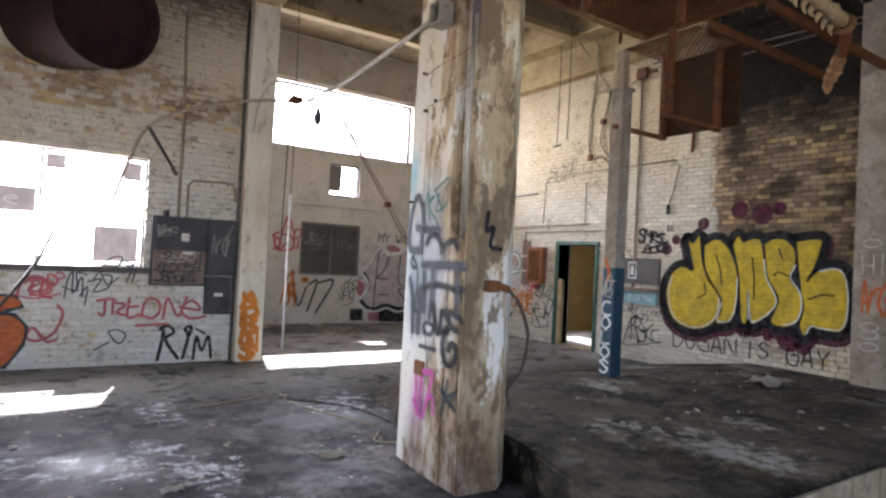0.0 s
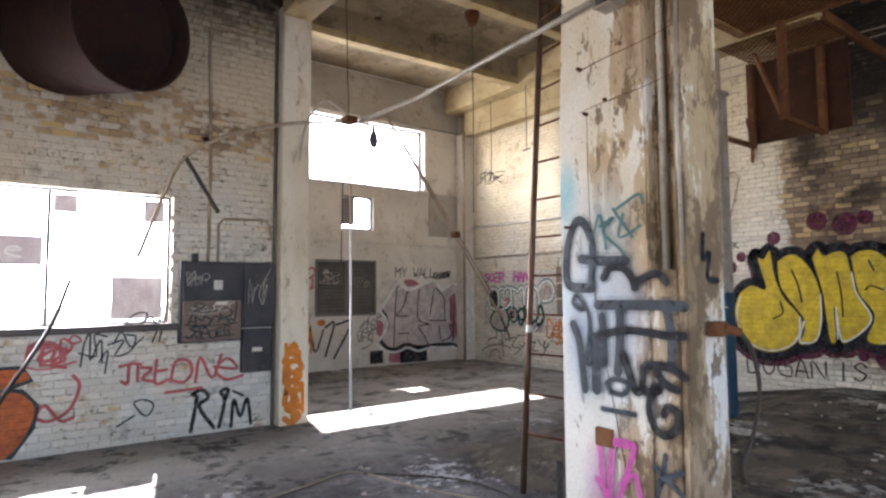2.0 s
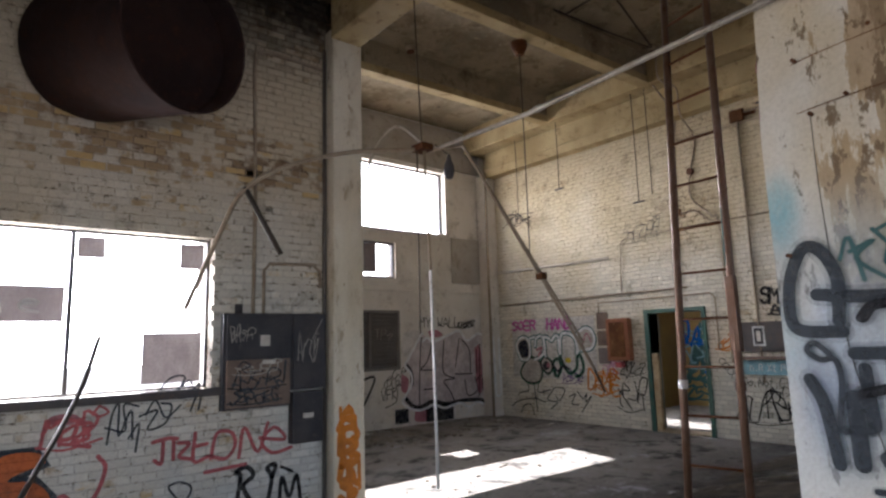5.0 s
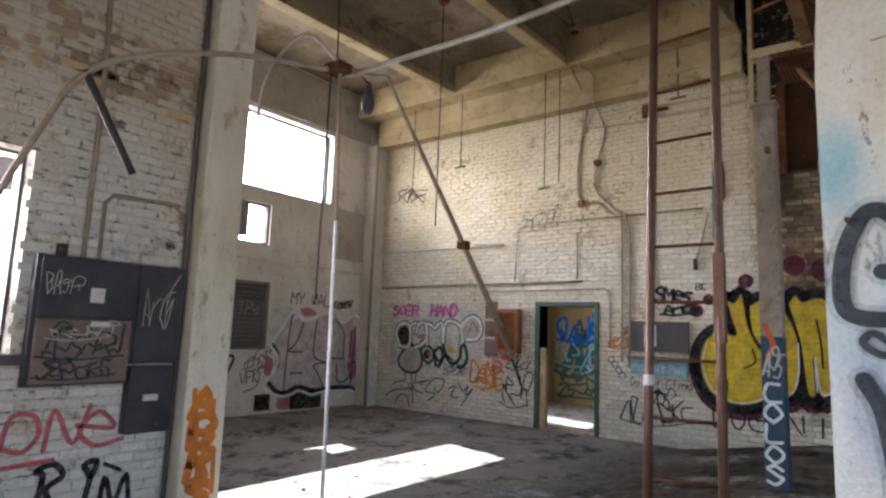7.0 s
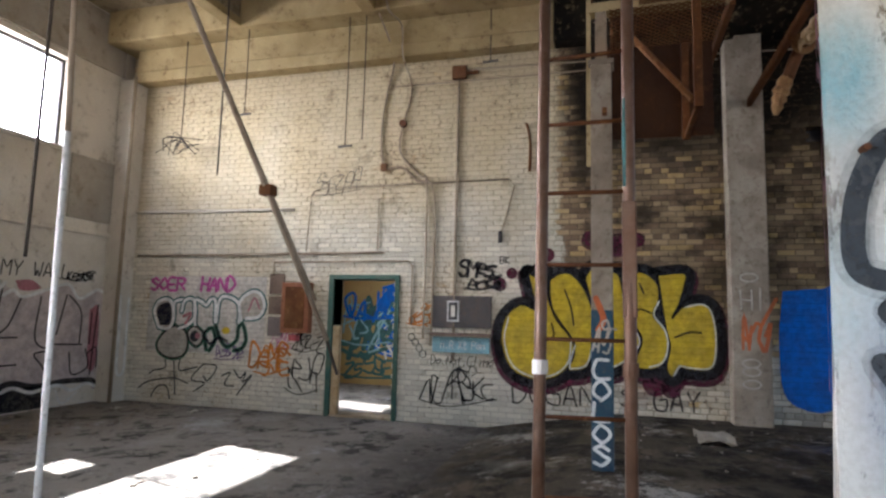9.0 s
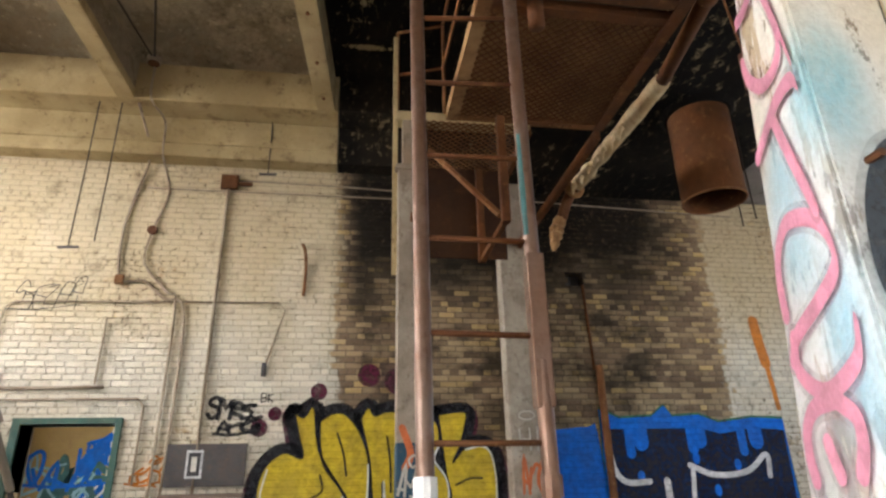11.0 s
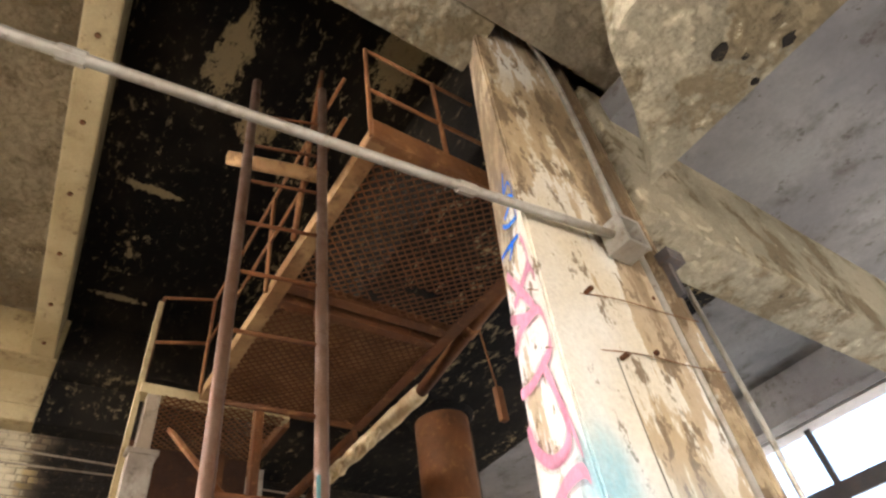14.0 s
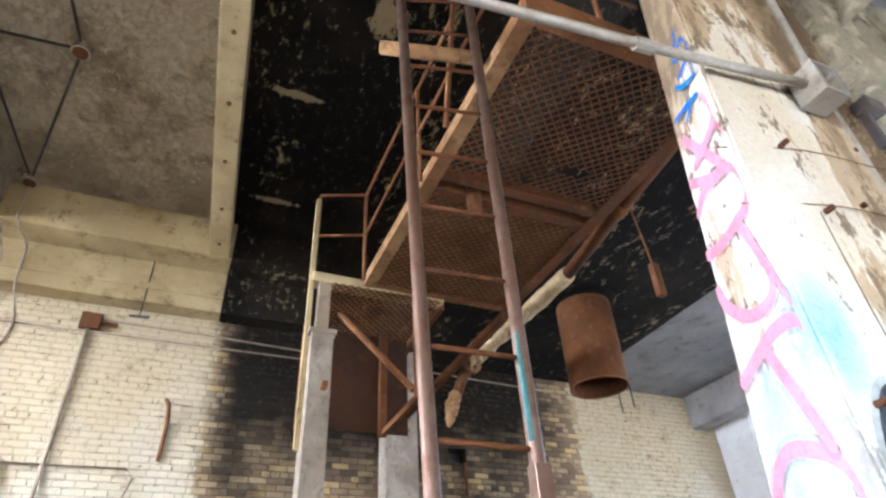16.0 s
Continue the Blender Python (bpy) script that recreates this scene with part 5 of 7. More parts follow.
part("tube", pipe(curve([(2.78, 7.55, 3.52), (2.1, 7.75, 3.42), (1.5, 7.8, 3.2), (1.15, 7.85, 2.95), (1.0, 7.95, 2.6), (0.85, 8.3, 2.0)]), 0.02), conduit, sag, "", True)
part("branch", pipe([(1.15, 7.85, 2.98), (1.5, 7.9, 2.45)], 0.024), wire_mat, sag, "", True)
part("tail", pipe(curve([(0.35, 8.95, 1.8), (0.15, 8.6, 1.3), (-0.3, 7.9, 0.6), (-0.55, 7.6, 0.02)]), 0.02), wire_mat, sag, "loose length leaning to the floor", True)
brace = thing("diagonal_pipe", "grey pipe slanting down from the tangle with a clamp", "pipe")
part("tube", pipe([(2.80, 7.53, 3.50), (3.20, 7.42, 3.60), (3.928, 7.135, 2.294), (4.436, 6.93, 1.354)], 0.016), conduit, brace, "", True)
part("second_tube", pipe([(3.34, 7.40, 3.42), (3.86, 7.20, 2.52), (3.97, 7.15, 2.32), (4.36, 6.99, 1.62)], 0.011), conduit, brace, "", True)
part("clamp", boxes((3.90, 3.98, 7.09, 7.18, 2.26, 2.33), bevel=0.01), dark_rust, brace)
part("tip", pipe([(4.43, 6.935, 1.37), (4.53, 6.89, 1.12)], 0.012, 6), wire_mat, brace)
sock = thing("hanging_bulb_holder", "dark lamp holder hanging on a wire", "lamp")
part("holder", pipe(curve([(3.05, 7.47, 3.50), (3.05, 7.47, 3.43), (3.05, 7.47, 3.33), (3.05, 7.47, 3.25)], 2), [0.015, 0.02, 0.03, 0.05, 0.055, 0.05, 0.03], 10), black_box, sock, "", True)
part("wire", pipe([(3.05, 7.47, 3.49), (2.9, 7.5, 3.58)], 0.006, 5), wire_mat, sock)


def dropper(x, y, z0, z1, label, end):
    ob = thing("hanging_wire", label, "cable", "wires hanging from the ceiling")
    part("wire", pipe([(x, y, z1), (x + 0.01, y, (z0 + z1) / 2), (x, y, z0)], 0.009, 5), wire_mat, ob)
    if end == "tee":
        part("end", pipe([(x, y - 0.11, z0 + 0.01), (x, y + 0.11, z0)], 0.017, 6), dark_metal, ob)
    elif end == "tangle":
        bm = bmesh.new()
        rng = random.Random(5)
        for k in range(14):
            tube(bm, curve([(x, y, z0 + 0.1), (x + rng.uniform(-.2, .2), y + rng.uniform(-.3, .3), z0 + rng.uniform(-.15, .15)), (x + rng.uniform(-.2, .2), y + rng.uniform(-.35, .35), z0 + rng.uniform(-.2, .1))], 3), 0.008, 4)
        part("end", bm, wire_mat, ob, "knot of frayed cable")


dropper(5.57, 8.75, 2.85, 6.0, "long rusty rod hanging from a ceiling lamp base", "")
dropper(8.75, 11.9, 4.25, 6.0, "wire with a tangled end", "tangle")
dropper(8.6, 10.62, 4.6, 6.0, "wire with a tee end", "tee")
dropper(8.6, 8.87, 3.99, 6.0, "wire with a tee end", "tee")
dropper(8.6, 8.6, 4.08, 6.0, "plain dark wire hanging from the ceiling", "")
dropper(8.85, 6.75, 5.2, 6.0, "short wire with a hook", "tee")
dropper(7.15, 1.3, 3.95, 5.25, "loop of wire under the low ceiling", "")
dropper(7.05, 1.2, 4.0, 5.25, "loop of wire under the low ceiling", "")
lamp_base = thing("ceiling_lamp", "broken rusty ceiling lamp base without shade", "lamp")
part("base", pipe([(5.57, 8.75, 6.0), (5.57, 8.75, 5.93), (5.57, 8.75, 5.8)], [0.12, 0.12, 0.06], 14), dark_rust, lamp_base)
part("stem", pipe([(5.57, 8.75, 6.56), (5.57, 8.75, 5.98)], 0.02), dark_rust, lamp_base)
for x, y in ((5.0, 10.65), (6.2, 7.59), (8.36, 8.22)):
    cap = thing("ceiling_box", "round rusty ceiling box", "electrical box")
    part("body", pipe([(x, y, 6.56), (x, y, 6.47)], 0.09, 12), conduit, cap)
    part("lid", pipe([(x, y, 6.47), (x, y, 6.455)], 0.07, 12), dark_rust, cap)
bm = bmesh.new()
tube(bm, [(4.6, 7.72, 6.52), (5.66, 7.65, 6.52), (6.2, 7.59, 6.52), (8.36, 8.22, 6.52), (7.1, 8.35, 6.52), (6.0, 8.42, 6.52)], 0.014, 6)
tube(bm, [(6.2, 7.59, 6.52), (6.26, 8.4, 6.52)], 0.014, 6)
ob = thing("ceiling_conduit", "dark conduits running along the ceiling", "conduit")
part("tube", bm, wire_mat, ob)

# ---- debris on the floor ----


def chunk(bm, x, y, z, s, rng):
    made = bmesh.ops.create_icosphere(bm, subdivisions=1, radius=s)["verts"]
    sx, sy, sz = rng.uniform(.6, 1.5), rng.uniform(.6, 1.5), rng.uniform(.3, .7)
    for v in made:
        v.co = Vector((x + v.co.x * sx + rng.uniform(-.3, .3) * s, y + v.co.y * sy + rng.uniform(-.3, .3) * s, z + s * sz * 0.6 + v.co.z * sz))


rng = random.Random(3)
bm = bmesh.new()
for k in range(420):
    u = rng.random()
    if u < 0.4:
        x, y, z = rng.uniform(3.0, 8.9), rng.uniform(11.5, 13.2), 0
    elif u < 0.7:
        x, y, z = rng.uniform(-1.8, 2.9), rng.uniform(2.0, 8.9), 0
    elif u < 0.85:
        x, y, z = rng.uniform(3.6, 9.0), rng.uniform(2.3, 5.0), 0.30
    else:
        x, y, z = rng.uniform(3.4, 9.0), rng.uniform(7.0, 11.5), 0
    chunk(bm, x, y, z, rng.uniform(0.008, 0.03) * (1.6 if u < 0.2 else 1.0), rng)
debris = part("debris", bm, rubble_mat)
tagged(debris, "scattered crumbs of plaster and brick on the floor", "debris", kind="stuff")
for k, (x, y, z, s) in enumerate(((7.7, 4.05, 0.30, 0.28), (2.2, 4.6, 0.0, 0.11), (1.7, 3.2, 0.0, 0.12), (5.4, 12.9, 0, 0.16), (8.4, 12.4, 0.0, 0.1), (8.6, 11.2, 0.0, 0.09), (1.0, 4.4, 0.0, 0.07), (2.3, 3.1, 0.0, 0.09), (1.95, 2.55, 0.0, 0.10))):
    bm = bmesh.new()
    n = 5
    grid = [[bm.verts.new((x + (i / n - 0.5) * s * 2.0, y + (j / n - 0.5) * s * 1.3, z + 0.006 + rng.random() * s * 0.28)) for j in range(n + 1)] for i in range(n + 1)]
    for i in range(n):
        for j in range(n):
            bm.faces.new((grid[i][j], grid[i + 1][j], grid[i + 1][j + 1], grid[i][j + 1]))
    bmesh.ops.solidify(bm, geom=bm.faces[:], thickness=0.004)
    tagged(part("crumpled_paper", bm, paper), "crumpled dirty paper lying on the floor", "paper", "litter on the floor")
heap = bmesh.new()
for k in range(90):
    chunk(heap, rng.gauss(4.6, 0.7), rng.uniform(11.9, 13.1), 0, rng.uniform(0.02, 0.075), rng)
tagged(part("rubble_heap", heap, rubble_mat), "low heap of dark rubble against the plaster wall", "rubble", kind="stuff")
hose = thing("cable_on_floor", "thin cable lying loose across the floor", "cable")
part("cable", pipe(curve([(1.2, 6.4, 0.012), (1.9, 6.6, 0.012), (2.4, 6.7, 0.012), (2.6, 6.0, 0.012), (2.9, 5.2, 0.012), (2.7, 4.8, 0.012), (3.1, 4.6, 0.012)]), 0.007, 5), conduit, hose)
bm = pipe(curve([(2.45, 6.6, 0.012), (2.9, 6.1, 0.015), (3.05, 5.75, 0.02), (3.1, 5.3, 0.012)]), 0.009, 5)
part("strand", bm, wire_mat, hose)

# ---- spray paint on walls, column and post ----


class Face:
    """A painted face: origin, the way to the viewer's right, and outward."""

    def __init__(self, origin, right, parent, lift=0.013):
        self.o, self.u = Vector(origin), Vector(right).normalized()
        self.n = self.u.cross(Vector((0, 0, 1)))
        self.parent, self.lift = parent, lift

    def at(self, u, v, lift):
        return self.o + self.u * u + Vector((0, 0, v)) + self.n * lift


PEN = {"width": 1.0}


def stroke(bm, face, pts, width, lift, smooth=True, steps=5):
    """A flat band of paint with round ends along pts (u, v)."""
    width *= PEN["width"]
    p = [Vector((a, b, 0)) for a, b in pts]
    p = curve(p, steps) if smooth and len(p) > 2 else p
    line = [p[0]] + [q for a, q in zip(p, p[1:]) if (q - a).length > 0.003]
    if len(line) < 2:
        return
    rows = []
    for i, q in enumerate(line):
        d = (line[min(i + 1, len(line) - 1)] - line[max(i - 1, 0)]).normalized()
        s = Vector((-d.y, d.x, 0)) * width / 2
        rows.append((q + s, q - s, d))
    first, last = rows[0], rows[-1]
    h = width / 2
    caps = [[], []]
    for n, (q, d, sign) in enumerate(((line[0], first[2], -1), (line[-1], last[2], 1))):
        for k in range(1, 5):
            a = math.pi * k / 5
            caps[n].append(q + Vector((-d.y, d.x, 0)) * h * math.cos(a) + d * sign * h * math.sin(a))
    left, right = [r[0] for r in rows], [r[1] for r in rows]
    vl = [bm.verts.new(face.at(q.x, q.y, lift)) for q in left]
    vr = [bm.verts.new(face.at(q.x, q.y, lift)) for q in right]
    for i in range(len(vl) - 1):
        bm.faces.new((vl[i], vl[i + 1], vr[i + 1], vr[i]))
    for n, (a, b) in enumerate(((vl[0], vr[0]), (vl[-1], vr[-1]))):
        bm.faces.new([a] + [bm.verts.new(face.at(q.x, q.y, lift)) for q in caps[n]] + [b])


class Scaled:
    """A face whose u is a share of its width."""

    def __init__(self, face, width):
        self.face, self.width = face, width

    def at(self, u, v, lift):
        return self.face.at(u / self.width, v, lift)


def upright_stroke(bm, face, pts, pen, width, lift):
    """A stroke on a face whose u is given as a share of the face's width."""
    stroke(bm, Scaled(face, width), [(u * width, v) for u, v in pts], pen, lift)


def fill(bm, face, pts, lift, smooth=True):
    """A flat filled outline."""
    p = [Vector((a, b, 0)) for a, b in pts]
    if smooth:
        p = curve(p + [p[0]], 5)[:-1]
    bm.faces.new([bm.verts.new(face.at(q.x, q.y, lift)) for q in p])


GLYPHS = {"A": "00-26-40 12-32", "B": "00-06-36-44-33-03 33-42-30-00", "C": "46-16-04-02-10-40", "D": "00-06-26-44-42-20-00", "E": "46-06-00-40 03-33", "F": "00-06-46 03-33",
          "G": "46-16-04-02-10-40-43-23", "H": "00-06 40-46 03-43", "I": "20-26", "J": "46-41-20-01", "K": "00-06 46-03-40", "L": "06-00-40", "M": "00-06-23-46-40", "N": "00-06-40-46",
          "O": "20-02-04-26-44-42-20", "P": "00-06-36-45-33-03", "Q": "20-02-04-26-44-42-20 22-40", "R": "00-06-36-45-33-03 23-40", "S": "45-26-05-14-33-42-20-01", "T": "06-46 26-20",
          "U": "06-02-20-42-46", "V": "06-20-46", "W": "06-10-23-30-46", "X": "00-46 06-40", "Y": "06-23-46 23-20", "Z": "06-46-00-40", "e": "03-43-34-14-02-11-40", "n": "00-04-34-40", "m": "00-04-23-44-40",
          "o": "20-02-13-34-42-20", "c": "44-14-02-10-40", "t": "26-20-40 04-44", "l": "26-20", "i": "20-24", ".": "20-21", "r": "00-04 03-24-44", "s": "44-14-03-32-30-00", "?": "05-26-45-33-22 20-21"}


def letters(bm, face, text, u, v, height, width, pen, lift, tilt=0.0, gap=0.28, wild=0.0, seed=1, down=False):
    """Hand-drawn letters; down: one letter under another."""
    rng = random.Random(seed)
    k = 0
    for ch in text:
        if ch != " " and ch in GLYPHS:
            for run in GLYPHS[ch].split():
                pts = []
                for xy in run.split("-"):
                    a, b = int(xy[0]) / 4 * width, int(xy[1]) / 6 * height
                    a, b = a + rng.uniform(-wild, wild) * width, b + rng.uniform(-wild, wild) * height
                    pts.append((u + a + b * tilt, v + b))
                k += 1
                stroke(bm, face, pts, pen, lift + 0.00012 * (k % 12), len(pts) > 4 or wild > 0.02, 3)
        if down:
            v -= height * (1 + gap)
        else:
            u += width * (1 + gap)


def scrawl(bm, face, u, v, w, h, pen, lift, seed, n=7):
    """An unreadable tag: wild overlapping letter strokes, hooks and an underline."""
    rng = random.Random(seed)
    step = w / n
    for k in range(n):
        ch = rng.choice("SRKZENGASMBPJQecrs")
        tall = h * rng.uniform(0.7, 1.15)
        letters(bm, face, ch, u + step * k, v + h * rng.uniform(-0.12, 0.12), tall, step * rng.uniform(0.8, 1.35), pen * rng.uniform(0.8, 1.15), lift + 0.0002 * (k % 5), rng.uniform(-0.1, 0.35), 0.1, 0.2, seed * 31 + k)
    if w > 0.3:
        stroke(bm, face, [(u - 0.03, v - h * rng.uniform(0.0, 0.1)), (u + w * 0.4, v - h * rng.uniform(0.1, 0.25)), (u + w * 1.05, v + h * rng.uniform(-0.1, 0.2))], pen * 0.7, lift + 0.0011)
        a = u + w * rng.random()
        stroke(bm, face, [(a, v + h), (a + 0.05, v + h * 1.3), (a + 0.12, v + h * 1.05), (a + 0.05, v + h * 0.9)], pen * 0.7, lift + 0.0013)


def sprayed(name, label, face, ink, draw, layer=0):
    """Paint drawn on a face; on the column each line has a soft wider edge of overspray."""
    made = None
    for soft in ((True, False) if face.parent == column else (False,)):
        bm = bmesh.new()
        PEN["width"] = 1.75 if soft else 1.0
        draw(bm, face.lift + layer * 0.002 - (0.001 if soft else 0.0))
        PEN["width"] = 1.0
        me = bpy.data.meshes.new("overspray" if soft else name)
        bm.to_mesh(me)
        bm.free()
        me.materials.append((HAZE if soft else INK if face.parent in (wall_east, wall_north) else SMOOTH_INK)[ink])
        made = new("overspray" if soft else name, me)
        made.parent = face.parent
        tagged(made, "" if soft else label, kind="stuff" if name == "scrawl" else "")
    return made


def circle(u, v, r, n=9, squash=1.0):
    return [(u + r * math.cos(2 * math.pi * k / n), v + r * squash * math.sin(2 * math.pi * k / n)) for k in range(n)]


fe = Face((EAST, 0, 0), (0, -1, 0), wall_east)
# in these lists u is minus y along the east wall

# yellow piece
blobs = [circle(-6.62, 2.0, 0.10), circle(-6.45, 2.16, 0.08), circle(-5.0, 2.55, 0.16), circle(-4.75, 2.62, 0.10), circle(-5.35, 2.62, 0.14), circle(-4.55, 0.72, 0.16), circle(-4.35, 0.66, 0.12), circle(-4.85, 0.74, 0.07), circle(-6.1, 0.72, 0.10), circle(-5.95, 2.42, 0.10)]
sprayed("graffiti_cloud", "maroon paint blots round the yellow lettering", fe, "maroon", lambda bm, lift: [fill(bm, fe, b, lift + 0.0001 * i) for i, b in enumerate(blobs)], 0)
PIECE = [[(-6.22, 2.17), (-6.11, 2.12), (-6, 2.23), (-5.91, 1.72), (-5.6, 1.22), (-5.64, 0.93), (-5.85, 0.74), (-6.16, 0.7), (-6.46, 0.85), (-6.59, 1.21), (-6.53, 1.54), (-6.32, 1.72), (-6.1, 1.66), (-6.16, 1.92)], [(-5.92, 2.07), (-5.77, 2.16), (-5.61, 2.14), (-5.43, 1.91), (-5.33, 1.58), (-5.34, 1.18), (-5.42, 0.9), (-5.6, 0.84), (-5.66, 0.88), (-5.58, 1.17), (-5.65, 1.32), (-5.84, 1.55), (-5.91, 1.82)], [(-5.44, 2.1), (-5.35, 2.23), (-5.27, 2.13), (-5.14, 2.18), (-5, 2.15), (-4.94, 1.89), (-4.89, 1.6), (-4.73, 1.3), (-4.77, 1.13), (-4.98, 0.94), (-5.12, 0.93), (-5.17, 1.39), (-5.16, 0.93), (-5.25, 0.92), (-5.29, 1.25), (-5.33, 1.64)]]
PIECE_END = [[(-4.95, 2.1), (-4.84, 2.17), (-4.66, 2.17), (-4.51, 2.03), (-4.49, 1.81), (-4.56, 1.62), (-4.42, 1.42), (-4.38, 1.2), (-4.45, 0.98), (-4.63, 0.9), (-4.81, 0.97), (-4.71, 1.3), (-4.88, 1.6)], [(-4.5, 2.14), (-4.17, 2.17), (-4.17, 2.01), (-4.24, 1.76), (-4.33, 1.58), (-4.18, 1.74), (-3.96, 1.78), (-3.84, 1.67), (-3.79, 1.32), (-3.85, 0.95), (-4.13, 0.92), (-4.26, 0.94), (-4.34, 0.81), (-4.41, 0.95), (-4.36, 1.21), (-4.41, 1.45)]]
inner = [[(-5.89, 1.47), (-5.86, 1.3), (-6, 1.21)], [(-5.71, 1.93), (-5.63, 1.7), (-5.59, 1.46)], [(-5.12, 1.89), (-5.08, 1.59), (-5.07, 1.27)], [(-4.73, 2.03), (-4.68, 1.9)], [(-4.79, 1.64), (-4.72, 1.69), (-4.59, 1.64)], [(-4.3, 1.33), (-4.13, 1.4), (-3.98, 1.4)]]
for k, (ink, pen) in enumerate((("maroon", 0.30), ("black", 0.24), ("black", 0.12), ("yellow", 0.0), ("black", 0.028), ("white", 0.020))):
    def paint(bm, lift):
        for i, row in enumerate(PIECE + PIECE_END):
            z = lift + 0.00025 * i
            if ink == "yellow":
                fill(bm, fe, row, z)
            elif ink == "white":
                mid = sum(q[0] for q in row) / len(row), sum(q[1] for q in row) / len(row)
                ring = [(mid[0] + (a - mid[0]) * 0.93 + 0.012, mid[1] + (b - mid[1]) * 0.95) for a, b in row]
                stroke(bm, fe, ring[len(ring) // 3:len(ring) * 5 // 6], pen, z)
            else:
                dz = -0.05 if ink == "maroon" else 0.0
                stroke(bm, fe, [(a, b + dz) for a, b in row + [row[0]]], pen, z)
        if ink == "black" and pen < 0.05:
            for i, row in enumerate(inner):
                stroke(bm, fe, row, 0.026, lift + 0.0016)
    sprayed("graffiti_letters", "big yellow bubble lettering with black outline and white highlights" if ink == "yellow" else "", fe, ink, paint, 1 + k)
sprayed("graffiti_writing", "black lettering under the yellow piece", fe, "black", lambda bm, lift: (letters(bm, fe, "DUGAN", -6.42, 0.38, 0.25, 0.17, 0.026, lift, 0.03, 0.35, 0.05, 2), letters(bm, fe, "IS GAY", -5.18, 0.40, 0.24, 0.15, 0.026, lift, 0.03, 0.35, 0.05, 4)), 0)

# right of the door
sprayed("graffiti_writing", "black tags beside the notice board", fe, "black", lambda bm, lift: (letters(bm, fe, "SMes", -7.22, 2.12, 0.22, 0.12, 0.05, lift, 0.1, 0.1, 0.08, 5), scrawl(bm, fe, -7.1, 1.95, 0.45, 0.14, 0.05, lift, 8, 3),
    scrawl(bm, fe, -7.75, 0.34, 1.05, 0.40, 0.022, lift, 21, 7), letters(bm, fe, "Do.Not.Climo", -7.62, 0.84, 0.13, 0.062, 0.012, lift, 0.12, 0.25, 0.06, 6), letters(bm, fe, "BK", -6.62, 2.3, 0.1, 0.06, 0.014, lift, 0, 0.3, 0.05, 7)), 0)
sprayed("graffiti_writing", "", fe, "grey", lambda bm, lift: [stroke(bm, fe, circle(-7.92 + 0.06 * k, 1.22 - 0.08 * k, 0.05, 7) + [(-7.87 + 0.06 * k, 1.22 - 0.08 * k)], 0.014, lift + 0.0002 * k) for k in range(4)] + [scrawl(bm, fe, -9.62, 3.42, 0.75, 0.3, 0.014, lift, 31, 6)], 0)
sprayed("graffiti_writing", "orange scrawl beside the door", fe, "orange", lambda bm, lift: scrawl(bm, fe, -7.98, 1.42, 0.4, 0.22, 0.03, lift, 12, 4), 0)
sprayed("graffiti_writing", "pale blue tag on the shelf", fe, "white", lambda bm, lift: letters(bm, fe, "n.R Xt Pom", -7.45, 1.08, 0.1, 0.05, 0.012, lift + 0.085, 0.05, 0.3, 0.05, 3), 0)

# left of the door
sprayed("graffiti_board", "pale painted rectangle behind the tags", fe, "faded", lambda bm, lift: fill(bm, fe, [(-12.62, 0.86), (-10.38, 0.84), (-10.38, 2.09), (-12.62, 2.09)], lift, False), 0)
sprayed("graffiti_writing", "magenta lettering over the pale rectangle", fe, "magenta", lambda bm, lift: (letters(bm, fe, "SOER", -12.6, 1.86, 0.19, 0.14, 0.045, lift, 0.08, 0.25, 0.06, 3), letters(bm, fe, "HAND", -11.6, 1.86, 0.21, 0.13, 0.05, lift, 0.1, 0.25, 0.06, 9)), 1)
BUBBLES = [[(-12.1, 1.43), (-12.1, 1.65), (-11.96, 1.71)], [(-11.95, 1.51), (-11.9, 1.69), (-11.73, 1.7), (-11.68, 1.44), (-11.81, 1.29), (-11.98, 1.23)], [(-11.67, 1.29), (-11.7, 1.68), (-11.59, 1.68), (-11.48, 1.62), (-11.4, 1.71), (-11.31, 1.69), (-11.29, 1.35)], [(-11.27, 1.35), (-11.22, 1.73), (-10.99, 1.74), (-10.85, 1.6), (-10.85, 1.35)], [(-10.81, 1.39), (-10.85, 1.68), (-10.64, 1.85), (-10.47, 1.8), (-10.4, 1.61), (-10.5, 1.45), (-10.72, 1.42)], [(-12.4, 1.27), (-12.49, 1.51), (-12.4, 1.67), (-12.21, 1.7), (-12.11, 1.55), (-12.11, 1.33), (-12.2, 1.22), (-12.38, 1.24)]]
ROUNDS = [[(-12.05, 1.28), (-12.25, 1.17), (-12.39, 0.97), (-12.32, 0.82), (-12.09, 0.74), (-11.86, 0.8), (-11.79, 0.99), (-11.86, 1.19), (-12.05, 1.26)], [(-11.43, 0.91), (-11.48, 1.15), (-11.34, 1.25), (-11.27, 1.06), (-11.37, 0.89)], [(-11.28, 1.3), (-11.17, 1.07), (-11.03, 0.96), (-10.87, 1.08), (-10.85, 1.27), (-10.77, 1.32), (-10.7, 1.09), (-10.78, 0.94), (-10.91, 0.91)], [(-11.76, 1.04), (-11.8, 1.18), (-11.69, 1.27), (-11.53, 1.19), (-11.52, 1.03), (-11.63, 0.95), (-11.75, 1.03)]]
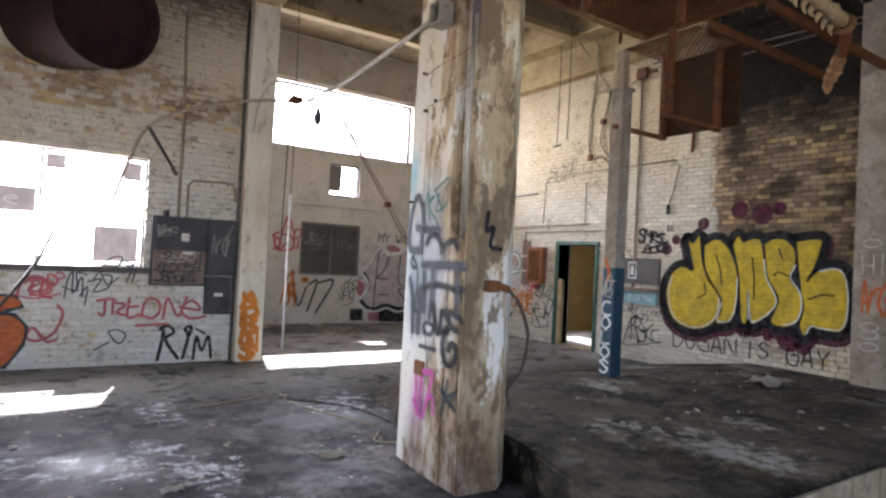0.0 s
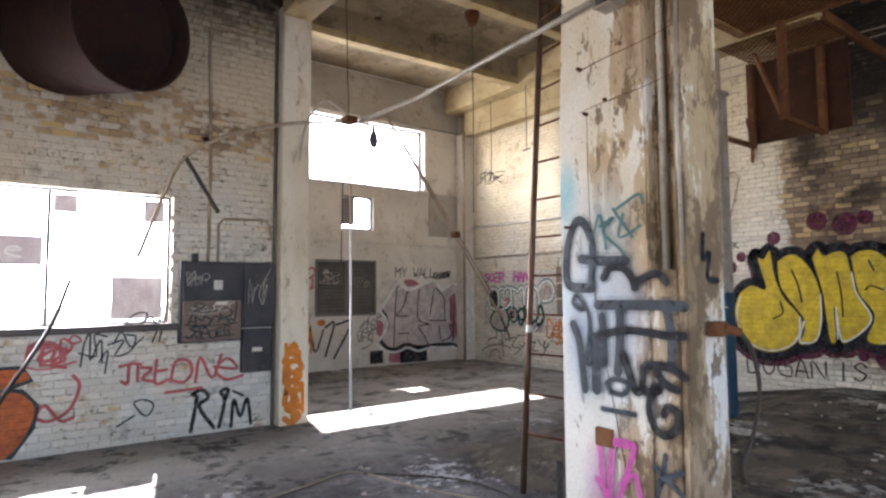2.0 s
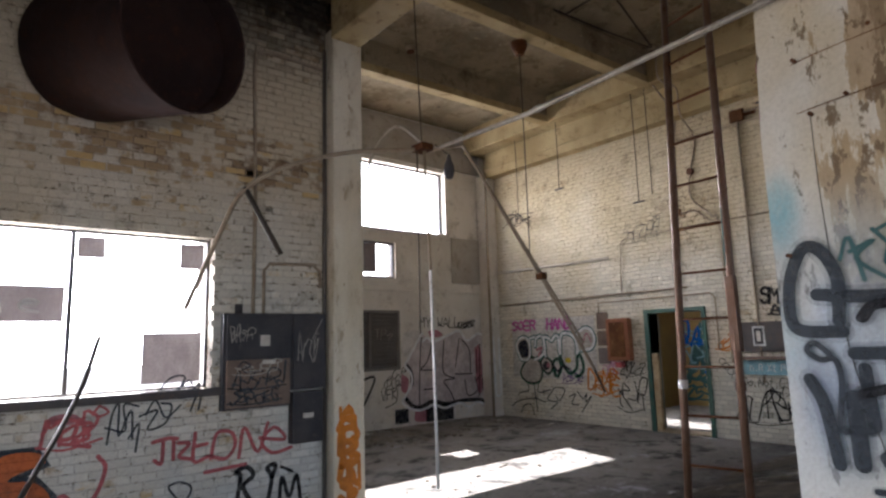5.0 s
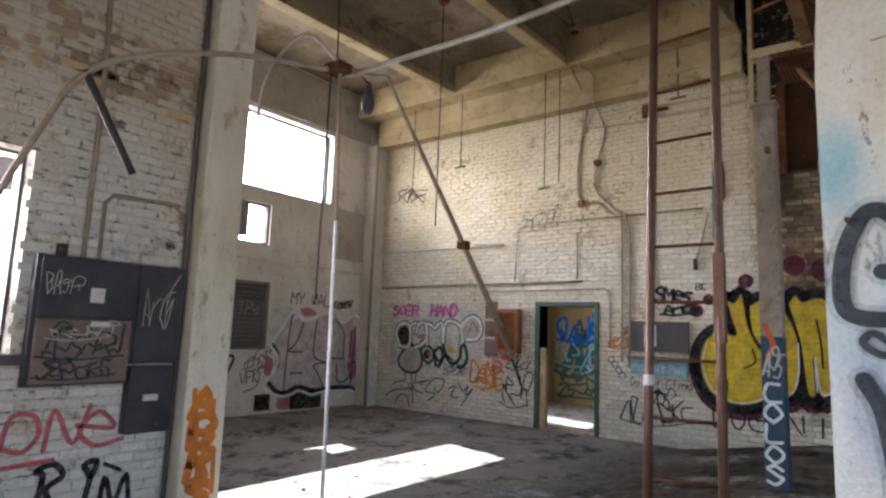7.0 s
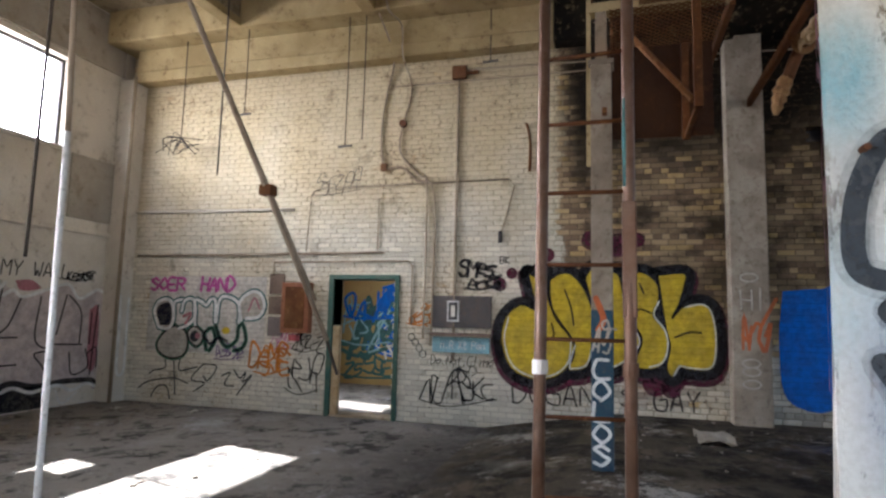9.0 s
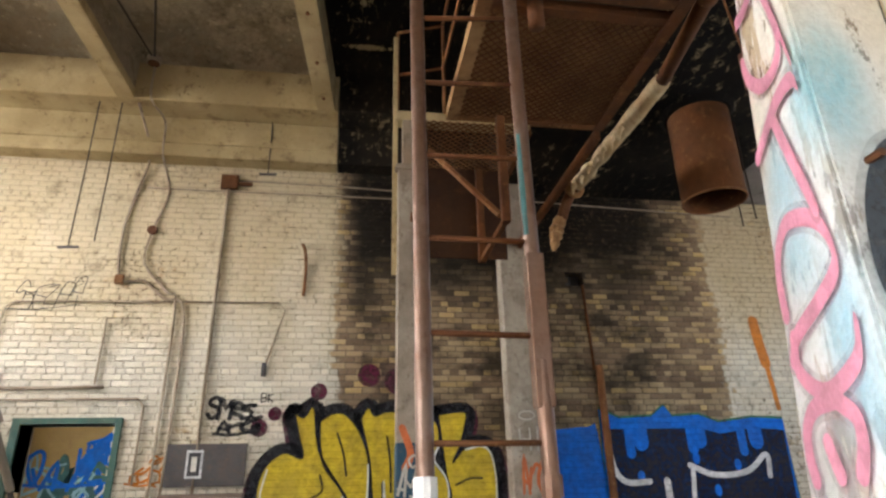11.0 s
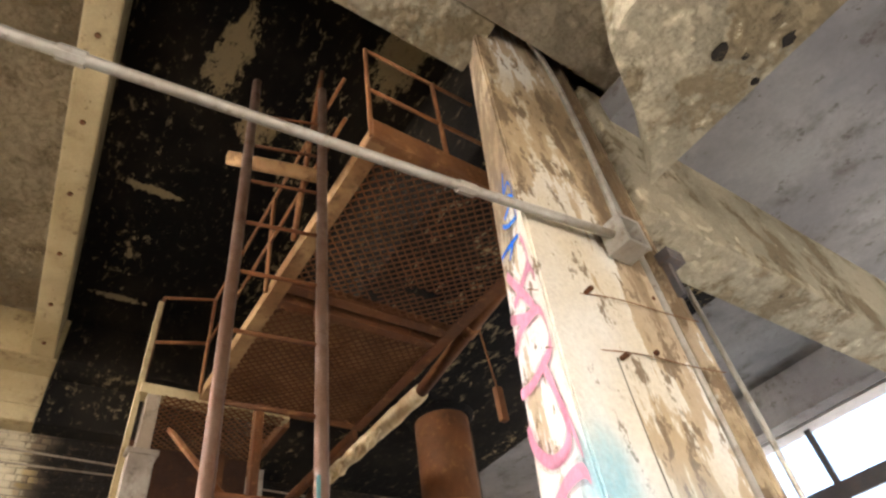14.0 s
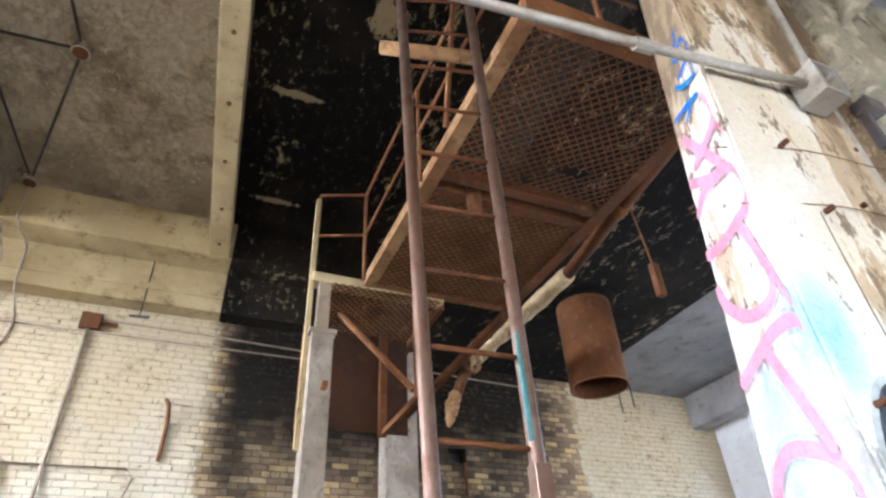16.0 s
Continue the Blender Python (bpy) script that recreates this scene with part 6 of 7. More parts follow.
SKETCH = [[(-12.21, 0.71), (-12.2, 0.58), (-12.41, 0.53), (-12.51, 0.47)], [(-12.04, 0.72), (-11.97, 0.16)], [(-11.92, 0.73), (-11.91, 0.55), (-11.58, 0.62)], [(-12.7, 0.23), (-12.52, 0.34), (-12.04, 0.42), (-11.74, 0.35)], [(-12.44, 0.11), (-12.33, 0.27), (-12.15, 0.28), (-12.07, 0.09)], [(-11.47, 0.67), (-11.68, 0.42), (-11.42, 0.37), (-11.61, 0.23)], [(-11.45, 0.67), (-11.21, 0.64), (-11.36, 0.41), (-11.45, 0.48)], [(-11.11, 0.5), (-10.95, 0.56), (-11.05, 0.37), (-10.88, 0.35)], [(-10.89, 0.61), (-10.77, 0.48), (-10.67, 0.58), (-10.71, 0.42), (-10.56, 0.54), (-10.81, 0.22)]]
SPOTS = [[(-12.35, 1.27), (-12.44, 1.5), (-12.36, 1.62), (-12.2, 1.64), (-12.14, 1.5), (-12.16, 1.3)], [(-10.68, 1.54), (-10.58, 1.75), (-10.48, 1.58)], [(-11.9, 1.43), (-11.76, 1.48), (-11.85, 1.31)]]
for k, (ink, pen) in enumerate((("teal", 0.105), ("white", 0.05))):
    sprayed("graffiti_letters", "pale bubble tag with dark green outline" if k else "", fe, ink, lambda bm, lift: [stroke(bm, fe, r, pen, lift + 0.0002 * i) for i, r in enumerate(BUBBLES)], 1 + 2 * k)
sprayed("graffiti_letters", "", fe, "pale", lambda bm, lift: [fill(bm, fe, BUBBLES[i], lift + 0.0002 * i) for i in (4, 5)] + [fill(bm, fe, ROUNDS[i], lift + 0.001 + 0.0002 * i) for i in (0, 3)], 2)
for k, (ink, pen) in enumerate((("green", 0.075), ("black", 0.03))):
    sprayed("graffiti_letters", "second round outlined tag" if k else "", fe, ink, lambda bm, lift: [stroke(bm, fe, r, pen, lift + 0.0002 * i) for i, r in enumerate(ROUNDS)], 2 + k)
sprayed("graffiti_lines", "", fe, "navy", lambda bm, lift: [fill(bm, fe, SPOTS[0], lift), fill(bm, fe, circle(-11.66, 1.11, 0.09), lift), stroke(bm, fe, [(-11.45, 1.1), (-11.36, 1.0), (-11.2, 1.1), (-11.05, 1.05)], 0.05, lift + 0.0002)], 5)
sprayed("graffiti_lines", "", fe, "rose", lambda bm, lift: [stroke(bm, fe, SPOTS[1], 0.03, lift), stroke(bm, fe, SPOTS[2], 0.05, lift + 0.0002), fill(bm, fe, circle(-11.6, 1.12, 0.05), lift + 0.0004)], 6)
sprayed("graffiti_lines", "", fe, "yellow", lambda bm, lift: [fill(bm, fe, circle(-11.08, 1.22, 0.08, 7, 0.7), lift)], 1)
sprayed("graffiti_writing", "black angular figures low on the wall", fe, "grey", lambda bm, lift: [stroke(bm, fe, r, 0.026, lift + 0.0002 * i) for i, r in enumerate(SKETCH)], 0)
sprayed("graffiti_writing", "black tags beside the door", fe, "black", lambda bm, lift: (scrawl(bm, fe, -9.95, 0.40, 0.5, 0.55, 0.026, lift, 9, 4), scrawl(bm, fe, -9.85, 0.98, 0.5, 0.2, 0.02, lift, 14, 5)), 0)
sprayed("graffiti_writing", "small purple tag", fe, "purple", lambda bm, lift: scrawl(bm, fe, -11.25, 0.78, 0.5, 0.2, 0.022, lift, 4, 5), 0)
sprayed("graffiti_writing", "bright orange tag beside the door", fe, "orange", lambda bm, lift: (letters(bm, fe, "DeMP", -10.62, 0.66, 0.38, 0.15, 0.04, lift, 0.1, 0.1, 0.08, 8), scrawl(bm, fe, -10.5, 0.62, 0.55, 0.3, 0.035, lift, 17, 4)), 1)
sprayed("graffiti_writing", "", fe, "magenta", lambda bm, lift: scrawl(bm, fe, -10.25, 0.98, 0.35, 0.26, 0.014, lift, 19, 3), 0)

# blue piece and rust streak
top_edge = [(-2.42, 2.20), (-2.15, 2.08), (-1.72, 2.10), (-1.52, 2.24), (-1.42, 2.10), (-1.05, 2.12), (-0.78, 2.02), (-0.3, 2.08), (0.15, 2.06)]
sprayed("graffiti_cloud", "", fe, "green", lambda bm, lift: fill(bm, fe, [(a, b + 0.03) for a, b in top_edge] + [(0.18, 0.42), (-2.47, 0.42)], lift, False), 0)
sprayed("graffiti_field", "bright blue painted field with black centre", fe, "blue", lambda bm, lift: (fill(bm, fe, top_edge + [(0.15, 0.45), (-2.42, 0.45)], lift, False), fill(bm, fe, [(-3.02, 1.95), (-2.6, 1.98), (-2.46, 1.9), (-2.46, 0.6), (-3.0, 0.6), (-3.08, 1.3)], lift)), 1)
sprayed("graffiti_field", "", fe, "navy", lambda bm, lift: fill(bm, fe, [(a * 0.985 - 0.02, min(b - 0.14 + 0.05 * (i % 2), 1.95)) for i, (a, b) in enumerate(top_edge)] + [(0.10, 0.5), (-2.36, 0.5)], lift, False), 2)
sprayed("graffiti_drips", "", fe, "blue", lambda bm, lift: [stroke(bm, fe, [(u, 1.95), (u, 1.95 - d), (u + 0.005, 1.90 - d)], w, lift + 0.0002 * i, False) for i, (u, d, w) in enumerate(((-2.05, 0.25, 0.12), (-1.9, 0.12, 0.2), (-1.2, 0.2, 0.14), (-1.1, 0.1, 0.2), (-0.5, 0.24, 0.12), (-0.3, 0.12, 0.2)))] + [fill(bm, fe, circle(u, v, 0.05, 7, 1.4), lift + 0.0018) for u, v in ((-1.95, 1.38), (-1.18, 1.58), (-0.62, 1.5), (-0.95, 1.2))], 3)
sprayed("graffiti_letters", "white curved letter strokes on the blue piece", fe, "white", lambda bm, lift: (stroke(bm, fe, [(-2.36, 2.0), (-2.30, 1.5), (-2.15, 1.32), (-1.85, 1.32)], 0.07, lift), stroke(bm, fe, [(-1.62, 1.32), (-1.6, 0.9), (-1.5, 0.6)], 0.09, lift + 0.0002), stroke(bm, fe, [(-1.28, 1.5), (-0.95, 1.38), (-0.5, 1.42), (-0.2, 1.62), (-0.2, 1.36)], 0.07, lift + 0.0004), stroke(bm, fe, [(-1.25, 1.48), (-1.25, 0.9), (-0.7, 0.7)], 0.06, lift + 0.0006)), 4)
sprayed("stain", "orange rust streak on the painted brick", fe, "orange", lambda bm, lift: (stroke(bm, fe, [(0.02, 3.40), (0.04, 3.1), (0.08, 2.8)], 0.15, lift, False), stroke(bm, fe, [(0.08, 2.85), (0.11, 2.5), (0.13, 2.2)], 0.07, lift + 0.0003, False)), 0)
fp = Face((8.86, 0, 0), (0, -1, 0), east_pilaster, 0.004)
sprayed("graffiti_writing", "pale green scrawl down the wall column", fp, "pale", lambda bm, lift: [stroke(bm, fp, circle(-3.45, z, 0.10, 7, 0.5) + [(-3.35, z)], 0.02, lift + 0.0002 * i) for i, z in enumerate((2.1, 1.05, 0.95, 0.8))] + [letters(bm, fp, "HI", -3.55, 1.7, 0.25, 0.12, 0.02, lift, 0, 0.3, 0.05, 2)], 0)
sprayed("graffiti_writing", "", fp, "rust orange", lambda bm, lift: scrawl(bm, fp, -3.55, 1.2, 0.25, 0.5, 0.04, lift, 8, 3), 0)

# north wall
fn = Face((0, NORTH, 0), (1, 0, 0), wall_north)
FAT = [[(-1.43, 0.06), (-1.45, 0.58), (-1.41, 0.82), (-1.27, 0.87), (-1.14, 0.79), (-1.06, 0.06)], [(-1.1, 0.79), (-1, 0.89), (-0.79, 0.87), (-0.75, 0.74), (-0.81, 0.47), (-0.79, 0.06), (-1.01, 0.06)], [(-0.75, 0.74), (-0.71, 0.9), (-0.58, 0.9), (-0.54, 0.74), (-0.49, 0.06), (-0.7, 0.06)], [(-0.55, 0.85), (-0.42, 0.88), (-0.36, 0.74), (-0.36, 0.06), (-0.46, 0.06)], [(-0.37, 0.74), (-0.25, 0.88), (-0.03, 0.88), (0.04, 0.79), (-0.12, 0.74), (-0.2, 0.68), (-0.03, 0.65), (0.09, 0.51), (0.06, 0.31), (-0.1, 0.06), (-0.32, 0.06)]]
PURPLE = [[(-1.23, 0.74), (-1.05, 0.74), (-0.94, 0.47), (-1.02, 0.31), (-1.15, 0.37)], [(-0.91, 0.63), (-0.74, 0.68), (-0.58, 0.65), (-0.57, 0.41), (-0.81, 0.47)], [(-0.66, 0.47), (-0.49, 0.41), (-0.47, 0.24), (-0.68, 0.25)]]
RED = [[(0.01, 1.02), (0.06, 1.11), (0.15, 1.08), (0.11, 0.97), (0.22, 0.97), (0.27, 1.11), (0.34, 0.97)], [(0.29, 0.94), (0.23, 0.91), (0.35, 0.88)], [(0.42, 0.79), (0.48, 0.68), (0.4, 0.45), (0.23, 0.35), (0.11, 0.4), (0.18, 0.51), (0.32, 0.34), (0.43, 0.36)], [(0.85, 0.85), (0.97, 0.87), (1.06, 0.86)], [(0.94, 0.85), (0.93, 0.66), (0.87, 0.69)], [(1.03, 0.86), (1.03, 0.68)], [(1.07, 0.82), (1.17, 0.8), (1.08, 0.7), (1.19, 0.66)], [(1.22, 0.89), (1.21, 0.64), (1.34, 0.66)], [(1.22, 0.77), (1.33, 0.78)], [(1.37, 0.64), (1.42, 0.86), (1.56, 0.86), (1.6, 0.73), (1.51, 0.62), (1.37, 0.66)], [(1.64, 0.61), (1.69, 0.89), (1.83, 0.64), (1.93, 0.91)], [(1.85, 0.77), (2.12, 0.73), (2, 0.86), (1.87, 0.73), (1.99, 0.61), (2.19, 0.64)], [(1.32, 0.52), (1.71, 0.54)]]
LOOPY = [[(0.48, 0.88), (0.51, 1.12), (0.56, 1.21), (0.57, 0.94), (0.66, 1.15), (0.68, 0.91)], [(0.65, 0.91), (0.73, 1.03), (0.71, 0.79)], [(0.73, 1.09), (0.88, 1.13), (0.8, 0.97), (0.95, 1.01), (1, 1.16), (0.91, 1.19)], [(0.84, 1.25), (0.98, 1.41), (1.11, 1.41), (1.03, 1.25), (1.13, 1.23), (1.25, 1.35), (1.17, 1.1)], [(1.3, 1.42), (1.24, 1.1)], [(1.08, 0.32), (1, 0.44), (1.1, 0.47), (1.2, 0.4), (1.14, 0.29), (1.06, 0.33)], [(0.93, 0.26), (1.01, 0.31), (0.84, 0.21)]]
sprayed("graffiti_letters", "", fn, "grey", lambda bm, lift: [stroke(bm, fn, r + [r[0]], 0.10, lift + 0.0003 * i, False) for i, r in enumerate(FAT)], 0)
sprayed("graffiti_letters", "orange bubble lettering with dark outline under the window", fn, "rust orange", lambda bm, lift: [fill(bm, fn, r, lift + 0.0003 * i) for i, r in enumerate(FAT)], 1)
sprayed("graffiti_lines", "", fn, "purple", lambda bm, lift: [fill(bm, fn, r, lift + 0.0002 * i) for i, r in enumerate(PURPLE)] + [stroke(bm, fn, [(-1.1, 0.75), (-0.95, 0.5), (-0.8, 0.6), (-0.6, 0.35), (-0.4, 0.45)], 0.05, lift + 0.0008)], 2)
sprayed("graffiti_writing", "pinkish red lettering on whitewashed brick", fn, "red", lambda bm, lift: [stroke(bm, fn, r, 0.036, lift + 0.0001 * (i % 9)) for i, r in enumerate(RED)] + [scrawl(bm, fn, 0.0, 0.92, 0.42, 0.22, 0.03, lift + 0.001, 23, 4)], 0)
sprayed("graffiti_writing", "grey looping tag under the window", fn, "grey", lambda bm, lift: [stroke(bm, fn, r, 0.02, lift + 0.0002 * i) for i, r in enumerate(LOOPY)] + [stroke(bm, fn, r, 0.018, lift + 0.002) for r in ([(0.46, 1.02), (0.62, 0.98), (0.6, 1.2), (0.72, 1.18)], [(0.9, 1.3), (1.05, 1.3), (1.15, 1.38), (1.22, 1.22)], [(0.78, 1.1), (0.86, 1.22), (0.95, 1.06), (1.08, 1.16)])], 0)
sprayed("graffiti_writing", "black tag low on the whitewashed brick", fn, "black", lambda bm, lift: (stroke(bm, fn, [(1.60, 0.05), (1.66, 0.42), (1.61, 0.47), (1.72, 0.51), (1.79, 0.42), (1.69, 0.32), (1.86, 0.06)], 0.045, lift), stroke(bm, fn, [(1.92, 0.06), (1.98, 0.36), (1.93, 0.47), (2.02, 0.49), (1.99, 0.38)], 0.045, lift + 0.0003), stroke(bm, fn, [(2.06, 0.05), (2.09, 0.36), (2.17, 0.15), (2.25, 0.36), (2.30, 0.05)], 0.04, lift + 0.0006), stroke(bm, fn, [(2.08, 0.46), (2.2, 0.4)], 0.03, lift), letters(bm, fn, "F", -1.55, 0.72, 0.26, 0.14, 0.04, lift, 0, 0.2, 0.03, 1)), 0)
sprayed("stain", "dirty red blot on the brick", fn, "rose", lambda bm, lift: fill(bm, fn, circle(0.15, 1.12, 0.12, 8, 0.4), lift), 0)
fw = Face((0, WF + 0.012, 0), (1, 0, 0), window_1, 0.003)
sprayed("pane_lettering", "white letters on the painted panes", fw, "white", lambda bm, lift: (letters(bm, fw, "Sone", -0.98, 2.02, 0.16, 0.13, 0.024, lift, 0, 1.0, 0.03, 3), letters(bm, fw, "S", -1.0, 1.74, 0.13, 0.1, 0.024, lift, 0, 0.3, 0.03, 2), letters(bm, fw, "V", -0.97, 1.5, 0.1, 0.08, 0.03, lift, 0, 0.3, 0.0, 2)), 0)
fb = Face((0, NORTH - 0.12, 0), (1, 0, 0), panel, 0.002)
sprayed("scrawl", "pale scratched scrawl on the covers", fb, "grey", lambda bm, lift: (scrawl(bm, fb, 1.5, 1.3, 0.55, 0.18, 0.02, lift, 3, 6), scrawl(bm, fb, 1.5, 1.14, 0.5, 0.1, 0.02, lift, 5, 6)), 0)
sprayed("scrawl", "", fb, "pale", lambda bm, lift: (scrawl(bm, fb, 1.5, 1.75, 0.2, 0.12, 0.008, lift, 7, 4), scrawl(bm, fb, 2.2, 1.5, 0.25, 0.35, 0.008, lift, 8, 4), scrawl(bm, fb, 1.55, 1.42, 0.4, 0.1, 0.012, lift, 9, 5)), 0)
fpil = Face((0, 8.93, 0), (1, 0, 0), pilaster, 0.004)
sprayed("graffiti_writing", "orange dripping letters on the pilaster foot", fpil, "orange", lambda bm, lift: (letters(bm, fpil, "ABRS", 2.65, 0.80, 0.22, 0.18, 0.075, lift, 0.15, 0.15, 0.1, 4, True), [stroke(bm, fpil, [(u, z), (u + 0.01, z - d)], 0.045, lift + 0.0015, False) for u, z, d in ((2.66, 1.0, 0.3), (2.74, 0.45, 0.4), (2.70, 0.8, 0.4), (2.78, 0.6, 0.5), (2.84, 0.9, 0.3), (2.88, 0.5, 0.35))]), 0)

# plaster bay
fbay = Face((0, BAY, 0), (1, 0, 0), wall_bay, 0.005)
BODY = [[(7.15, 1.83), (7.01, 1.68), (6.77, 1.34), (6.68, 1.2), (6.83, 1.03), (6.84, 0.82), (6.69, 0.61), (6.63, 0.48), (7, 0.33), (7.42, 0.39), (7.68, 0.3), (8.16, 0.35), (8.66, 0.33), (8.88, 0.29), (8.96, 1.78), (8.74, 1.83), (8.39, 1.71), (8.18, 1.87), (7.65, 1.73), (7.42, 1.69)]]
RIM = [[(7.15, 1.86), (7.01, 1.68), (6.77, 1.34), (6.68, 1.2), (6.83, 1.03), (6.84, 0.82), (6.69, 0.61), (6.6, 0.48), (6.74, 0.36), (7, 0.28), (7.22, 0.31), (7.42, 0.36), (7.68, 0.27), (7.91, 0.3), (8.16, 0.33), (8.4, 0.23), (8.66, 0.31), (8.88, 0.25)], [(7.14, 1.68), (7.28, 1.76), (7.42, 1.67), (7.65, 1.73), (7.9, 1.82), (8.18, 1.89), (8.39, 1.68), (8.61, 1.77), (8.74, 1.83), (8.93, 1.8)]]
SHADE = [[(6.69, 0.54), (6.86, 0.38), (7.07, 0.34), (7.37, 0.43), (7.76, 0.35), (8.24, 0.38), (8.71, 0.36), (8.88, 0.31)], [(6.72, 1.2), (6.84, 1.05), (6.85, 0.82)]]
BONES = [[(7.12, 1.77), (7.07, 1.27), (7.03, 0.35)], [(7.42, 1.67), (7.26, 1.26), (7.09, 1.1), (7.41, 1.08)], [(7.73, 1.67), (7.68, 1.12), (7.78, 0.94), (8.02, 0.87), (7.7, 0.83), (7.85, 0.64), (8, 0.36)], [(8.17, 1.72), (8.04, 1.11)], [(8.22, 1.72), (8.46, 1.46), (8.47, 0.96)], [(8.02, 0.96), (8.52, 0.94)], [(8.3, 0.82), (8.38, 0.48), (8.67, 0.58), (8.6, 0.86)], [(8.78, 1.58), (8.72, 0.45)], [(8.67, 1.45), (8.66, 0.95)], [(8.86, 0.56), (8.81, 0.88), (8.65, 0.8)], [(7.16, 0.69), (7.43, 0.69)]]
BLUSH = [[(6.63, 1.84), (6.82, 1.91), (7.12, 1.88), (6.96, 1.68), (6.74, 1.38), (6.64, 1.5)], [(6.6, 1.04), (6.77, 0.92), (6.71, 0.66), (6.58, 0.73)], [(6.92, 0.27), (7.29, 0.28), (7.21, 0.05), (6.92, 0.08)]]
sprayed("graffiti_cloud", "", fbay, "rose", lambda bm, lift: [fill(bm, fbay, r, lift + 0.0002 * i) for i, r in enumerate(BLUSH[1:])], 1)
sprayed("graffiti_cloud", "", fbay, "faded", lambda bm, lift: fill(bm, fbay, BLUSH[0], lift), 1)
sprayed("graffiti_letters", "faded pinkish block lettering with black and white outline", fbay, "blush", lambda bm, lift: fill(bm, fbay, BODY[0], lift), 2)
sprayed("graffiti_lines", "", fbay, "rose", lambda bm, lift: (fill(bm, fbay, [(8.62, 1.5), (8.80, 1.52), (8.82, 0.6), (8.66, 0.6)], lift), fill(bm, fbay, [(7.3, 1.9), (7.55, 1.92), (7.7, 1.80), (7.4, 1.76)], lift)), 3)
sprayed("graffiti_lines", "", fbay, "black", lambda bm, lift: [stroke(bm, fbay, [(min(u, 8.84), v) for u, v in r], 0.028, lift + 0.0002 * i) for i, r in enumerate(BONES)] + [stroke(bm, fbay, [(min(u, 8.84), v) for u, v in r], 0.085, lift + 0.003 + 0.0002 * i) for i, r in enumerate(SHADE)], 4)
sprayed("graffiti_lines", "white outline of the block lettering", fbay, "white", lambda bm, lift: [stroke(bm, fbay, [(min(u, 8.84), v) for u, v in r], 0.05, lift + 0.0002 * i) for i, r in enumerate(RIM)] + [stroke(bm, fbay, r, 0.02, lift + 0.0006) for r in ([(7.99, 0.24), (7.99, 0.03)], [(8.11, 0.26), (8.24, 0.04), (8.5, 0.2)])], 6)
fcp = Face((0, 13.0, 0), (1, 0, 0), corner, 0.004)
sprayed("graffiti_lines", "white letter outline on the corner pilaster", fcp, "white", lambda bm, lift: stroke(bm, fcp, [(8.90, 1.75), (8.92, 1.2), (8.93, 0.53), (9.02, 0.43), (9.09, 0.56), (9.08, 1.2), (9.08, 1.7)], 0.045, lift), 0)
sprayed("graffiti_writing", "black handwriting above the block lettering", fbay, "black", lambda bm, lift: (letters(bm, fbay, "MY WALL", 7.08, 1.98, 0.21, 0.13, 0.024, lift, 0.08, 0.25, 0.04, 3), scrawl(bm, fbay, 8.15, 1.98, 0.45, 0.12, 0.03, lift, 6, 5),
    stroke(bm, fbay, [(5.35, 0.9), (5.55, 0.98), (5.35, 0.3)], 0.05, lift), stroke(bm, fbay, [(5.0, 0.95), (5.12, 0.4), (5.3, 0.85)], 0.04, lift), stroke(bm, fbay, [(5.6, 0.95), (5.95, 0.98), (5.55, 0.25)], 0.05, lift), letters(bm, fbay, "VFK", 6.1, 0.55, 0.2, 0.11, 0.02, lift, 0, 0.2, 0.05, 4), scrawl(bm, fbay, 6.15, 0.8, 0.45, 0.28, 0.02, lift, 12, 5), stroke(bm, fbay, [(6.5, 0.75), (6.45, 0.5), (6.2, 0.4)], 0.018, lift)), 0)
sprayed("graffiti_writing", "red scrawl beside the louvre", fbay, "red", lambda bm, lift: (scrawl(bm, fbay, 4.5, 1.7, 0.55, 0.5, 0.05, lift, 15, 4), stroke(bm, fbay, [(4.95, 1.2), (5.0, 0.6)], 0.06, lift)), 0)
sprayed("graffiti_writing", "orange spot of paint", fbay, "orange", lambda bm, lift: (fill(bm, fbay, circle(5.25, 1.0, 0.1, 8, 0.7), lift), scrawl(bm, fbay, 4.7, 0.5, 0.3, 0.6, 0.05, lift, 16, 3)), 1)
# Low holes drawn as flat black; the dark of their inside is painted on.
sprayed("opening_low", "flat black patches standing for low holes at the wall foot", fbay, "black", lambda bm, lift: (fill(bm, fbay, [(6.42, 0.06), (6.75, 0.06), (6.75, 0.34), (6.42, 0.34)], lift, False), fill(bm, fbay, [(7.2, 0.02), (7.95, 0.02), (7.95, 0.36), (7.2, 0.36)], lift, False)), 3)
fl = Face((0, BAY - 0.03, 0), (1, 0, 0), louvre, 0.004)
sprayed("scrawl", "white chalk scrawl over the slats", fl, "pale", lambda bm, lift: (letters(bm, fl, "TPo", 5.95, 1.74, 0.2, 0.12, 0.014, lift, 0, 0.2, 0.12, 3), scrawl(bm, fl, 5.2, 1.85, 0.4, 0.2, 0.016, lift, 5, 4)), 0)

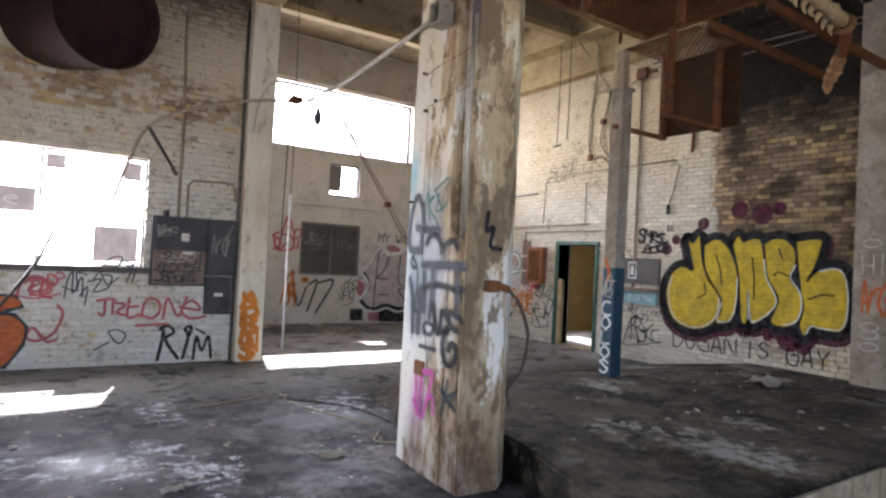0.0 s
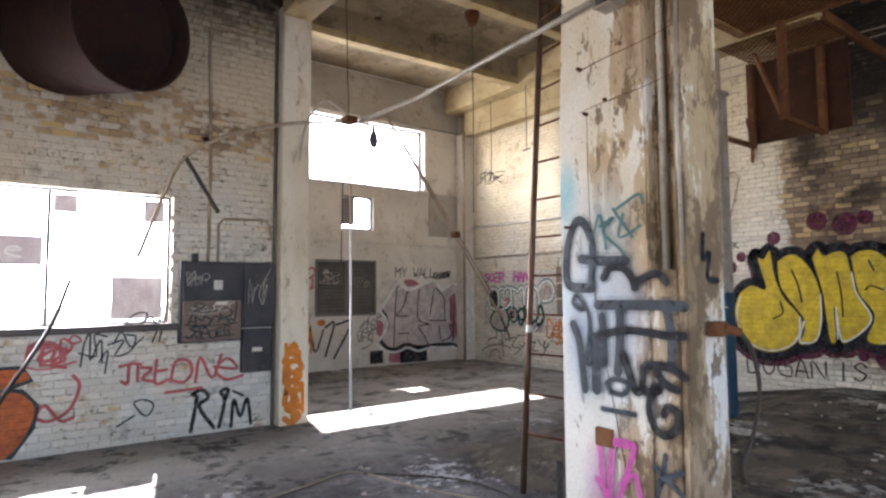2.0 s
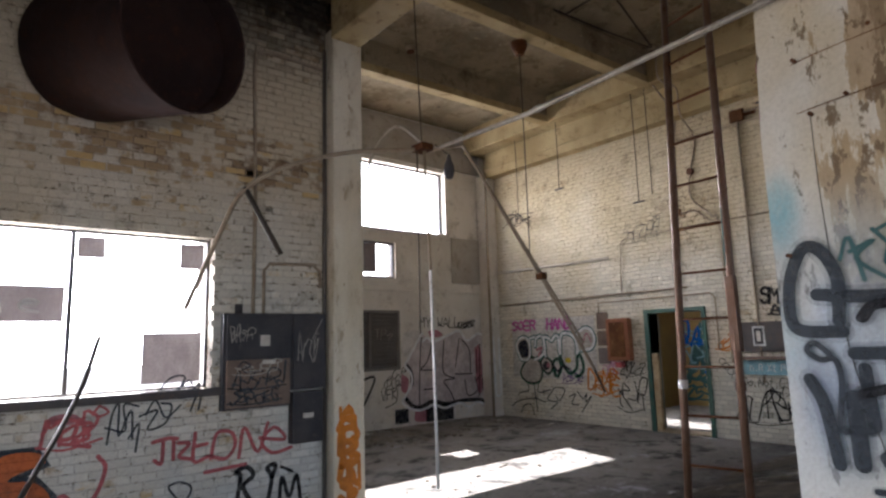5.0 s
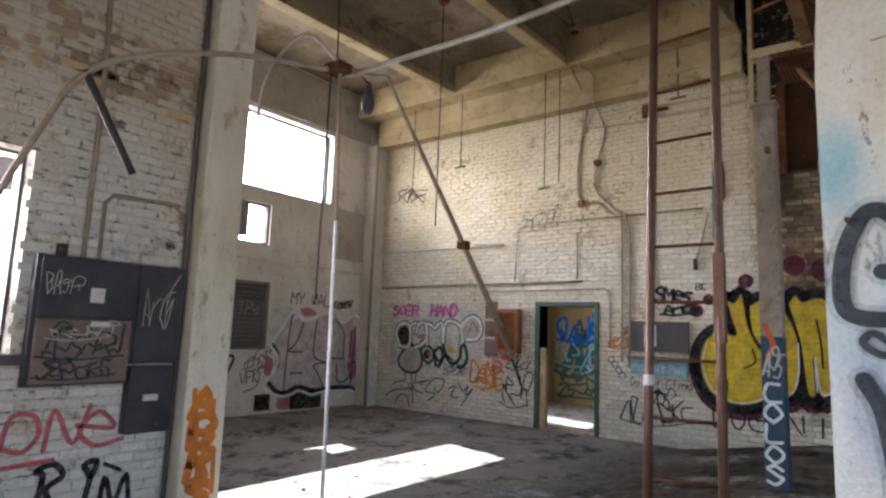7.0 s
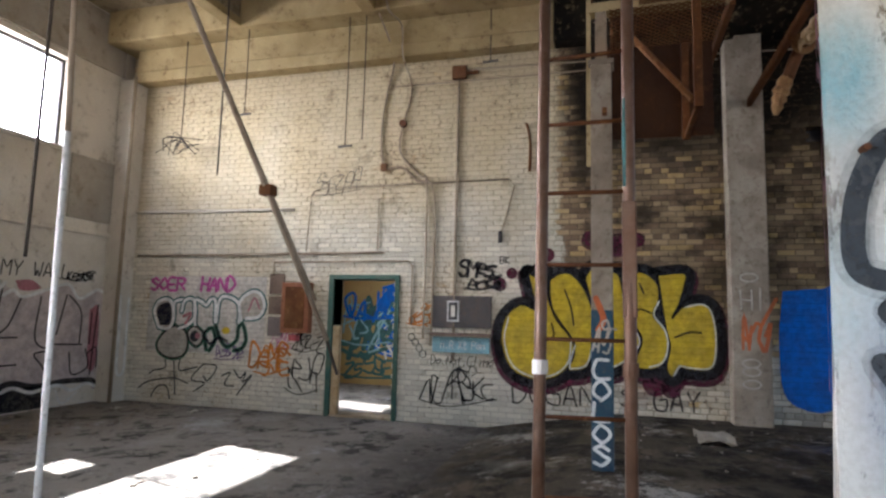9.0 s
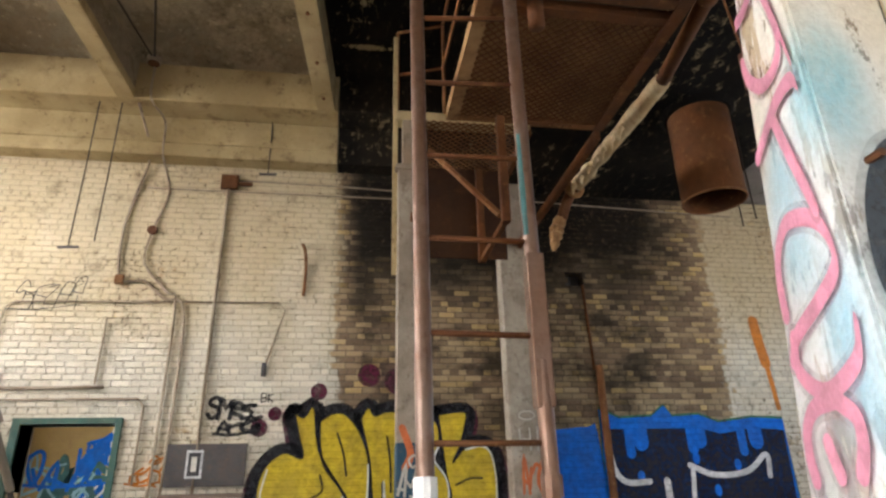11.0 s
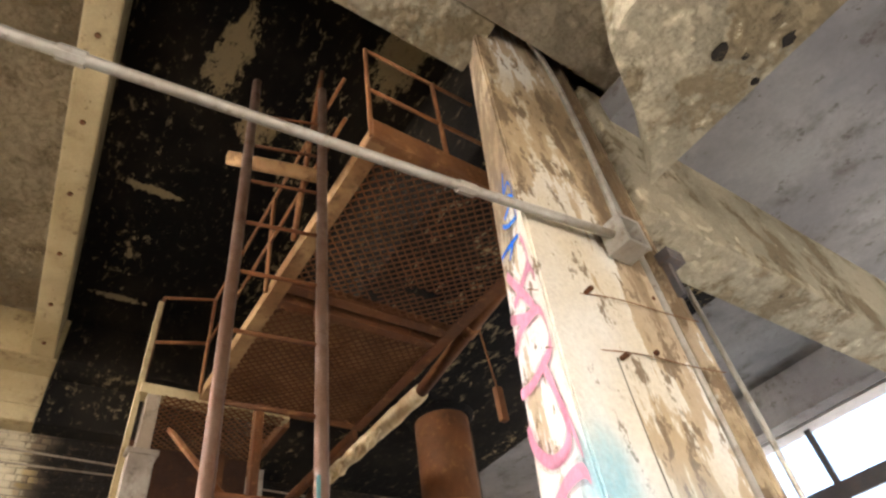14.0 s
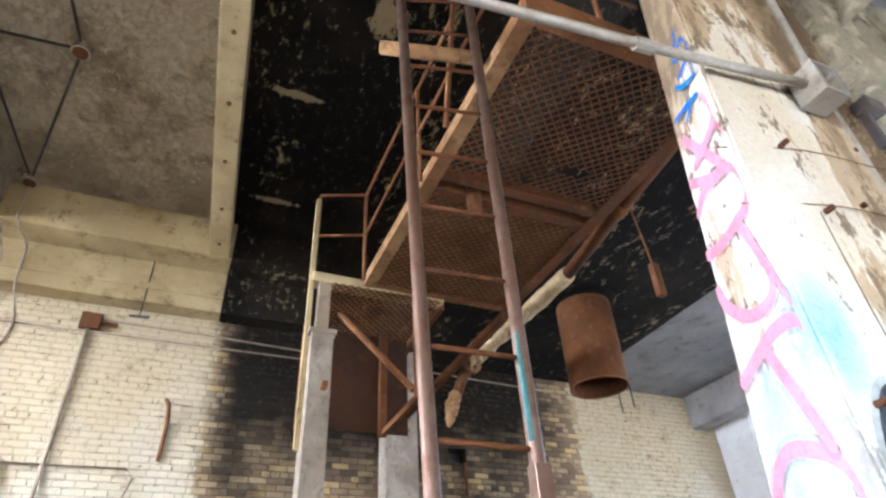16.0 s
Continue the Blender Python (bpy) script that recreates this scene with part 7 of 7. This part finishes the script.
# back room
fr = Face((13.2, 0, 0), (0, -1, 0), back_room, 0.005)
sprayed("graffiti_field", "blue and green graffiti on the yellow wall", fr, "blue", lambda bm, lift: (scrawl(bm, fr, -10.3, 0.9, 2.2, 1.0, 0.2, lift, 5, 7), fill(bm, fr, circle(-9.2, 1.3, 0.5, 9, 0.8), lift)), 0)
sprayed("graffiti_lines", "", fr, "teal", lambda bm, lift: scrawl(bm, fr, -10.2, 1.1, 2.0, 0.9, 0.1, lift, 9, 6), 1)
sprayed("graffiti_lines", "", fr, "white", lambda bm, lift: (scrawl(bm, fr, -10.2, 0.8, 2.0, 0.9, 0.035, lift, 12, 7), letters(bm, fr, "NNET", -9.9, 0.55, 0.4, 0.25, 0.05, lift, 0, 0.3, 0.05, 2)), 2)
sprayed("graffiti_field", "teal letters on the yellow wall", fr, "teal", lambda bm, lift: (scrawl(bm, fr, -10.95, 0.75, 1.0, 0.9, 0.13, lift, 41, 4), scrawl(bm, fr, -10.9, 0.2, 1.2, 0.4, 0.06, lift, 42, 5)), 3)
sprayed("graffiti_lines", "", fr, "cyan", lambda bm, lift: scrawl(bm, fr, -10.95, 0.95, 1.1, 0.8, 0.05, lift, 43, 5), 4)
sprayed("graffiti_lines", "", fr, "blue", lambda bm, lift: scrawl(bm, fr, -10.9, 1.5, 1.2, 0.5, 0.07, lift, 44, 5), 5)
sprayed("graffiti_lines", "red scrawl on the yellow wall", fr, "red", lambda bm, lift: scrawl(bm, fr, -8.3, 1.2, 0.7, 0.3, 0.08, lift, 14, 4), 1)

# post lettering, down the faces that show
fpost = Face((5.978, 0, 0), (0, -1, 0), post, 0.004)
sprayed("lettering", "white letters painted down the blue foot", fpost, "white", lambda bm, lift: letters(bm, fpost, "COLOS", -5.22, 1.05, 0.15, 0.12, 0.028, lift, 0, 0.18, 0.05, 3, True), 0)
sprayed("scrawl", "", fpost, "pale", lambda bm, lift: scrawl(bm, fpost, -5.24, 1.3, 0.16, 0.22, 0.02, lift, 3, 3), 0)
sprayed("scrawl", "", fpost, "rust orange", lambda bm, lift: stroke(bm, fpost, [(-5.2, 1.72), (-5.14, 1.55), (-5.18, 1.45)], 0.05, lift), 0)

# column: broad west face, then the narrow north face


class WestFace(Face):
    """The broad bent face of the column; u runs south from its north edge."""

    def at(self, u, v, lift):
        y = 4.43 - u + 0.045 * max(min((0.6 - u) / 0.2, 1.0), 0.0)
        x = 2.69 - 0.113 * (4.43 - y) if y > 4.12 else max(2.655 - 0.0625 * (4.12 - y), 2.63)
        return Vector((x - lift, y, v))


class NorthFace(Face):
    """The narrow tapering face; u is 0 at its east edge and 1 at its west edge."""

    def at(self, u, v, lift):
        up, down = max(v - 2.7, 0.0) * 0.0518, 0.11 * max(2.7 - v, 0.0)
        if u > 0.7:
            u = 0.7 + 0.285 * (1.0 - math.exp(-(u - 0.7) / 0.285))
        u = max(u, 0.012)
        a, b = Vector((3.06 + down - up, 4.28 - up, v)), Vector((2.69 - 0.1 * up, 4.43 - up, v))
        out = Vector((a.y - b.y, b.x - a.x, 0)).normalized() * (1 if b.x > a.x else -1)
        return a.lerp(b, u) + out * lift


fcw = WestFace((2.69, 4.43, 0), (0, -1, 0), column, 0.006)
fcs = Face((2.63, 3.50, 0), (0.33, -0.03, 0), column, 0.006)
BROAD = [[(0.33, 1.716), (0.344, 1.906), (0.304, 2.031), (0.24, 2.09), (0.18, 2.06), (0.12, 1.919), (0.106, 1.738), (0.16, 1.672), (0.337, 1.664)], [(0.242, 1.848), (0.426, 1.826), (0.554, 1.821)], [(0.163, 1.434), (0.218, 1.314), (0.255, 1.041)], [(0.35, 1.357), (0.353, 1.053)], [(0.377, 1.561), (0.499, 1.563), (0.689, 1.566), (0.896, 1.563), (0.915, 1.554)], [(0.408, 1.494), (0.412, 1.36), (0.416, 1.227)], [(0.518, 1.547), (0.516, 1.367), (0.498, 1.169)], [(0.812, 1.568), (0.84, 1.386), (0.834, 1.234)]]
MIDDLE = [[(0.423, 1.724), (0.465, 1.781), (0.545, 1.778), (0.6, 1.711), (0.61, 1.662)], [(0.619, 1.694), (0.694, 1.725), (0.766, 1.739), (0.817, 1.692)], [(0.392, 1.376), (0.533, 1.416), (0.684, 1.414), (0.823, 1.4), (0.915, 1.405)], [(0.537, 1.27), (0.599, 1.084), (0.644, 1.09)], [(0.678, 1.235), (0.818, 1.232), (0.915, 1.188)], [(0.747, 1.195), (0.797, 1.139), (0.864, 1.117)], [(0.659, 1.217), (0.655, 1.091), (0.762, 1.105), (0.727, 1.116), (0.688, 1.002), (0.72, 0.9), (0.788, 0.866), (0.857, 0.923), (0.859, 0.998), (0.81, 1.02), (0.782, 0.98)]]
THIN = [[(0.269, 1.56), (0.204, 1.612), (0.167, 1.576), (0.224, 1.531), (0.29, 1.532), (0.309, 1.423), (0.281, 1.215), (0.332, 1.203), (0.408, 1.21)], [(0.444, 1.065), (0.437, 1.103), (0.485, 1.129), (0.562, 1.112), (0.53, 1.05), (0.451, 1.049)], [(0.4, 0.943), (0.595, 0.947)], [(0.784, 0.76), (0.763, 0.651), (0.725, 0.521)], [(0.713, 0.685), (0.796, 0.629), (0.877, 0.576)], [(0.745, 0.617), (0.881, 0.693)]]
TAG = [[(0.368, 2.008), (0.413, 2.108), (0.449, 1.9)], [(0.411, 2.039), (0.495, 2.082), (0.431, 2.003), (0.529, 1.895), (0.555, 1.854)], [(0.496, 2.133), (0.608, 1.956)], [(0.555, 2.093), (0.531, 1.961), (0.667, 2.016)], [(0.516, 2.131), (0.654, 2.197), (0.689, 2.144)]]
MAGENTA = [[(0.373, 0.724), (0.388, 0.563), (0.405, 0.437)], [(0.453, 0.724), (0.433, 0.445)], [(0.475, 0.776), (0.571, 0.779), (0.58, 0.734), (0.526, 0.564), (0.483, 0.426)], [(0.434, 0.752), (0.551, 0.759)], [(0.506, 0.527), (0.584, 0.609), (0.617, 0.493)], [(0.346, 0.52), (0.464, 0.421)]]
sprayed("graffiti_writing", "thick black letters sprayed on the column", fcw, "grey", lambda bm, lift: [stroke(bm, fcw, r, w, lift + 0.0003 * i) for i, (r, w) in enumerate(zip(BROAD, (0.062, 0.062, 0.062, 0.075, 0.06, 0.05, 0.05, 0.055)))], 1)
sprayed("graffiti_writing", "", fcw, "black", lambda bm, lift: [stroke(bm, fcw, r, 0.046, lift + 0.0003 * i) for i, r in enumerate(MIDDLE)], 2)
sprayed("graffiti_writing", "", fcw, "grey", lambda bm, lift: [stroke(bm, fcw, r, 0.03, lift + 0.0003 * i) for i, r in enumerate(THIN)], 3)
sprayed("graffiti_writing", "thin dark green tag", fcw, "teal", lambda bm, lift: [stroke(bm, fcw, r, 0.016, lift + 0.0002 * i) for i, r in enumerate(TAG)], 4)
sprayed("graffiti_writing", "magenta scribble near the foot", fcw, "magenta", lambda bm, lift: [stroke(bm, fcw, r, 0.03, lift + 0.0002 * i) for i, r in enumerate(MAGENTA)], 4)
sprayed("graffiti_writing", "", fcs, "black", lambda bm, lift: stroke(bm, fcs, [(0.15, 1.95), (0.14, 1.82), (0.2, 1.85), (0.18, 1.72), (0.27, 1.70)], 0.03, lift), 0)
fcn = NorthFace((3.06, 4.28, 0), (-0.37, 0.15, 0), column, 0.008)
LOOPS_LOW = [[(0.12, 1.65), (0.22, 1.71), (0.55, 1.76), (0.84, 1.81), (0.9, 1.85), (0.84, 1.91), (0.65, 1.98), (0.37, 2.02), (0.18, 1.98), (0.1, 1.89), (0.12, 1.78)], [(0.17, 1.71), (0.16, 1.63), (0.29, 1.57), (0.48, 1.54), (0.72, 1.57), (0.9, 1.61), (0.99, 1.67)], [(0.52, 1.52), (0.28, 1.51), (0.15, 1.46), (0.13, 1.39), (0.16, 1.33)], [(0.52, 1.52), (0.68, 1.47), (0.69, 1.41), (0.62, 1.34)], [(0.36, 1.42), (0.4, 1.37), (0.43, 1.34)], [(0.48, 2.32), (0.67, 2.11), (0.79, 1.98)], [(1.16, 2.31), (0.95, 2.34), (0.57, 2.35), (0.08, 2.29)]]
LOOPS_HIGH = [[(0.68, 2.76), (0.81, 2.62), (0.87, 2.49), (0.68, 2.44), (0.4, 2.46), (0.15, 2.55), (0.05, 2.64)], [(0.81, 2.62), (0.97, 2.5), (1.12, 2.39)], [(0.03, 2.8), (0.31, 2.77), (0.7, 2.77), (1.01, 2.78), (1.23, 2.82), (1.21, 2.89), (0.93, 2.97), (0.53, 3.03), (0.11, 3.14)], [(0.09, 2.99), (0.31, 3.03), (0.83, 2.99)], [(0.22, 3.35), (0.54, 3.16), (0.79, 3.01)], [(0.31, 3.17), (0.57, 3.18), (0.96, 3.21), (1.04, 3.29), (0.92, 3.36)], [(1.33, 3.11), (1.1, 3.17), (0.87, 3.19)]]
BLUE_TAG = [[(0.77, 3.84), (0.67, 3.74), (0.92, 3.74), (1.16, 3.67), (1.12, 3.62), (0.84, 3.66), (0.52, 3.73)], [(0.52, 3.62), (0.93, 3.6), (1, 3.49), (0.6, 3.54), (0.4, 3.61)], [(0.81, 3.4), (0.42, 3.46), (0.16, 3.49)], [(0.24, 3.48), (0.58, 3.43), (0.44, 3.39)]]
sprayed("graffiti_writing", "chain of pink loops up the narrow face", fcn, "pink", lambda bm, lift: [upright_stroke(bm, fcn, r, 0.05, 0.48, lift + 0.0003 * i) for i, r in enumerate(LOOPS_LOW)], 1)
sprayed("graffiti_writing", "", fcn, "pink", lambda bm, lift: [upright_stroke(bm, fcn, r, 0.046, 0.40, lift + 0.0003 * i) for i, r in enumerate(LOOPS_HIGH)], 1)
sprayed("graffiti_writing", "small blue scrawl high on the column", fcn, "blue", lambda bm, lift: [upright_stroke(bm, fcn, r, 0.02, 0.36, lift + 0.0002 * i) for i, r in enumerate(BLUE_TAG)], 2)

# ---- single bricks of the north wall ----
shared = {}
for axis, plane, out, u, z, proud, header in PICKED:
    key = (header, round(proud * 400))
    if key not in shared:
        length = (BRICK_L / 2 if header else BRICK_L) - JOINT
        a, h, ch, p = length / 2, (BRICK_H - JOINT) / 2, 0.006, round(proud * 400) / 400
        me = bpy.data.meshes.new("brick")
        me.from_pydata([(-a, 0.02, -h), (a, 0.02, -h), (a, 0.02, h), (-a, 0.02, h), (-a + ch, -p, -h + ch), (a - ch, -p, -h + ch), (a - ch, -p, h - ch), (-a + ch, -p, h - ch)], [],
                       [(4, 5, 6, 7), (0, 1, 5, 4), (1, 2, 6, 5), (2, 3, 7, 6), (3, 0, 4, 7)])
        me.materials.append(single_brick)
        shared[key] = me
    ob = new("brick", shared[key])
    ob.location = (u, plane, z)
    ob.parent = wall_north
